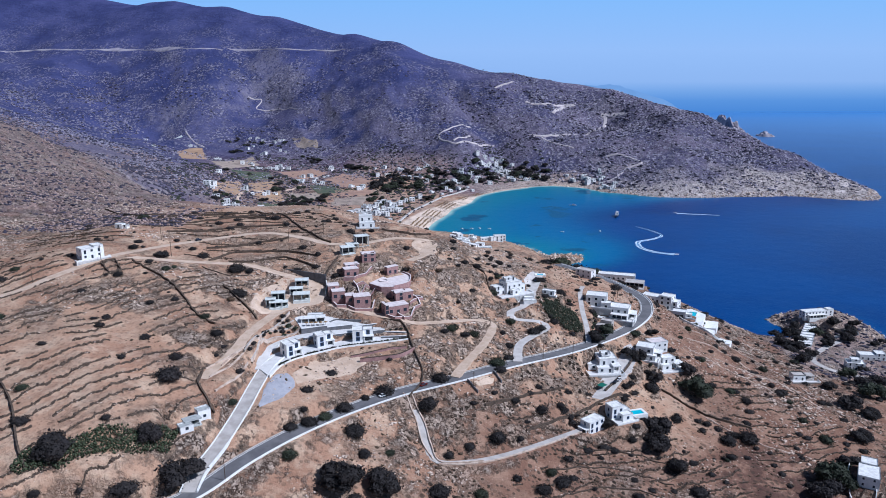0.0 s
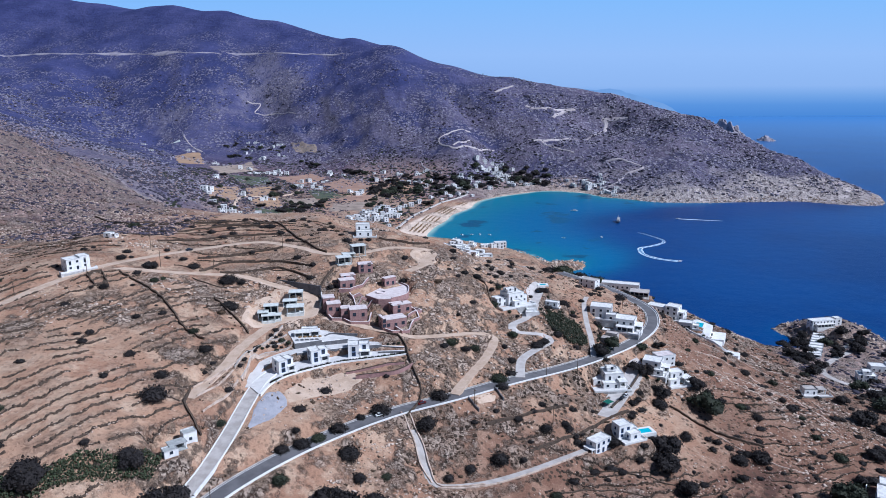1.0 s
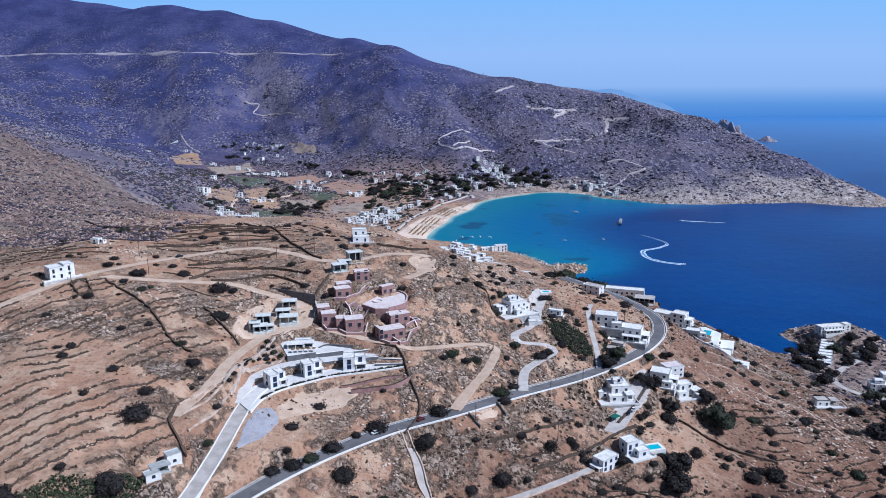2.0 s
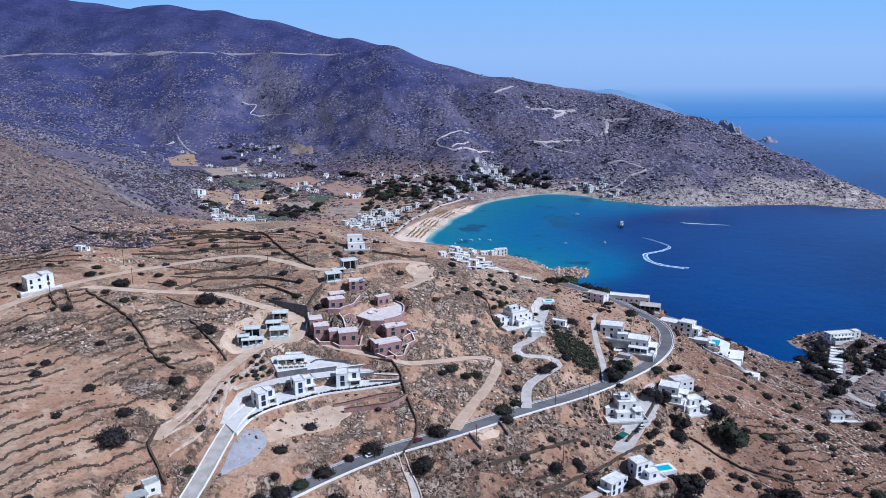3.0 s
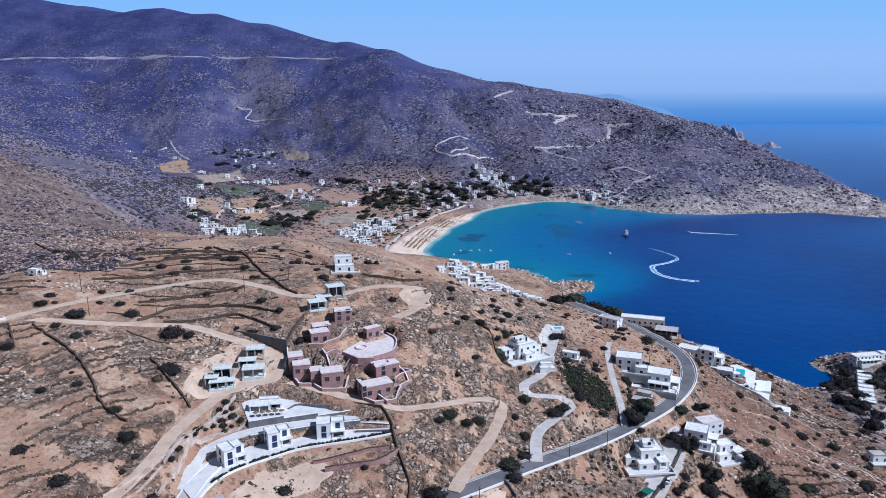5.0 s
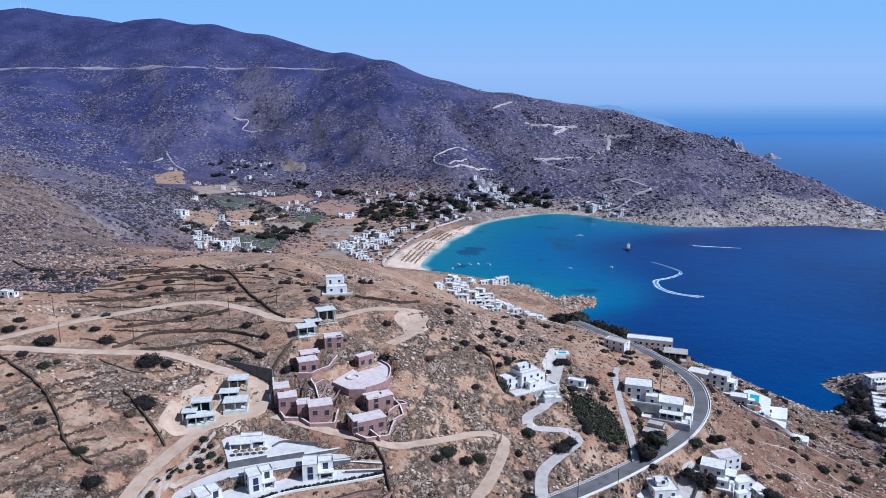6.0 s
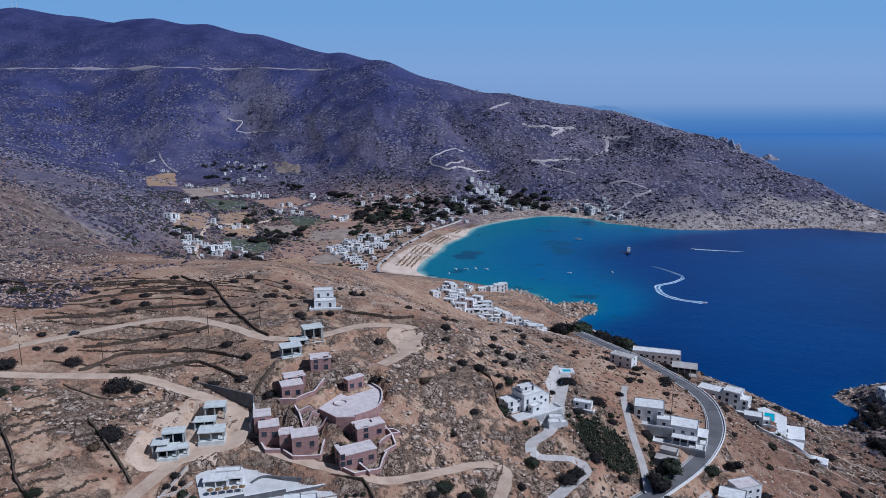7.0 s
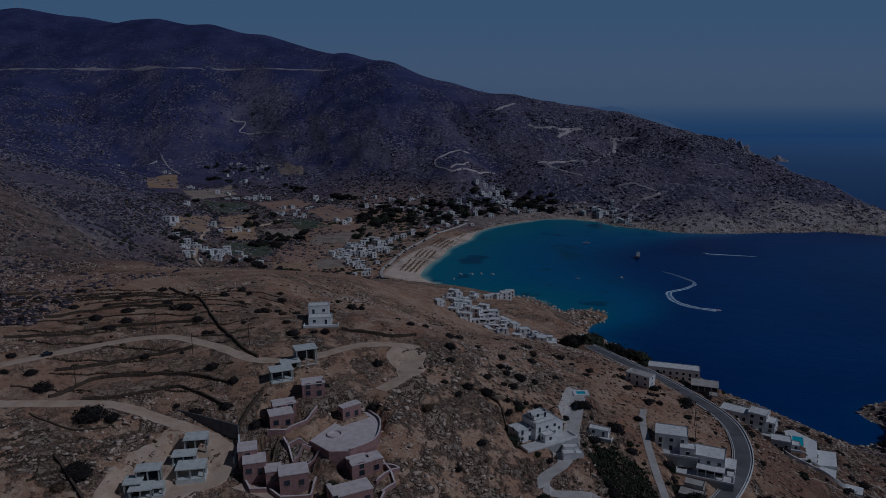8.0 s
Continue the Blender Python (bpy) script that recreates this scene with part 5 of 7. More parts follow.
FIELD_WALLS = [
    [(-169, 365), (-147, 351), (-131, 335), (-121, 321), (-109, 314)], [(-142, 517), (-117, 487), (-96, 451), (-78, 426), (-69, 417)],
    [(-193, 477), (-162, 488), (-120, 492)], [(-175, 448), (-146, 464), (-121, 466)], [(-173, 425), (-154, 433), (-137, 442), (-104, 450)],
    [(-135, 387), (-124, 403), (-97, 408), (-76, 402)], [(-142, 405), (-122, 416), (-97, 425)], [(-124, 388), (-109, 394), (-94, 400), (-73, 389)],
    [(-104.5, 281), (-103, 270), (-97, 262), (-92, 256)]]
FIELD_WALLS_B = [
    [(-171, 248), (-160, 236), (-146, 215), (-137, 204)], [(-118, 358), (-105, 346), (-95, 336)],
    [(109, 369), (97, 350), (85, 334)], [(120, 351), (144, 338), (164, 334)], [(157, 419), (180, 425), (197, 415), (221, 373)],
    [(193, 470), (225, 470), (250, 450), (252, 411)], [(21, 418), (29, 414), (41, 406)], [(20, 298), (41, 312), (62, 326)],
    [(94, 333), (60, 308), (39, 292)], [(-264, 533), (-224, 505), (-208, 512)], [(-40, 444), (-18, 445), (-8, 450)], [(-62, 396), (-66, 386), (-67, 380)]]
FIELD_WALLS_C = [
    [(63, 293), (85, 296), (111, 292)], [(44, 273), (77, 284), (105, 280)], [(52, 263), (80, 272), (100, 268)], [(140, 337), (164, 320), (178, 319)],
    [(160, 440), (190, 447), (220, 440)], [(175, 455), (205, 462), (235, 448)], [(170, 405), (200, 400), (226, 385)], [(150, 400), (180, 390), (205, 370)],
    [(-180, 440), (-150, 452), (-125, 457)], [(-150, 470), (-125, 478), (-112, 480)], [(-185, 495), (-150, 503), (-128, 502)], [(-135, 375), (-120, 372), (-110, 376)]]


def build_walls():
    for group in (FIELD_WALLS, FIELD_WALLS_B, FIELD_WALLS_C):
        for pts in group:
            sea_side = pts[0][0] > 130
            rough_wall("dry_stone_wall", pts, 0.5 if sea_side else 1.2 if group is not FIELD_WALLS_C else 0.5, 0.65 if group is not FIELD_WALLS_C else 0.42, ROCK if sea_side else STONEWALL, "pale tumbled stone wall across the seaward slope" if sea_side else "dark dry-stone wall along a field terrace", group="dry-stone walls", ragged=0.9 if sea_side else 0.3)
    path = np.array([p[:2] for p in WALLED_TRAIL], float)
    rough_wall("dry_stone_wall", [tuple(p + (2.1, -0.6)) for p in path[:5]], 0.8, 0.5, ROCK, "stone wall beside the walled footpath", group="footpath walls")
    rough_wall("dry_stone_wall", [tuple(p + (-2.0, 0.4)) for p in path[:4]], 0.6, 0.5, ROCK, "stone wall beside the walled footpath", group="footpath walls")
    rough_wall("dry_stone_wall", [tuple(p + (0.5, -2.1)) for p in path[3:]], 0.6, 0.5, ROCK, "stone wall beside the walled footpath", group="footpath walls")
    rough_wall("sheep_pen", [(-181, 355), (-173, 346), (-169, 351), (-177, 362), (-181, 356)], 1.3, 0.6, STONEWALL, "ruined dark stone pen below the track", ragged=0.3, straight=True)
    for pts in ([(12, 308), (17, 304.5)], [(29, 314.5), (25, 319)]):
        rough_wall("retaining_wall", pts, 1.6, 0.5, GREYSTONE, "dark concrete wall beside a parking bay", ragged=0.0, straight=True)
    rough_wall("yard_wall", [(188, 278), (196, 299), (208, 318)], 1.4, 0.4, LIME, "white yard wall above the gully", ragged=0.0)
    rough_wall("yard_wall", [(196, 276), (208, 296)], 1.0, 0.4, LIME, "white stair wall beside the house", ragged=0.0)
    rough_wall("terrace_wall", [(166, 462), (176, 457), (188, 452), (197, 455)], 1.6, 0.6, LIME, "white terrace wall below the hotel pool", ragged=0.0)
    rough_wall("terrace_wall", [(172, 466), (182, 463), (192, 462)], 1.2, 0.6, LIME, "white terrace wall below the hotel pool", ragged=0.0)
    for pts, z0, z1 in (([(166, 468), (175, 459), (184, 464), (191, 478), (185, 491), (175, 488)], 50, 63.3), ([(184, 464), (193, 462), (200, 476), (191, 479)], 42, 58.4), ([(179, 455), (186, 452), (191, 459), (184, 463)], 52, 58.2), ([(190, 450), (197, 447), (201, 453), (195, 457)], 46, 52.6)):
        tagged(slab("sun_terrace", pts, z0, z1, LIME), "white stepped sun terrace below the hotel", "terrace", kind="structure")
    for x, y, z, a in ((98, 321, 66, 15), (181.5, 478, 63.5, 64), (66, 452, 101.3, 0)):
        w, d = (10, 5) if z < 64 else (7, 4) if z < 90 else (4, 3)
        ob = thing("swimming_pool", pose(x, y, z, 0, 0, a), "small turquoise pool with white stone edging", "pool")
        bm = bmesh.new()
        for b in ((-w / 2 - 1.5, -d / 2 - 1.2, w / 2 + 1.5, -d / 2), (-w / 2 - 1.5, d / 2, w / 2 + 1.5, d / 2 + 1.2), (-w / 2 - 1.5, -d / 2, -w / 2, d / 2), (w / 2, -d / 2, w / 2 + 1.5, d / 2)):
            add_box(bm, b[0], b[1], -3, b[2], b[3], 0.25)
        part("edging", bm, LIME, ob)
        bm = bmesh.new()
        add_box(bm, -w / 2, -d / 2, -3, w / 2, d / 2, 0.1)
        part("water", bm, POOLWATER, ob, "clear turquoise water")


# ---- plants and stones ----
def lumpy(bm, sub, squash, seed, rough=0.28, floor=-0.25):
    r = bmesh.ops.create_icosphere(bm, subdivisions=sub, radius=1.0)
    for v in r["verts"]:
        k = 1 + rough * noise.noise(v.co * 1.7 + Vector((seed * 7.3, 0, 0))) + rough * 0.6 * noise.noise(v.co * 4.1 + Vector((0, seed * 3.1, 0)))
        v.co = Vector((v.co.x * k, v.co.y * k, max(v.co.z * k * squash, floor)))
    return r["verts"]


def leafy(seed, squash=0.75, leaves=900, size=0.10, lobes=1):
    """An uneven clump: a rough core under many small leaf sprays, loose at its outline."""
    bm = bmesh.new()
    rnd = random.Random(seed)
    blobs = []
    for k in range(lobes):
        at = Vector((0, 0, 0)) if lobes == 1 else Vector((rnd.uniform(-0.6, 0.6), rnd.uniform(-0.6, 0.6), rnd.uniform(-0.1, 0.5) * squash))
        big = 1.0 if lobes == 1 else rnd.uniform(0.38, 0.62)
        blobs.append((at, big, seed * 10 + k))
        for v in lumpy(bm, 2, squash, seed * 10 + k, 0.4):
            v.co = at + v.co * big * 0.80
    for i in range(int(leaves * 1.5)):
        at, big, kind = blobs[i % lobes]
        out = Vector((rnd.gauss(0, 1), rnd.gauss(0, 1), abs(rnd.gauss(0, 1)) - 0.25)).normalized()
        k = 1 + 0.42 * noise.noise(out * 2.1 + Vector((kind * 7.3, 0, 0))) + 0.3 * noise.noise(out * 5.3 + Vector((0, kind * 3.1, 0)))
        c = at + Vector((out.x, out.y, max(out.z * squash, -0.25))) * big * k * rnd.uniform(0.72, 1.02)
        side = Vector((rnd.gauss(0, 1), rnd.gauss(0, 1), rnd.gauss(0, 1))).normalized()
        up = (side.cross(out) + out * rnd.uniform(-0.6, 0.6)).normalized()
        s = size * rnd.uniform(0.6, 1.5)
        bm.faces.new([bm.verts.new(c + side * p * s + up * q * s) for p, q in ((-0.6, -0.4), (0.6, -0.3), (0.0, 0.8))])
    return bm


SHRUBS = [
    (-27, 294, 4.8), (-37, 264, 5.0), (-7, 292, 5.3), (-1, 309, 4.7), (25, 284, 4.8), (-63, 261, 3.5), (-56, 265, 4.0), (-50, 270, 3.5), (-43, 278, 4.1),
    (-35, 288, 2.4), (-60, 244, 3.8), (-32, 255, 3.4), (-22, 261, 2.5), (146, 320, 4.5), (157, 323, 5.9), (43, 262, 4.4), (52, 269, 4.5), (48, 273, 2.9), (-109, 211, 5.6),
    (-179, 389, 3.2), (-160, 382, 4.5), (-153, 292, 2.3), (-116, 281, 3.2), (-123, 231, 2.1), (-151, 226, 3.4), (-134, 201, 2.7), (-161, 245, 2.6), (-108, 353, 3.8), (-106, 306, 3.4), (-88, 266, 2.5), (-113, 265, 5.6)]
SHRUBS_B = [
    (5, 350, 3.7), (12, 349, 3.1), (17, 354, 3.1), (36, 352, 2.8), (28, 331, 4.7), (29, 402, 4.5), (62, 439, 3.4), (76, 428, 3.7), (56, 375, 3.6), (92, 383, 4.1),
    (114, 349, 4.6), (121, 328, 3.8), (48, 307, 3.4), (58, 313, 2.9), (35, 307, 2.8), (12, 277, 2.9), (3, 272, 2.8), (29, 322, 3.5), (204, 334, 4.6), (171, 359, 3.6), (164, 365, 3.2),
    (251, 462, 3.7), (211, 425, 3.3), (199, 378, 3.4), (189, 418, 3.6), (156, 390, 2.9), (200, 351, 3.3), (16, 252, 3.5), (-1, 248, 5.3), (116, 277, 4.6)]
SHRUBS_C = [
    (-140, 392, 3.7), (-150, 362, 2.9), (-110, 354, 4.1), (-117, 379, 5.4), (-110, 380, 2.9), (-115, 318, 2.5), (-32, 359, 3.0), (21, 419, 3.4), (39, 376, 3.3), (52, 371, 4.0),
    (65, 439, 3.4), (90, 443, 2.3), (125, 481, 4.7), (165, 441, 3.2), (210, 467, 3.6), (38, 445, 2.8), (29, 449, 2.3), (-114, 464, 3.9), (-155, 494, 3.4), (-207, 471, 4.8),
    (-79, 335, 1.7), (-81, 330, 1.9), (116, 394, 3.8), (33, 361, 2.3), (-90, 310, 1.6), (-88, 322, 1.6), (-84, 336, 1.5), (-83, 341, 1.8), (64, 414, 3.0), (97, 340, 3.0), (101, 345, 2.6)]
TREES = [(-94, 222, 8.0), (-38, 236, 8.5), (-23, 241, 7.0), (-132, 212, 6.5), (-107, 230, 5.0), (141, 353, 8.5), (108, 314, 6.6), (104, 302, 6.4), (110, 290, 5.2), (99, 391, 5.6), (89, 379, 5.0),
         (244, 381, 7.0), (271, 405, 8.0), (245, 406, 4.6), (189, 296, 9.0), (177, 286, 7.4), (270, 517, 6.4), (276, 507, 7.0), (329, 612, 6.0), (118, 356, 4.5), (112, 368, 4.5), (140, 368, 4.5), (106, 372, 4.0), (80, 309, 4.0), (128, 401, 3.4)]
COAST_TREES = [(100, 648, 11), (108, 642, 12), (116, 636, 10), (124, 630, 10), (131, 618, 9), (138, 606, 8), (318, 585, 7), (300, 565, 7), (325, 570, 6), (345, 590, 6), (360, 605, 6), (335, 540, 6), (350, 560, 6), (290, 530, 6), (312, 528, 5), (375, 600, 5), (262, 470, 6), (285, 455, 6), (282, 425, 7), (300, 440, 6)]


GULLY = [(310, 478, 5), (296, 455, 6), (288, 440, 6), (276, 420, 7), (284, 408, 6), (262, 392, 7), (252, 372, 6), (240, 355, 7), (228, 340, 6), (216, 328, 6), (206, 316, 5), (262, 428, 5), (330, 452, 6), (345, 470, 5), (322, 545, 5), (305, 588, 5), (340, 602, 6), (355, 598, 5), (368, 590, 5), (380, 575, 5), (350, 575, 6),
         (330, 558, 5), (318, 600, 6), (300, 540, 5), (365, 540, 5), (375, 520, 5), (352, 530, 4), (310, 515, 5), (285, 500, 5), (275, 485, 5), (268, 500, 6), (260, 520, 5), (285, 560, 6), (292, 575, 5)]


def place(shared, name, x, y, z, r, turn, tall=1.0):
    ob = new(name, shared)
    ob.matrix_world = Matrix.LocRotScale((x, y, z), Euler((0, 0, turn)), (r, r * random.uniform(0.85, 1.1), r * tall))
    return ob


def clumps(count):
    """Light versions of the bushes, to be strewn."""
    out = []
    for i in range(count):
        bm = leafy(70 + i, 0.7, 220, 0.16)
        bmesh.ops.triangulate(bm, faces=bm.faces)
        bm.verts.index_update()
        out.append((np.array([v.co[:] for v in bm.verts]), np.array([[v.index for v in f.verts] for f in bm.faces])))
        bm.free()
    return out


def build_plants():
    rnd = random.Random(3)
    dark = [part("shrub_pattern", leafy(i, 0.72), LEAF, None) for i in range(4)]
    green = [part("shrub_pattern", leafy(i + 10, 0.7), GREENLEAF, None) for i in range(2)]
    brown = [part("shrub_pattern", leafy(i + 20, 0.6, 500, 0.14), BROWNLEAF, None) for i in range(2)]
    crowns = [part("crown_pattern", leafy(i + 40, 0.85, 1500, 0.09, 9), LEAF if i < 3 else GREENLEAF, None) for i in range(5)]
    kinds = [o.data for o in crowns[:3]], [o.data for o in crowns[3:]], [o.data for o in brown]
    bushes = [o.data for o in dark], [o.data for o in green], kinds[2]
    for o in dark + green + brown + crowns:
        bpy.data.objects.remove(o)
    spots = [(x, y, r * 0.92, 0 if rnd.random() < 0.8 else 1) for x, y, r in SHRUBS + SHRUBS_B + SHRUBS_C]
    # smaller bushes strewn over the slopes
    while len(spots) < 640:
        x, y = rnd.uniform(-250, 280), rnd.uniform(195, 520)
        thick = 0.25 + 0.75 * (x > 30) + 0.4 * (y > 430)
        if rnd.random() > thick or clear_of_roads(np.array([x]), np.array([y]), 2.0)[0] < 1 or mesh_z(x, y) < 4:
            continue
        spots.append((x, y, rnd.uniform(0.9, 2.7), rnd.choice((0, 0, 0, 1, 2))))
    words = ("dark rounded evergreen bush on the dry slope", "green rounded bush on the dry slope", "brown sun-scorched bush on the dry slope")
    small = spots[240:]
    x, y, r = (np.array([q[i] for q in small]) for i in range(3))
    strewn("small_bushes", clumps(6), x, y, mesh_z(x, y) + 0.12 * r, r, LEAF, "small dark bushes dotted over the dry slopes", "bushes", 23, (0.75, 1.0))
    for x, y, r, k in spots[:240]:
        me = rnd.choice(bushes[k])
        ob = place(me, "shrub", x, y, float(mesh_z(x, y)) + 0.12 * r, r, rnd.uniform(0, 6.28), rnd.uniform(0.75, 1.0))
        tagged(ob, words[k], "bush", "bushes on the slope")
    # gardens: bushes close round the houses
    for hx, hy in GARDENS:
        if hy < 300 or hx < 20:
            continue
        for _ in range(9):
            a, d = rnd.uniform(0, 6.28), rnd.uniform(9, 16)
            x, y = hx + d * math.cos(a), hy + d * math.sin(a)
            if clear_of_roads(np.array([x]), np.array([y]), 1.2)[0] < 1:
                continue
            r = rnd.uniform(1.0, 2.6)
            ob = place(rnd.choice(bushes[rnd.choice((0, 0, 1))]), "garden_shrub", x, y, float(mesh_z(x, y)) + 0.15 * r, r, rnd.uniform(0, 6.28), rnd.uniform(0.8, 1.1))
            tagged(ob, "dark garden bush beside a white house", "bush", "garden bushes")
    # bougainvillea by the guest house
    for x, y, r in ((122, 389, 2.2), (126, 391, 1.8)):
        bm = leafy(55 + int(x), 0.8, 900, 0.1, 5)
        ob = part("bougainvillea", bm, MAGENTA, None)
        ob.matrix_world = Matrix.LocRotScale((x, y, float(mesh_z(x, y)) + 0.8), None, (r, r, r))
        tagged(ob, "magenta flowering bougainvillea against a white house", "bush")
    for x, y, r in TREES + COAST_TREES:
        make_tree(kinds[0][rnd.randrange(3)] if rnd.random() < 0.85 else kinds[1][rnd.randrange(2)], x, y, r, rnd)
    for x, y, r in GULLY[::2]:
        make_tree(kinds[0][rnd.randrange(3)], x, y, r, rnd, "dark tree in the dry gully", "gully trees", 0.75)
    return kinds


TRUNKS = []


def make_tree(crown, x, y, r, rnd, label="dark spreading tree beside the road", group="trees", tall=0.95):
    if not TRUNKS:
        bm = bmesh.new()
        bmesh.ops.create_cone(bm, segments=8, radius1=0.09, radius2=0.05, depth=0.8, matrix=pose(0, 0, 0.3))
        for a in range(4):
            bmesh.ops.create_cone(bm, segments=6, radius1=0.045, radius2=0.015, depth=0.6, matrix=pose(0, 0, 0.65, 0, 0, a * 90 + 20) @ pose(0, 0, 0, 40, 0, 0) @ pose(0, 0, 0.28))
        o = part("trunk_pattern", bm, BARK, None)
        TRUNKS.append(o.data)
        bpy.data.objects.remove(o)
    t = thing("tree", Matrix.LocRotScale((x, y, float(mesh_z(x, y)) - 0.1), Euler((0, 0, rnd.uniform(0, 6))), (r, r, r * tall)), label, "tree", group)
    for name, me, z in (("trunk", TRUNKS[0], 0), ("crown", crown, 0.5)):
        o = new(name, me)
        o.parent = t
        o.location = (0, 0, z)
    return t


def clear_of_roads(x, y, margin=1.0):
    """1 where a place is free of roads, yards and houses."""
    ok = np.ones(x.shape)
    for line, width in LINES:
        m = width / 2 + margin
        box = (x > line[:, 0].min() - m) & (x < line[:, 0].max() + m) & (y > line[:, 1].min() - m) & (y < line[:, 1].max() + m)
        if box.any():
            d, _ = near_line(x[box], y[box], line)
            ok[box] = np.minimum(ok[box], d > m)
    for poly, _ in LEVELS:
        ok = np.minimum(ok, outside(x, y, poly) > 0.3)
    return ok


def strewn(name, bases, x, y, z, sizes, material, label, category, seed, squash=(0.5, 0.9)):
    """Many small solids in one mesh."""
    rng = np.random.default_rng(seed)
    vs, fs, count = [], [], 0
    pick = rng.integers(0, len(bases), len(x))
    for b, (bv, bf) in enumerate(bases):
        idx = np.nonzero(pick == b)[0]
        n = len(idx)
        a = rng.uniform(0, 6.283, n)
        c, s = np.cos(a)[:, None], np.sin(a)[:, None]
        k = sizes[idx][:, None]
        px = (bv[None, :, 0] * c - bv[None, :, 1] * s) * k * rng.uniform(0.8, 1.4, n)[:, None] + x[idx][:, None]
        py = (bv[None, :, 0] * s + bv[None, :, 1] * c) * k + y[idx][:, None]
        pz = bv[None, :, 2] * k * rng.uniform(*squash, n)[:, None] + z[idx][:, None]
        vs.append(np.stack([px, py, pz], 2).reshape(-1, 3))
        fs.append((bf[None] + (np.arange(n) * len(bv))[:, None, None] + count).reshape(-1, 3))
        count += n * len(bv)
    v, f = np.vstack(vs).astype(np.float32), np.vstack(fs).astype(np.int32)
    me = bpy.data.meshes.new(name)
    me.vertices.add(len(v))
    me.vertices.foreach_set("co", v.ravel())
    me.loops.add(f.size)
    me.loops.foreach_set("vertex_index", f.ravel())
    me.polygons.add(len(f))
    me.polygons.foreach_set("loop_start", np.arange(0, f.size, 3, dtype=np.int32))
    me.update(calc_edges=True)
    me.materials.append(material)
    return tagged(new(name, me), label, category, kind="stuff")


def solids(count, sub, rough, seed):
    out = []
    for i in range(count):
        bm = bmesh.new()
        lumpy(bm, sub, 1.0, seed + i, rough, -0.4)
        bmesh.ops.triangulate(bm, faces=bm.faces)
        bm.verts.index_update()
        out.append((np.array([v.co[:] for v in bm.verts]), np.array([[v.index for v in f.verts] for f in bm.faces])))
        bm.free()
    return out


def shards(count, seed):
    """Angular broken stones."""
    rnd = random.Random(seed)
    out = []
    for _ in range(count):
        bm = bmesh.new()
        for _k in range(8):
            v = Vector((rnd.uniform(-1, 1), rnd.uniform(-1, 1), rnd.uniform(-0.5, 1.0))).normalized() * rnd.uniform(0.75, 1.1)
            bm.verts.new(v)
        bmesh.ops.convex_hull(bm, input=bm.verts)
        bmesh.ops.triangulate(bm, faces=bm.faces)
        bm.verts.index_update()
        out.append((np.array([v.co[:] for v in bm.verts]), np.array([[v.index for v in f.verts] for f in bm.faces])))
        bm.free()
    return out


def terrace_walls(x, y, u, cross, across, kind):
    """Low dry-stone facings, broken and uneven, along the steps of one set of terraces."""
    row, col = np.nonzero(cross)
    step = np.floor(u[cross]).astype(int)
    order = np.lexsort((col, step))
    row, col, step = row[order], col[order], step[order]
    px, py = x[row, col], y[row, col]
    pz = mesh_z(px, py)
    rng = np.random.default_rng(70 + kind)
    wide, tall = rng.uniform(0.14, 0.30, len(px)), rng.uniform(0.2, 0.75, len(px))
    ring = np.stack([np.stack([px + across[0] * w, py + across[1] * w, pz + h], 1) for w, h in ((-1.3 * wide, -0.6), (-wide, tall), (wide, tall * 0.8), (1.3 * wide, -0.6))], 1)
    joined = (np.diff(step) == 0) & (np.diff(col) <= 2) & (np.abs(np.diff(row)) <= 3)
    i = np.nonzero(joined)[0] * 4
    faces = np.concatenate([np.stack([i + k, i + k + 1, i + k + 5, i + k + 4], 1) for k in range(3)])
    me = bpy.data.meshes.new("terrace_walls")
    me.from_pydata(ring.reshape(-1, 3).tolist(), [], faces.tolist())
    me.materials.append(STONEWALL)
    tagged(new("terrace_walls", me), "low broken dry-stone facings along old field terraces", "walls", kind="stuff")


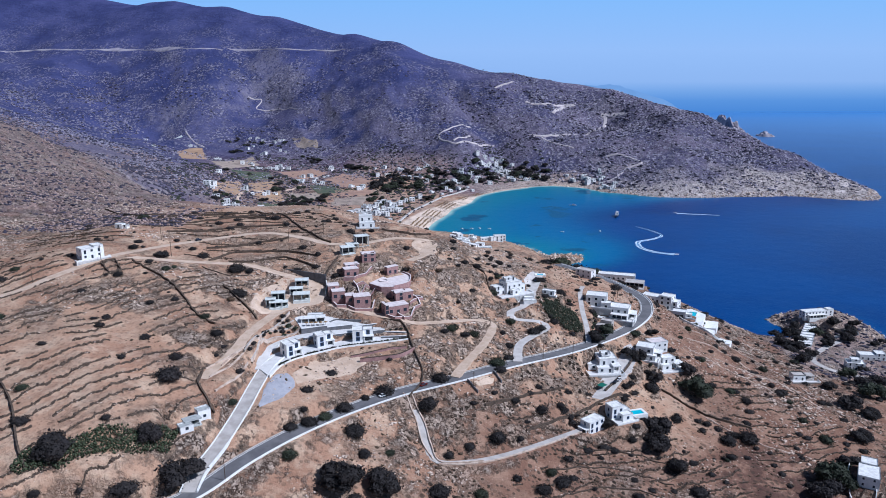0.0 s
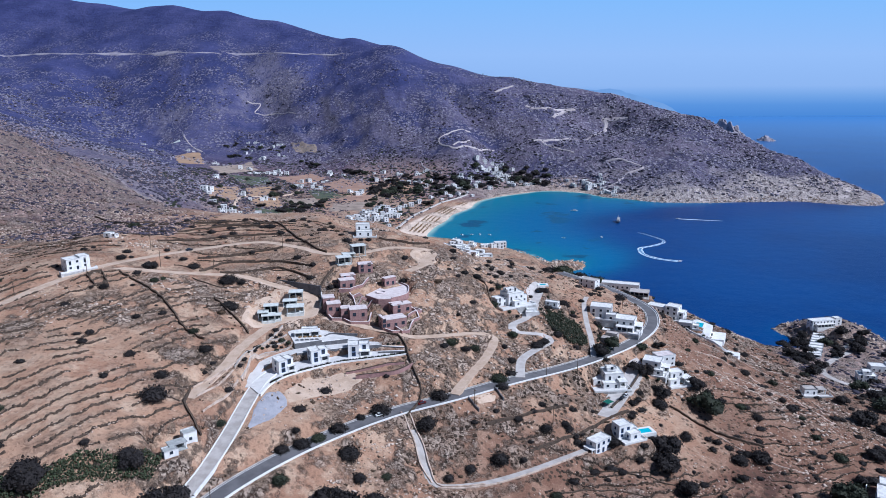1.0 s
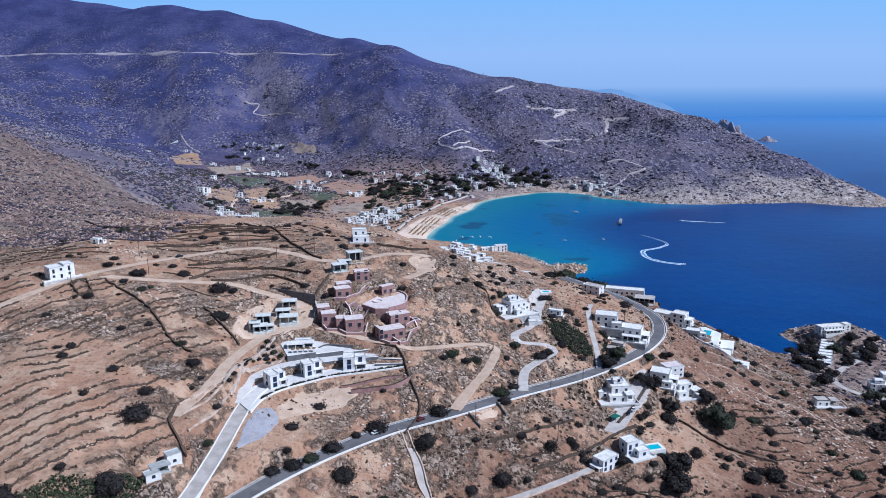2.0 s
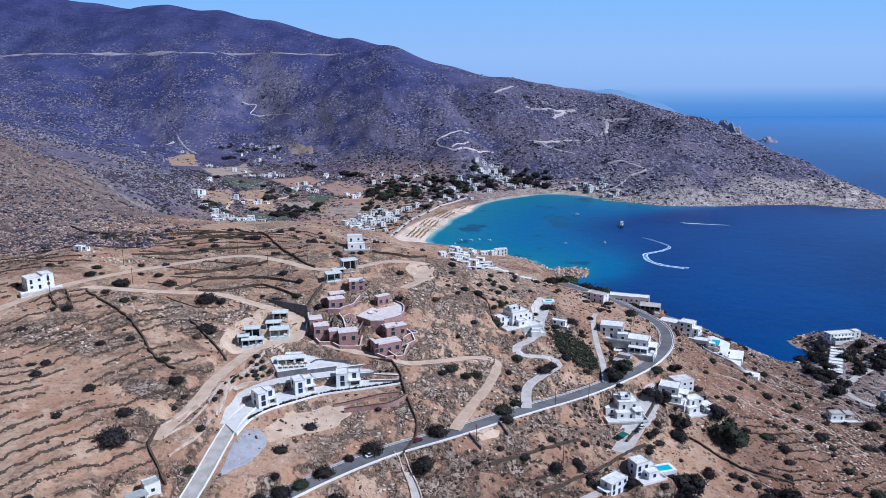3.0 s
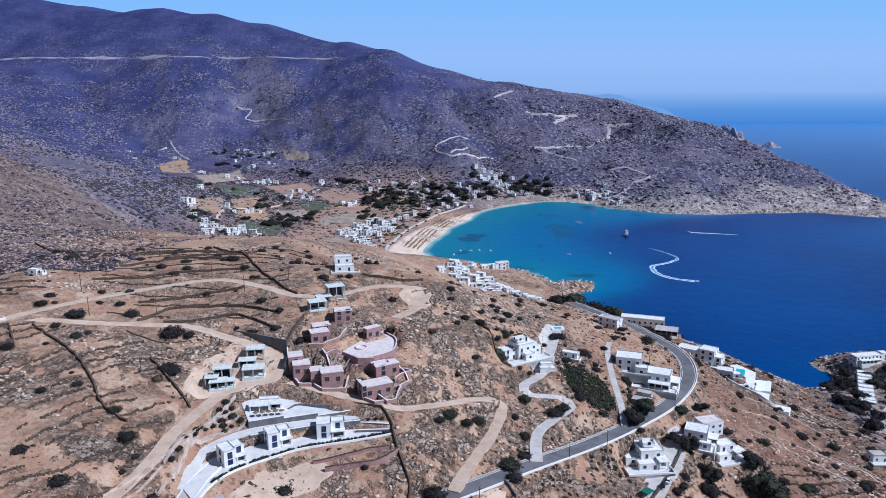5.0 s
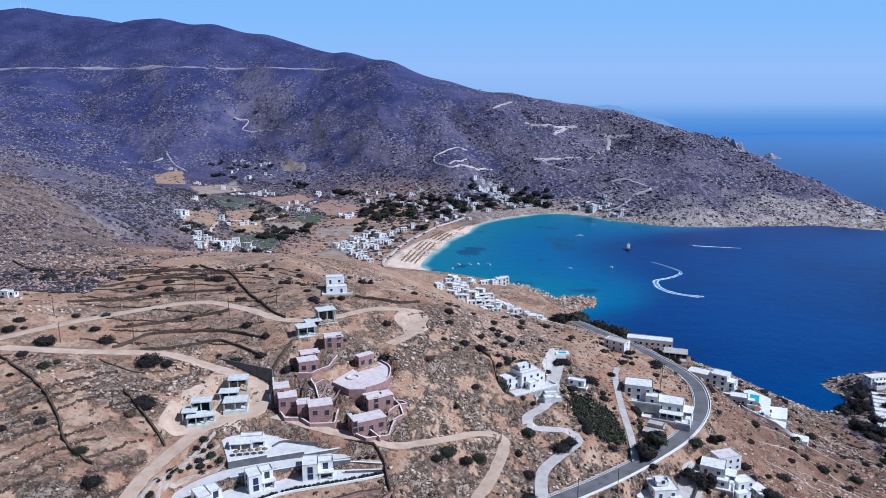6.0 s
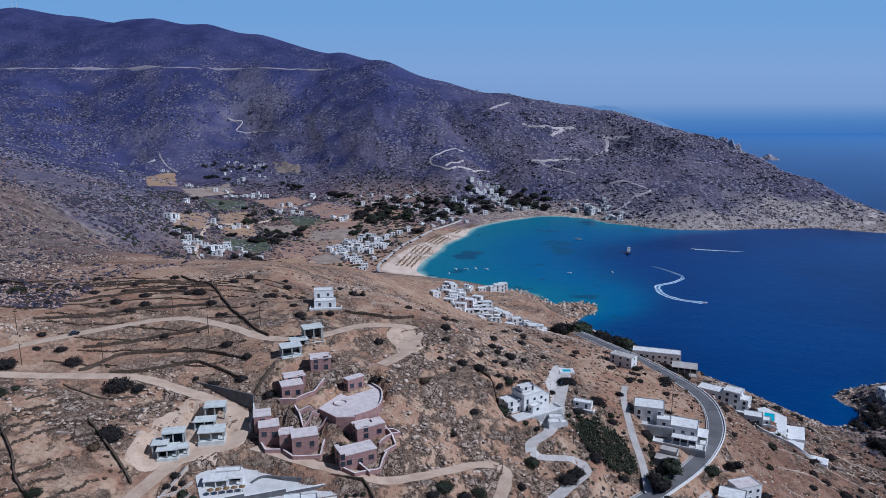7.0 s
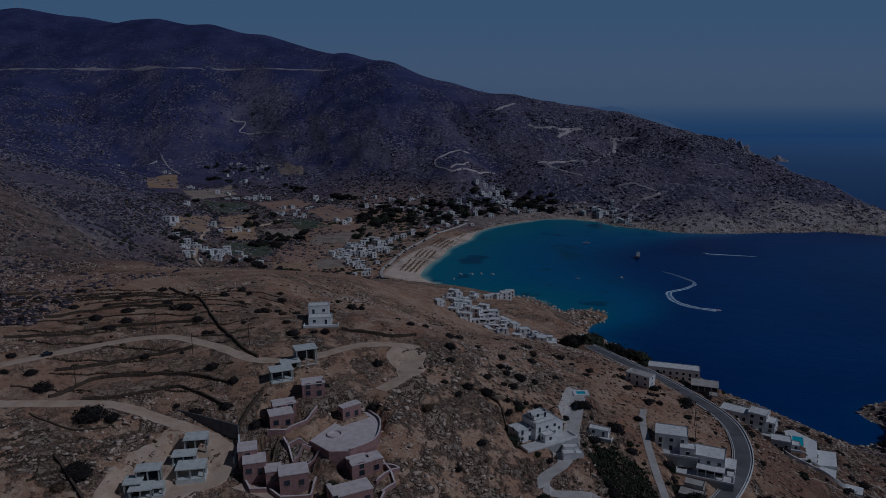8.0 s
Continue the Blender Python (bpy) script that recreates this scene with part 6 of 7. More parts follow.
def build_stones():
    rng = np.random.default_rng(11)
    rocks, tufts = shards(10, 60), solids(6, 1, 1.0, 80)
    n = 140000
    x, y = rng.uniform(-430, 290, n), rng.uniform(195, 640, n)
    cluster = 1.5 * fbm(x, y, 26, 5, 41) - 0.1
    for rx, ry in OUTCROPS:
        cluster = cluster + 0.75 * np.exp(-((x - rx) ** 2 + (y - ry) ** 2) / 13.0 ** 2)
    cluster = cluster - 0.34 * smooth(-90, -120, x) * smooth(400, 380, y) + 0.3 * smooth(-200, -240, x) + 0.25 * smooth(-90, -40, x) * smooth(340, 360, y) + 0.22 * smooth(150, 190, x) * smooth(400, 440, y) + 0.12 * smooth(-40, 0, x)
    keep = (cluster > rng.uniform(-0.05, 0.6, n)) & (clear_of_roads(x, y, 0.6) > 0)
    x, y, cluster = x[keep], y[keep], cluster[keep]
    z = mesh_z(x, y)
    keep = z > 1.5
    x, y, z = x[keep], y[keep], z[keep]
    size = 0.2 + (0.75 + 0.6 * smooth(0.3, 0.8, cluster[keep])) * rng.uniform(0, 1, len(x)) ** 4
    strewn("hillside_rocks", rocks, x, y, z, size, ROCK, "pale granite rocks strewn over the dry hillside", "rocks", 5, (0.4, 0.8))
    # stone facings of the old terraces: broken courses along each step
    for ax, ay, space, seed, kind, (u0, u1), (v0, v1) in TERRACES:
        along, across = np.meshgrid(np.arange(v0, v1, 0.36), np.arange(u0, u1, 0.3))
        x, y = ax * across - ay * along, ay * across + ax * along
        u, k = terrace_phase(x, y, ax, ay, space, seed), terrace_zone(x, y)[kind]
        f = u - np.floor(u)
        broken = fbm(x + 7.0 * np.floor(u), y, 17, 3, seed + 4)
        cross = (f[:-1] < 0.9) & (f[1:] >= 0.9) & (k[:-1] > 0.2) & (broken[:-1] > -0.12)
        cross[cross] = clear_of_roads(x[:-1][cross], y[:-1][cross], 0.5) > 0
        terrace_walls(x[:-1], y[:-1], u[:-1], cross, (ax, ay), kind)
        x, y = x[:-1][cross], y[:-1][cross]
        some = rng.uniform(0, 1, len(x)) < 0.55
        x, y = x[some], y[some]
        x, y = x + rng.normal(0, 0.16, len(x)), y + rng.normal(0, 0.16, len(x))
        ok = (clear_of_roads(x, y, 0.4) > 0)
        x, y = x[ok], y[ok]
        pale = rng.uniform(0, 1, len(x)) < 0.25
        strewn("terrace_stones", rocks, x[~pale], y[~pale], mesh_z(x[~pale], y[~pale]) + 0.2, rng.uniform(0.30, 0.62, int((~pale).sum())), STONEWALL, "dark stone facings of old field terraces", "rocks", 15 + kind, (0.8, 1.5))
        strewn("terrace_stones", rocks, x[pale] + 0.5, y[pale] + 0.3, mesh_z(x[pale], y[pale]), rng.uniform(0.25, 0.6, int(pale.sum())), ROCK, "pale tumbled stones of old field terraces", "rocks", 25 + kind, (0.5, 0.9))
    n = 42000
    x, y = rng.uniform(-430, 290, n), rng.uniform(195, 640, n)
    cluster = fbm(x, y, 30, 4, 71) - 0.2 * smooth(-80, -110, x) + 0.55 * smooth(-200, -240, x) + 0.25 * smooth(20, 60, x) + 0.15 * smooth(430, 470, y)
    keep = (cluster > rng.uniform(-0.1, 0.7, n)) & (clear_of_roads(x, y, 0.6) > 0)
    x, y = x[keep], y[keep]
    z = mesh_z(x, y)
    strewn("low_scrub", tufts, x, y, z, 0.25 + 0.7 * rng.uniform(0, 1, len(x)) ** 3, BROWNLEAF, "low brown thorny scrub dotted over the slopes", "scrub", 6, (0.5, 0.8))
    # farther off: the spur, the valley sides, the mountain and the headland
    n = 190000
    y = rng.uniform(0, 1, n) ** 0.8 * 1900 + 540
    x = rng.uniform(-0.75, 0.62, n) * y
    z = mesh_z(x, y)
    wildness = 1.3 * fbm(x + 0.6 * y, y, 130, 5, 91) - 0.55 * smooth(150, 300, z) + 0.05
    keep = (z > 12) & (wildness > rng.uniform(-0.25, 0.6, n)) & ((y > 1500) | ((x < -180) & (y > 1050)) | (x > 300))
    x, y, z = x[keep], y[keep], z[keep]
    half = int(len(x) * 0.72)
    s = (0.8 + 2.8 * rng.uniform(0, 1, len(x)) ** 3) * (0.55 + y / 2600) * (1 - 0.35 * smooth(150, 330, z))
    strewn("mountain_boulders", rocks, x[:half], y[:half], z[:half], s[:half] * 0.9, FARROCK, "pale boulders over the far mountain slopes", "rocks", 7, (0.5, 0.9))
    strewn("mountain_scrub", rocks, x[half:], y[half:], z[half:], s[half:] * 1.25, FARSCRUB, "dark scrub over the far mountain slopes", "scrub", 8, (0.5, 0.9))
    n = 90000
    x, y = rng.uniform(240, 960, n), rng.uniform(1380, 2050, n)
    y[n // 3:] = 440 + 1000 * rng.uniform(0, 1, n - n // 3) ** 1.6
    x[n // 3:] = -170 - (0.55 * y[n // 3:] - 60) * rng.uniform(0, 1, n - n // 3)
    z = mesh_z(x, y)
    keep = (z > 6) & (fbm(x, y, 60, 4, 93) > rng.uniform(-0.4, 0.35, n))
    x, y, z = x[keep], y[keep], z[keep]
    s = (0.5 + 2.2 * rng.uniform(0, 1, len(x)) ** 3) * np.where(x < 0, 0.30 + y / 1500, 1.7)
    near = x < 0
    bush = rng.uniform(0, 1, len(x)) < np.where(near, 0.42, 0.22)
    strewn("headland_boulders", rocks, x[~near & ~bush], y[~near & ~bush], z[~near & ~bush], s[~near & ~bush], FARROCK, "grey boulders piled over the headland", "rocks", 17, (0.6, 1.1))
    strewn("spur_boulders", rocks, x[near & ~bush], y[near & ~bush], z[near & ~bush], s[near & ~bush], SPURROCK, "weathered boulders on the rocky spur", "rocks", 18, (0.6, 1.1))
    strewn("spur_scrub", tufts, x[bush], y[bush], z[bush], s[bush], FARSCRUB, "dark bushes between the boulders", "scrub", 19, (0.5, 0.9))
    n = 1700
    x, y = rng.uniform(252, 410, n), rng.uniform(440, 640, n)
    z = mesh_z(x, y)
    keep = (z > 2.5) & (fbm(x, y, 24, 3, 95) > rng.uniform(-0.4, 0.25, n)) & (clear_of_roads(x, y, 0.8) > 0)
    strewn("cape_scrub", tufts, x[keep], y[keep], z[keep], 0.6 + 1.6 * rng.uniform(0, 1, int(keep.sum())) ** 2, FARSCRUB, "dark scrub over the rocky cape", "scrub", 20, (0.5, 0.9))
    # cliffs of sea-worn rock at the waterline
    n = 30000
    x, y = rng.uniform(60, 880, n), rng.uniform(560, 1460, n)
    z = mesh_z(x, y)
    keep = (z > -1.5) & (z < 7) & ((x > 340) | (y < 1000))
    x, y, z = x[keep], y[keep], z[keep]
    strewn("shore_rocks", rocks, x, y, z, 0.8 + 2.4 * rng.uniform(0, 1, len(x)) ** 2, ROCK, "pale sea-worn rocks along the waterline", "rocks", 9, (0.6, 1.2))
    # prickly pear thicket by the cottage
    pads = []
    for i in range(4):
        bm = bmesh.new()
        bmesh.ops.create_cone(bm, cap_ends=True, segments=7, radius1=0.5, radius2=0.42, depth=0.12, matrix=pose(0, 0, 0.5, 70 + i * 12, i * 30, i * 47))
        bmesh.ops.triangulate(bm, faces=bm.faces)
        bm.verts.index_update()
        pads.append((np.array([v.co[:] for v in bm.verts]), np.array([[v.index for v in f.verts] for f in bm.faces])))
        bm.free()
    n = 9000
    x, y = rng.uniform(-142, -98, n), rng.uniform(203, 246, n)
    edge = 5 * fbm(x, y, 8, 3, 55)
    keep = (np.abs((y - 204) - 0.72 * (x + 140) - 2) < 6 + edge) & (x < -100)
    x, y = x[keep], y[keep]
    z = mesh_z(x, y) + rng.uniform(0, 1.6, len(x))
    strewn("prickly_pear", pads, x, y, z, rng.uniform(0.5, 1.0, len(x)), CACTUS, "green prickly pear thicket on the slope", "cactus", 12, (0.9, 1.1))
    n = 8000
    x, y = rng.uniform(52, 90, n), rng.uniform(376, 418, n)
    keep = (np.hypot(((x - 69) * 0.77 - (y - 398) * 0.64) / 22, ((x - 69) * 0.64 + (y - 398) * 0.77) / 10) < 0.85 + 0.9 * fbm(x, y, 12, 3, 57)) & (clear_of_roads(x, y, 1.2) > 0)
    x, y = x[keep], y[keep]
    strewn("prickly_pear", pads, x, y, mesh_z(x, y) + rng.uniform(0, 1.2, len(x)), rng.uniform(0.5, 1.0, len(x)), GREENLEAF, "dark prickly pear thicket below a white house", "cactus", 13, (0.9, 1.1))


hedge_patterns()
build_villa_grounds()
patch("gravel_spread", [(-77, 264), (-77.5, 285), (-71, 296), (-66, 288), (-69, 274)], GRAVEL, "blue-grey gravel spread beside the villa road")
patch("bare_earth", [(-66, 288), (-70, 298), (-60, 312), (-42, 319), (-36, 314), (-44, 304), (-58, 296)], DIRT, "bare levelled earth below the villas")
patch("bare_earth", [(-100, 346), (-99, 368), (-88, 381), (-72, 380), (-64, 366), (-68, 356), (-86, 345)], DIRT, "bare earth of the building site")
# stands for pale rock ground, drawn as a dirt-coloured spread
patch("pale_rock_patch", [(-101, 343), (-102, 358), (-96, 362), (-90, 350), (-93, 342)], DIRT, "pale rocky ground beside the unfinished houses", 0.2)
patch("bare_earth", [(-14, 412), (-4, 418), (-5, 432), (-12, 440), (-20, 432), (-15, 420)], DIRT, "bare earth inside the bend of the track")
patch("paved_yard", [(46, 394), (57, 406), (60, 430), (67, 448), (70, 458), (62, 460), (53, 436), (53, 420), (46, 404)], PALELANE, "white paved yard beside the large house", 0.08)
patch("paved_yard", [(84, 344), (99, 347), (107, 360), (113, 376), (107, 381), (98, 366), (88, 354)], PALELANE, "pale paved yard of the guest house", 0.08)
patch("parking_bay", [(14, 311), (24, 316.5), (25, 313), (17, 308)], DIRT, "bare earth parking bay below the road", 0.1)
build_pink_estate()
build_walls()
CROWNS = build_plants()
build_stones()


# ---- the village, the valley and the beach ----
def house_patterns():
    """Five small cubic houses, which the village and the valley repeat."""
    kinds = [[(0, 0, 8, 6, 0, 3.4, "box")], [(0, 0, 9, 7, 0, 6.2, "box")], [(0, 0, 6, 6, 0, 3.2, "box"), (5, 1, 6, 6, 0, 6.0, "box")],
             [(0, 0, 13, 7, 0, 3.6, "box"), (3, 2, 5, 5, 3.6, 2.6, "box")], [(0, 0, 7, 5, 0, 3.0, "box"), (7, 0.5, 5, 4, 0, 2.8, "bay")]]
    return [house("house", (0, -3000 - 40 * i), (10, -3000 - 40 * i), -60, k, LIME, ROOFWHITE, "small white cubic house", plot=False, simple=True, wide=1.25) for i, k in enumerate(kinds)]


VILLAGE = [(25, 776), (40, 795), (55, 814), (71, 834), (16, 794), (8, 776), (30, 735), (40, 726), (50, 719), (60, 711), (70, 690), (80, 702), (84, 680), (92, 668), (117, 721), (100, 652), (108, 648), (28, 756),
           (15, 748), (48, 759), (57, 742), (49, 805), (64, 720), (122, 720), (12, 712), (20, 700), (30, 695), (40, 688), (48, 680), (58, 672), (66, 660), (76, 655), (84, 640), (36, 742), (66, 812), (20, 765), (4, 735)]
VALLEY_HOUSES = [(-340, 1069), (-312, 1067), (-299, 1065), (-320, 1090), (-308, 1040), (-280, 1098), (-140, 1169), (-119, 1110), (-100, 1158), (-102, 1261), (-83, 1262), (-124, 1222), (-110, 1080), (-125, 1095), (-128, 1140), (-112, 1180),
                 (-98, 1200), (-88, 1230), (-291, 1442), (-272, 1454), (-255, 1450), (-174, 1403), (-416, 1581), (-402, 1599), (-386, 1632), (-430, 1560), (-449, 1389), (-406, 1177), (-270, 1649), (-145, 1643), (-98, 1619), (-56, 1529), (-41, 1502), (-438, 1871), (-521, 1904), (-466, 1786), (-362, 1239), (-322, 1234), (-95, 1050), (-105, 1035), (-88, 1120), (-330, 1055), (-296, 1050), (-318, 1078), (-290, 1080), (-118, 1130), (-132, 1155), (-106, 1205), (-115, 1245), (-92, 1180), (-82, 1200), (-130, 1110), (-240, 1065), (-395, 1615), (-372, 1600), (-300, 1460), (-262, 1440), (-452, 1389), (-403, 1181), (-348, 1098), (-336, 1089), (-312, 1086), (-297, 1074), (-314, 1519), (-301, 1543), (-277, 1508), (-266, 1544),
                 (-270, 1636), (-259, 1644), (-176, 1410), (-164, 1426), (-419, 1569), (-409, 1596), (-448, 1969), (-463, 1968), (-568, 2045), (-149, 1179), (-141, 1198), (-104, 1153), (-96, 1185), (-141, 1130), (-151, 1147),
                 (-722, 1732), (-838, 2022), (-454, 1625), (-545, 1660), (-693, 1902), (-521, 2015), (-158, 1637), (-107, 1629), (-322, 1239), (-120, 1259), (-103, 1236), (-82, 1263)]
SHORE_HOUSES = [(96, 1636), (117, 1634), (134, 1601), (144, 1636), (105, 1561), (162, 1542), (183, 1555), (55, 1453), (70, 1515), (13, 1418), (36, 1430), (33, 1570), (100, 1500), (313, 1526), (328, 1510), (334, 1454), (344, 1447), (340, 1523), (352, 1440), (200, 1560), (125, 1620), (110, 1650), (150, 1615), (128, 1650), (-20, 1380), (-50, 1330), (-60, 1290),
                (0, 1480), (-60, 1600), (-130, 1580), (-30, 1540), (20, 1500), (85, 1545), (60, 1560), (145, 1570), (86, 1633), (102, 1637), (123, 1690), (143, 1672), (138, 1708), (158, 1616), (181, 1592),
                (211, 1576), (117, 1701), (99, 1681), (57, 1547), (30, 1489), (75, 1527), (6, 1471), (287, 1533), (312, 1538), (325, 1507), (338, 1482), (311, 1505), (363, 1460)]


def build_village():
    rnd = random.Random(9)
    patterns = house_patterns()
    for spots, label, group, big, more in ((VILLAGE, "white cubic house in the cliff-top village", "village houses", 0.85, 0.7), (VALLEY_HOUSES, "white flat-roofed house in the valley", "valley houses", 0.95, 0.5), (SHORE_HOUSES, "white flat-roofed house behind the beach", "beach houses", 1.0, 0.7)):
        spread = 10 if spots is VILLAGE else 24
        for x, y in spots + [(x + rnd.uniform(-spread, spread), y + rnd.uniform(-spread, spread)) for x, y in spots if rnd.random() < more]:
            if mesh_z(x, y) < 1.5:
                continue
            turn = rnd.choice((-20, 5, 15, 70, -70)) + rnd.uniform(-8, 8)
            s = big * rnd.uniform(0.9, 1.35)
            o = copy_thing(rnd.choice(patterns), pose(x - 4, y - 3, float(mesh_z(x, y)) + 0.4, 0, 0, turn))
            o.scale = (s, s, s)
            tagged(o, label, "house", group)
    for o in patterns:
        for c in list(o.children_recursive):
            bpy.data.objects.remove(c)
        bpy.data.objects.remove(o)


FIELDS = [((-384, 1571), (-313, 1662), (-264, 1612), (-307, 1464), 0), ((-268, 1522), (-236, 1614), (-156, 1526), (-199, 1410), 0), ((-379, 1328), (-351, 1420), (-313, 1329), (-348, 1239), 3),
          ((-298, 1289), (-250, 1342), (-213, 1302), (-264, 1224), 1), ((-212, 1296), (-139, 1353), (-144, 1244), (-205, 1214), 1), ((-238, 1148), (-187, 1207), (-169, 1129), (-216, 1093), 0),
          ((-319, 1151), (-259, 1197), (-233, 1118), (-292, 1076), 2), ((-283, 1429), (-238, 1437), (-179, 1369), (-246, 1324), 2), ((-701, 1798), (-659, 1907), (-544, 1606), (-571, 1507), 3)]
FIELDS_B = [((-851, 2044), (-758, 2038), (-741, 1990), (-833, 2018), 4),
            ((-434, 1979), (-345, 1910), (-323, 1848), (-404, 1904), 1), ((-435, 1267), (-392, 1340), (-346, 1179), (-379, 1118), 3), ((-536, 1583), (-488, 1788), (-433, 1640), (-473, 1468), 1),
            ((-341, 1225), (-310, 1308), (-279, 1212), (-317, 1158), 3), ((-226, 1381), (-146, 1416), (-140, 1359), (-205, 1316), 0), ((-467, 1482), (-385, 1549), (-356, 1441), (-386, 1361), 2),
            ((-180, 1120), (-135, 1150), (-125, 1090), (-165, 1060), 1), ((-235, 1085), (-190, 1098), (-170, 1050), (-215, 1030), 3)]


def build_fields():
    looks = ((PLOUGHED, "ploughed ochre field in the valley"), (STUBBLE, "pale stubble field in the valley"), (CROP, "green planted plot in the valley"), (OCHRE, "dry ochre field in the valley"), (SLAB, "pale concrete dam wall in the valley"))
    for *corners, k in FIELDS + FIELDS_B:
        a, b, c, d = (np.array(q, float) for q in corners)
        bm = bmesh.new()
        n = 14
        wild = 9.0 if k == 1 else 4.0
        rows = []
        for i in range(n + 1):
            u = i / n
            row = []
            for j in range(n + 1):
                v = j / n
                q = (a * (1 - u) + b * u) * (1 - v) + (d * (1 - u) + c * u) * v
                q = q + wild * np.array((noise.noise((q[0] * 0.05, q[1] * 0.05, 0)), noise.noise((q[0] * 0.05, q[1] * 0.05, 9))))
                low = -1.2 if i in (0, n) or j in (0, n) else 0.7
                row.append(bm.verts.new((q[0], q[1], float(mesh_z(q[0], q[1])) + low)))
            rows.append(row)
        for i in range(n):
            for j in range(n):
                bm.faces.new((rows[i][j], rows[i + 1][j], rows[i + 1][j + 1], rows[i][j + 1]))
        bmesh.ops.recalc_face_normals(bm, faces=bm.faces)
        if sum(f.normal.z for f in bm.faces) < 0:
            bmesh.ops.reverse_faces(bm, faces=bm.faces)
        tagged(part("field", bm, looks[k][0], None), looks[k][1], "field", kind="structure")


HEDGE_TREES = [(-621, 2013), (-609, 2048), (-548, 1925), (-544, 1989), (-506, 1934), (-476, 1906), (-456, 1910), (-444, 1951), (-335, 1745), (-318, 1723), (-238, 1676), (-223, 1656), (-208, 1661), (-193, 1642), (-164, 1580), (-148, 1542),
               (-134, 1516), (-146, 1465), (-133, 1568), (-117, 1591), (-102, 1555), (-88, 1523), (-96, 1461), (-110, 1429), (-124, 1409), (-310, 1430), (-322, 1327), (-311, 1305), (-274, 1250), (-264, 1224), (-232, 1299),
               (-218, 1264), (-248, 1218), (-243, 1238), (-132, 1283), (-125, 1311), (-143, 1337), (-140, 1273), (-285, 1363), (-399, 1439), (-364, 1429), (-452, 1452), (-310, 1054), (-312, 1170), (-367, 1141), (-404, 1276)]
GROVES = [(-307, 1414), (-265, 1248), (-243, 1233), (-220, 1288), (-324, 1366), (-314, 1294), (-147, 1433), (-137, 1460), (-117, 1486), (-98, 1465), (-79, 1443), (-61, 1443), (-113, 1548), (-82, 1596), (-227, 1659), (-210, 1647), (-196, 1653), (-323, 1713),
          (-137, 1298), (-123, 1300), (-119, 1240), (-554, 1843), (-531, 1841), (-501, 1812), (-356, 1095), (-332, 1120), (-277, 1163), (-265, 1172), (-252, 1172), (-359, 1766), (-52, 1553), (-39, 1420), (-113, 1391), (-94, 1545), (-250, 1060), (-240, 1045), (-225, 1040), (-190, 1020), (-175, 1010), (-160, 1005), (-148, 1000), (-262, 1050), (-215, 1028)]
BEACH_GROVE = [(33, 1537), (52, 1531), (73, 1565), (83, 1519), (117, 1542), (175, 1600), (201, 1601), (217, 1570), (203, 1563), (235, 1557), (-26, 1305), (-24, 1519), (13, 1472), (-59, 1444), (-82, 1527), (-102, 1543), (-91, 1475), (-140, 1469), (-146, 1468), (-198, 1647), (160, 1580), (190, 1585), (225, 1590), (95, 1580), (45, 1500), (-5, 1440), (-45, 1480), (-70, 1460), (-105, 1440), (-125, 1420),
               (79, 1621), (98, 1610), (130, 1683), (158, 1690), (179, 1633), (201, 1653), (217, 1619), (236, 1620), (163, 1606), (109, 1577), (70, 1565), (44, 1532), (19, 1564), (-5, 1508), (201, 1593), (246, 1597), (55, 1491)]


def build_groves():
    rnd = random.Random(21)
    for spots, r0, r1 in ((GROVES, 5.0, 9.5), (HEDGE_TREES, 4.5, 8.5), (BEACH_GROVE, 7.0, 12.0)):
        for x, y in spots:
            for k in range(rnd.choice((1, 2, 2, 3))):
                make_tree(CROWNS[rnd.random() < 0.35][rnd.randrange(2)], x + rnd.uniform(-9, 9), y + rnd.uniform(-9, 9), rnd.uniform(r0, r1) * (0.75 if k else 1.0), rnd,
                          "dark green tree in the valley behind the beach", "valley trees", 0.8)
    for _ in range(34):
        make_tree(CROWNS[rnd.random() < 0.35][rnd.randrange(2)], rnd.uniform(-150, 40), rnd.uniform(1420, 1580), rnd.uniform(5, 9), rnd, "dark green tree in the valley behind the beach", "valley trees", 0.8)
    n = 17000
    rng = np.random.default_rng(31)
    x, y = rng.uniform(-560, 240, n), rng.uniform(960, 1780, n)
    z = mesh_z(x, y)
    shore, _ = near_line(x, y, np.array([(*p, 0) for p in [(-25, 1040), (-10, 1139), (15, 1231), (61, 1351), (112, 1435), (177, 1487), (248, 1512)]], float))
    ok = (z > 2.5) & (shore > 52) & (fbm(x, y, 70, 3, 61) > rng.uniform(-0.35, 0.4, n))
    for *corners, _ in FIELDS + FIELDS_B:
        ok &= outside(x, y, list(corners)) > 1
    x, y, z = x[ok], y[ok], z[ok]
    green = (rng.uniform(0, 1, len(x)) < 0.45) & (z < 70)
    size = rng.uniform(0.8, 3.2, len(x))
    strewn("valley_scrub", solids(4, 1, 0.6, 120), x[~green], y[~green], z[~green], size[~green], FARSCRUB, "dark bushes and hedges dotted through the valley", "bushes", 32, (0.5, 0.9))
    strewn("valley_hedges", clumps(3), x[green], y[green], z[green], size[green] * 1.2, GREENLEAF, "green bushes and hedges dotted through the valley", "bushes", 33, (0.6, 1.0))


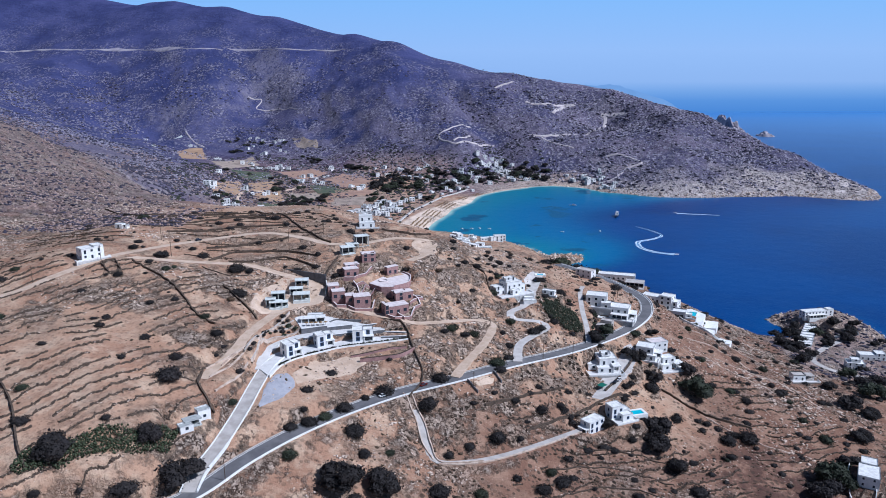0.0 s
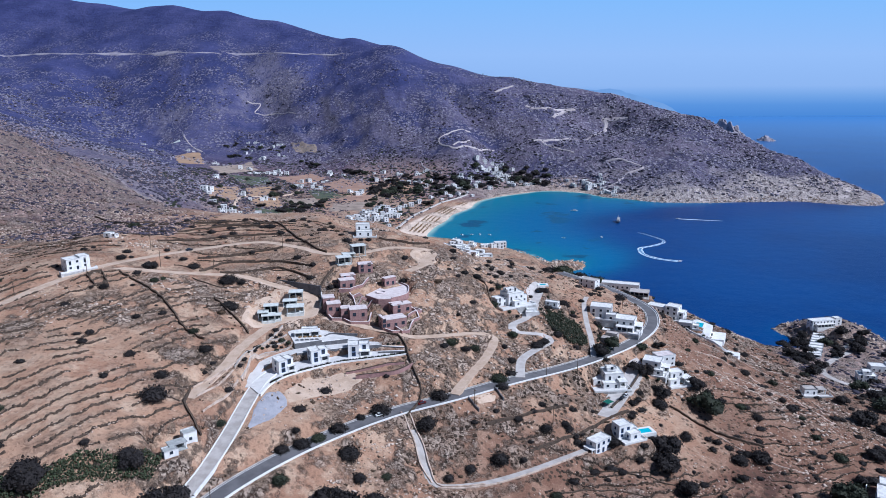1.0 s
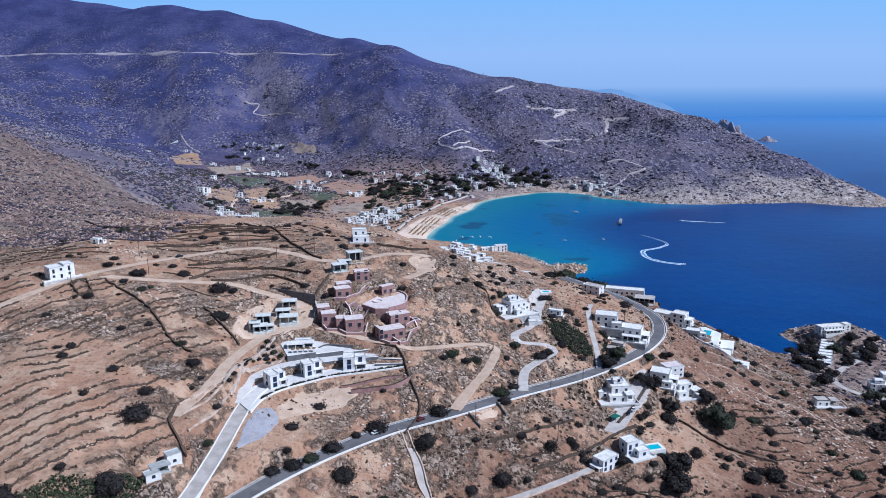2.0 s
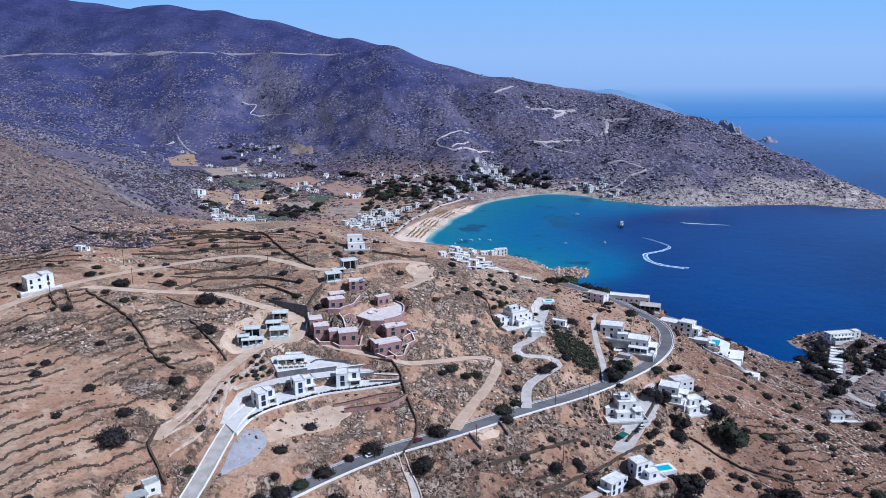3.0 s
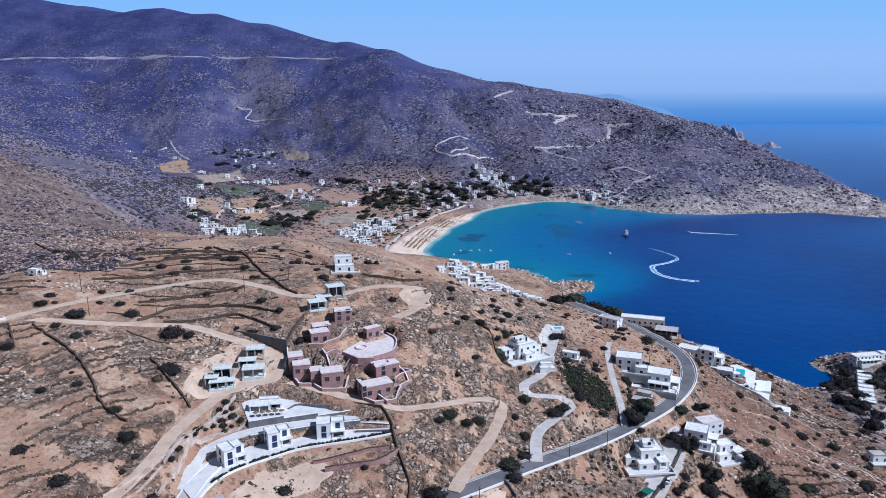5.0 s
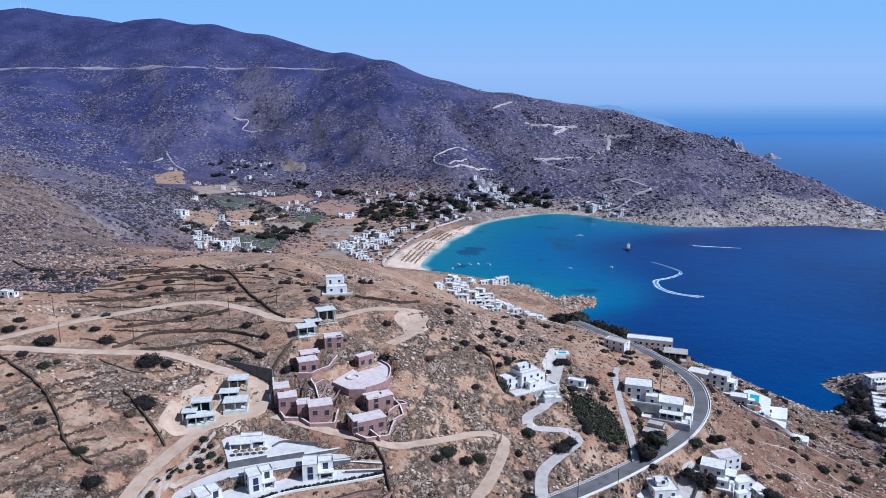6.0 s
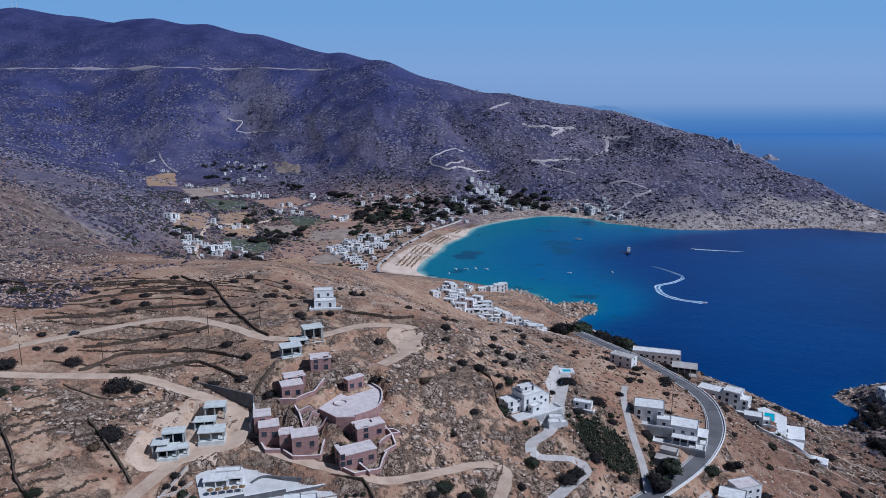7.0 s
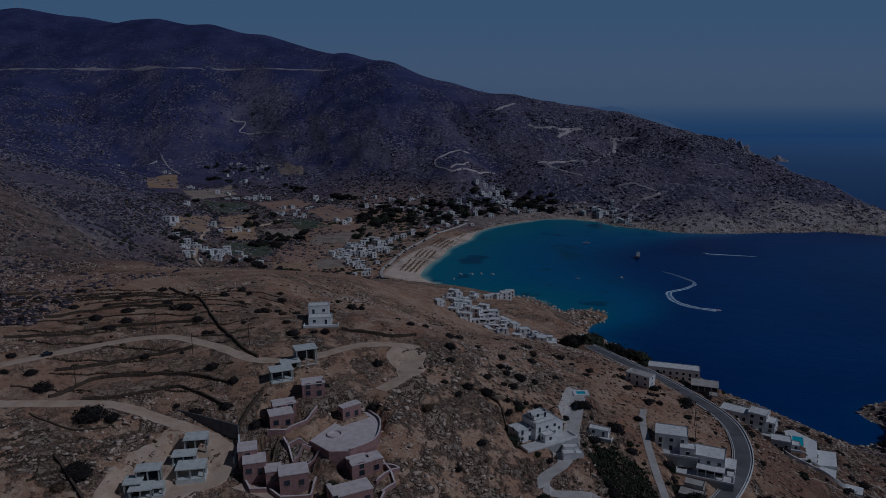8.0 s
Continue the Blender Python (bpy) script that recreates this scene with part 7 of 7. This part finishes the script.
def build_beach():
    shore = curve_through([(-25, 1060, 0), (-10, 1139, 0), (15, 1231, 0), (61, 1351, 0), (112, 1435, 0)], 4.0)
    d = np.gradient(shore[:, :2], axis=0)
    d /= np.linalg.norm(d, axis=1)[:, None]
    n = np.stack([-d[:, 1], d[:, 0]], 1)
    bm = bmesh.new()
    bmesh.ops.create_cone(bm, segments=9, radius1=1.7, radius2=0.1, depth=0.7, matrix=pose(0, 0, 2.5))
    canopy = part("canopy", bm, STRAW, None)
    bm = bmesh.new()
    bmesh.ops.create_cone(bm, cap_ends=True, segments=6, radius1=0.07, radius2=0.07, depth=2.4, matrix=pose(0, 0, 1.2))
    pole = part("pole", bm, WOODPOLE, None)
    rnd = random.Random(41)
    for a, b, rows in ((0.03, 0.20, 4), (0.24, 0.36, 4), (0.42, 0.58, 4), (0.64, 0.72, 2), (0.80, 0.88, 2)):
        for i in range(int(a * len(shore)), int(b * len(shore)), 1):
            for k in range(rows):
                q = shore[i, :2] + n[i] * (9 + 7 * k + rnd.uniform(-1, 1)) + d[i] * rnd.uniform(-1, 1)
                u = thing("beach_umbrella", Matrix.LocRotScale((q[0], q[1], float(mesh_z(q[0], q[1])) - 0.1), None, (1, 1, 1)), "brown thatched umbrella standing on the sand", "umbrella", "beach umbrellas")
                for name, me in (("canopy", canopy.data), ("pole", pole.data)):
                    o = new(name, me)
                    o.parent = u
    bpy.data.objects.remove(canopy)
    bpy.data.objects.remove(pole)


# ---- boats and wakes ----
def hull_mesh(length, beam, deep):
    bm = bmesh.new()
    rows = []
    for i in range(9):
        t = i / 8
        w = beam / 2 * (1 - max(0, (t - 0.55) / 0.45) ** 2) * (0.85 + 0.15 * min(1, t * 4))
        sheer = deep * (0.9 + 0.35 * t * t)
        rows.append([bm.verts.new(v) for v in ((-w, (t - 0.5) * length, sheer), (-w * 0.7, (t - 0.5) * length * 0.97, -0.5), (w * 0.7, (t - 0.5) * length * 0.97, -0.5), (w, (t - 0.5) * length, sheer))])
    for a, b in zip(rows[:-1], rows[1:]):
        for k in range(4):
            bm.faces.new((a[k], a[(k + 1) % 4], b[(k + 1) % 4], b[k]))
    bm.faces.new(rows[0])
    bmesh.ops.remove_doubles(bm, verts=bm.verts, dist=0.001)
    bmesh.ops.recalc_face_normals(bm, faces=bm.faces)
    return bm


def boat(name, x, y, turn, length, hull, label, decks, group=""):
    ob = thing(name, pose(x, y, 0.1, 0, 0, turn), label, "boat", group)
    beam = length * (0.26 if length > 12 else 0.34)
    deep = length * 0.09
    part("hull", hull_mesh(length, beam, deep), hull, ob)
    z = deep
    for a, b, h in decks:
        bm = bmesh.new()
        faces = add_box(bm, -beam * 0.36, a * length, z * 0.9, beam * 0.36, b * length, z + h)
        bmesh.ops.bevel(bm, geom=bm.edges[:], offset=0.15, segments=2, affect="EDGES")
        deck = part("cabin", bm, CARWHITE, ob)
        bm = bmesh.new()
        add_box(bm, -beam * 0.37, (a + 0.03) * length, z + h * 0.45, beam * 0.37, (b - 0.03) * length, z + h * 0.75)
        part("window_band", bm, GLASS, deck)
        z += h
    if length > 15:
        bm = bmesh.new()
        bmesh.ops.create_cone(bm, cap_ends=True, segments=8, radius1=0.15, radius2=0.08, depth=5, matrix=pose(0, 0, z + 2.4))
        part("mast", bm, CARWHITE, ob)


def wake(pts, w0, w1, label):
    """Two foam crests that spread behind a boat, with churned water between them."""
    line = curve_through([(x, y, 0) for x, y in pts], 2.0)
    d = np.gradient(line[:, :2], axis=0)
    d /= np.linalg.norm(d, axis=1)[:, None] + 1e-9
    ob = thing("wake", Matrix(), label, "wake")
    for name, spans, high, material in (("foam", ((-0.5, -0.16), (0.16, 0.5)), 0.35, FOAM), ("churned_water", ((-0.16, 0.16),), 0.12, CHURN)):
        bm = bmesh.new()
        for a, b in spans:
            before = None
            for i, (q, m) in enumerate(zip(line, d)):
                t = i / (len(line) - 1)
                w = (w0 * (1 - t) + w1 * t) * (1 + 0.5 * noise.noise((i * 0.23, a * 3, 2.0)))
                thin = 0.5 + 0.5 * min(1.0, t * 1.6)
                mid, half = (a + b) / 2, (b - a) / 2 * thin
                now = [bm.verts.new((q[0] - m[1] * k * w, q[1] + m[0] * k * w, h)) for k, h in ((mid - half, 0.05), (mid, high), (mid + half, 0.05))]
                if before:
                    for k in (0, 1):
                        bm.faces.new((before[k], now[k], now[k + 1], before[k + 1]))
                before = now
        bmesh.ops.recalc_face_normals(bm, faces=bm.faces)
        if sum(f.normal.z for f in bm.faces) < 0:
            bmesh.ops.reverse_faces(bm, faces=bm.faces)
        part(name, bm, material, ob)


def build_boats():
    boat("motor_yacht", 296, 1165, 160, 24, HULL, "dark-hulled yacht anchored in the bay", ((-0.38, 0.22, 2.4), (-0.3, 0.1, 2.2), (-0.2, 0.0, 1.6)))
    boat("motorboat", 241, 1272, 80, 13, CARWHITE, "small white cabin boat anchored in the bay", ((-0.3, 0.15, 1.6),))
    for x, y, a in ((29, 1069, 40), (44, 1069, 60), (57, 1072, 20), (72, 1068, 50), (242, 1049, 10), (183, 1044, 70), (20, 1045, 0)):
        boat("moored_boat", x, y, a, 6.5, CARWHITE, "small white moored boat", ((-0.25, 0.1, 0.8),), "moored boats")
    wake([(307, 1082), (320, 1056), (329, 1021), (309, 995), (281, 974), (277, 939), (290, 914), (311, 903)], 3.0, 9.0, "curving white wake of a speedboat")
    boat("speedboat", 313, 901, -75, 7, CARWHITE, "small white speedboat ahead of its wake", ((-0.2, 0.1, 0.7),))
    wake([(476, 1172), (450, 1180), (422, 1188), (408, 1193)], 1.5, 5.0, "straight white wake of a distant boat")
    boat("speedboat", 406, 1194, 75, 7, CARWHITE, "small white speedboat ahead of its wake", ((-0.2, 0.1, 0.7),))


# ---- poles and cars ----
POLES = [(-206, 334), (-184, 361), (-156, 386), (-130, 396), (-96, 421), (15, 306), (53, 341), (71, 353), (-79, 225), (-112, 203), (52, 311), (-75, 427), (-170, 408), (-118, 440), (58, 392), (112, 433), (120, 455)]


def build_poles():
    bm = bmesh.new()
    bmesh.ops.create_cone(bm, cap_ends=True, segments=8, radius1=0.17, radius2=0.11, depth=10, matrix=pose(0, 0, 4))
    pole = part("post", bm, WOODPOLE, None)
    bm = bmesh.new()
    add_box(bm, -0.9, -0.06, 8.1, 0.9, 0.06, 8.25)
    arm = part("crossarm", bm, WOODPOLE, None)
    bm = bmesh.new()
    bmesh.ops.create_cone(bm, cap_ends=True, segments=6, radius1=0.06, radius2=0.04, depth=0.22, matrix=pose(0, 0, 0.11))
    cup = part("insulator", bm, CARWHITE, None)
    for i, (x, y) in enumerate(POLES):
        t = thing("utility_pole", pose(x, y, float(mesh_z(x, y)), 0, 0, 30 + 17 * (i % 5)), "tall dark wooden utility pole with a crossarm", "pole", "utility poles")
        for name, me, at in (("post", pole.data, (0, 0, 0)), ("crossarm", arm.data, (0, 0, 0)), ("insulator", cup.data, (-0.8, 0, 8.25)), ("insulator", cup.data, (0.8, 0, 8.25))):
            o = new(name, me)
            o.parent, o.location = t, at
    for o in (pole, arm, cup):
        bpy.data.objects.remove(o)


def car(x, y, z, turn, body, label):
    ob = thing("car", pose(x, y, z, 0, 0, turn), label, "car", "cars")
    bm = bmesh.new()
    add_box(bm, -2.1, -0.86, 0.32, 2.1, 0.86, 0.85)
    bmesh.ops.bevel(bm, geom=bm.edges[:], offset=0.14, segments=2, affect="EDGES")
    part("body", bm, body, ob)
    bm = bmesh.new()
    top = add_box(bm, -1.3, -0.78, 0.8, 1.0, 0.78, 1.42)[1]
    bmesh.ops.scale(bm, vec=(0.72, 0.82, 1), verts=top.verts, space=Matrix.Translation((0.2, 0, 0)))
    cabin = part("cabin", bm, GLASS, ob)
    bm = bmesh.new()
    add_box(bm, -0.95, -0.62, 1.40, 0.62, 0.62, 1.46)
    part("roof", bm, body, cabin)
    for a in (-1.3, 1.3):
        for b in (-0.8, 0.8):
            bm = bmesh.new()
            bmesh.ops.create_cone(bm, cap_ends=True, segments=14, radius1=0.32, radius2=0.32, depth=0.2, matrix=pose(a, b, 0.32, 90))
            part("wheel", bm, RUBBER, ob)


def build_masts():
    """Lattice radio masts on the summit."""
    for x, y, tall in ((-1622, 2945, 26), (-1604, 2945, 40)):
        ob = thing("radio_mast", pose(x, y, float(mesh_z(x, y)) - 1), "thin grey radio mast on the mountain top", "mast", "radio masts")
        bm = bmesh.new()
        bmesh.ops.create_cone(bm, cap_ends=True, segments=6, radius1=0.9, radius2=0.35, depth=tall, matrix=pose(0, 0, tall / 2))
        part("pole", bm, CARWHITE, ob)
        for k in (0.6, 0.8):
            bm = bmesh.new()
            bmesh.ops.create_cone(bm, cap_ends=True, segments=10, radius1=1.3, radius2=1.1, depth=0.7, matrix=pose(0, -1.1, tall * k, 90))
            part("dish", bm, CARWHITE, ob)


def build_cars():
    car(-27, 290.5, 90.05, 39, CARWHITE, "white car driving along the asphalt road")
    car(-9, 302, 89.9, 38, CARRED, "dark red car driving along the asphalt road")
    car(92, 342, 72.6, 60, CARDARK, "dark car parked on the concrete drive")
    car(95, 345, 72.8, 60, CARWHITE, "white car parked on the concrete drive")
    car(61, 437, 100.7, 70, CARDARK, "dark car parked on the lane")
    car(-150, 414, 134.4, 40, CARDARK, "dark car parked beside the dirt track")
    ob = thing("awning", pose(84, 337, 71.4, 0, 0, 40), "green cloth awning over a parking place", "awning")
    bm = bmesh.new()
    add_box(bm, -2.2, -1.8, 2.3, 2.2, 1.8, 2.42)
    part("cloth", bm, GREENCLOTH, ob)
    for a in (-2, 2):
        for b in (-1.6, 1.6):
            bm = bmesh.new()
            add_box(bm, a - 0.06, b - 0.06, -1, a + 0.06, b + 0.06, 2.3)
            part("post", bm, WOODPOLE, ob)


# ---- islets, the far cape and the hazy distance ----
def islet(name, x, y, rx, ry, tall, seed, label, material, rough=1.0):
    xs, ys = np.linspace(-1.15, 1.15, 46), np.linspace(-1.15, 1.15, 40)
    gx, gy = np.meshgrid(xs, ys)
    r = np.hypot(gx, gy)
    z = tall * (np.clip(1 - r * r, -0.3, 1) * (1.0 + 0.8 * rough * fbm(gx * 100, gy * 100, 45, 4, seed)) + 0.35 * rough * fbm(gx * 100, gy * 100, 16, 4, seed + 3) * (r < 1)) - 1
    ob = sheet(name, xs * rx, ys * ry, z, material)
    ob.location = (x, y, 0)
    tagged(ob, label, "islet", kind="structure")


# A glow that stands in for haze over land too far to light.
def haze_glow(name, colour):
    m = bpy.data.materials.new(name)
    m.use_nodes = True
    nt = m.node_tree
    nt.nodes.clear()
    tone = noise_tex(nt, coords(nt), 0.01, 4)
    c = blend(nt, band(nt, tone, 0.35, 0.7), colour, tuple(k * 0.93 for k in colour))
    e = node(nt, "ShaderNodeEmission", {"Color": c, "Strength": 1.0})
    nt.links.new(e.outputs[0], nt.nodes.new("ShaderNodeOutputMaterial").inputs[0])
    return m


def build_distance():
    islet("islet", 1222, 3020, 46, 150, 62, 5, "bare rocky islet off the headland", ISLAND, 1.1)
    islet("islet", 1300, 2830, 34, 50, 15, 8, "low rocky skerry off the headland", ISLAND)
    islet("islet", 1170, 3060, 60, 120, 30, 15, "bare rocky islet off the headland", ISLAND)
    # the far cape emits its haze colour instead of taking the sun
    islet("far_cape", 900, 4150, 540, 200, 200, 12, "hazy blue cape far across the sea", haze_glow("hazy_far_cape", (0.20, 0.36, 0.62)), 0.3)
    # glowing sheet: far sea, haze and sky painted as one ramp by height
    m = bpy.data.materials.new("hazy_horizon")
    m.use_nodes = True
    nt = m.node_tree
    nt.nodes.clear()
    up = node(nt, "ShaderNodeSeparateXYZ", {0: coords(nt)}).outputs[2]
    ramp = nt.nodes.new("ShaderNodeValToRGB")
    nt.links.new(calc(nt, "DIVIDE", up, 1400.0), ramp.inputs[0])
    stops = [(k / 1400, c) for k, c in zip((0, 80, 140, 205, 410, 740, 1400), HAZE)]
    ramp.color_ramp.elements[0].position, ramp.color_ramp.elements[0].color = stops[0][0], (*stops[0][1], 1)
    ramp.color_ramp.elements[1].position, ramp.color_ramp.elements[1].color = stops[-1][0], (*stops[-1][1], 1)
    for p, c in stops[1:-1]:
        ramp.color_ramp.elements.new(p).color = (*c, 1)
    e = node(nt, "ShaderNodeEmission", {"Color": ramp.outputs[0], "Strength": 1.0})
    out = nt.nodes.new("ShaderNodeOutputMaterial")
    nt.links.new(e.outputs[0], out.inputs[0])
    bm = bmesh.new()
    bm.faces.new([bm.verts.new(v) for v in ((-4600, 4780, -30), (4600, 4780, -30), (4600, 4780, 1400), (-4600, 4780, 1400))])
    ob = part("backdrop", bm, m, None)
    tagged(ob, "glowing backdrop of distant sea, haze and blue sky", "sky", kind="structure")


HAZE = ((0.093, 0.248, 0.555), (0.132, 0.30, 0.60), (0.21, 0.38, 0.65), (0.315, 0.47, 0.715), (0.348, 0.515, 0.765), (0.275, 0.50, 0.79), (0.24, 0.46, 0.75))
build_village()
build_fields()
build_groves()
build_beach()
build_boats()
build_poles()
build_masts()
build_cars()
build_distance()
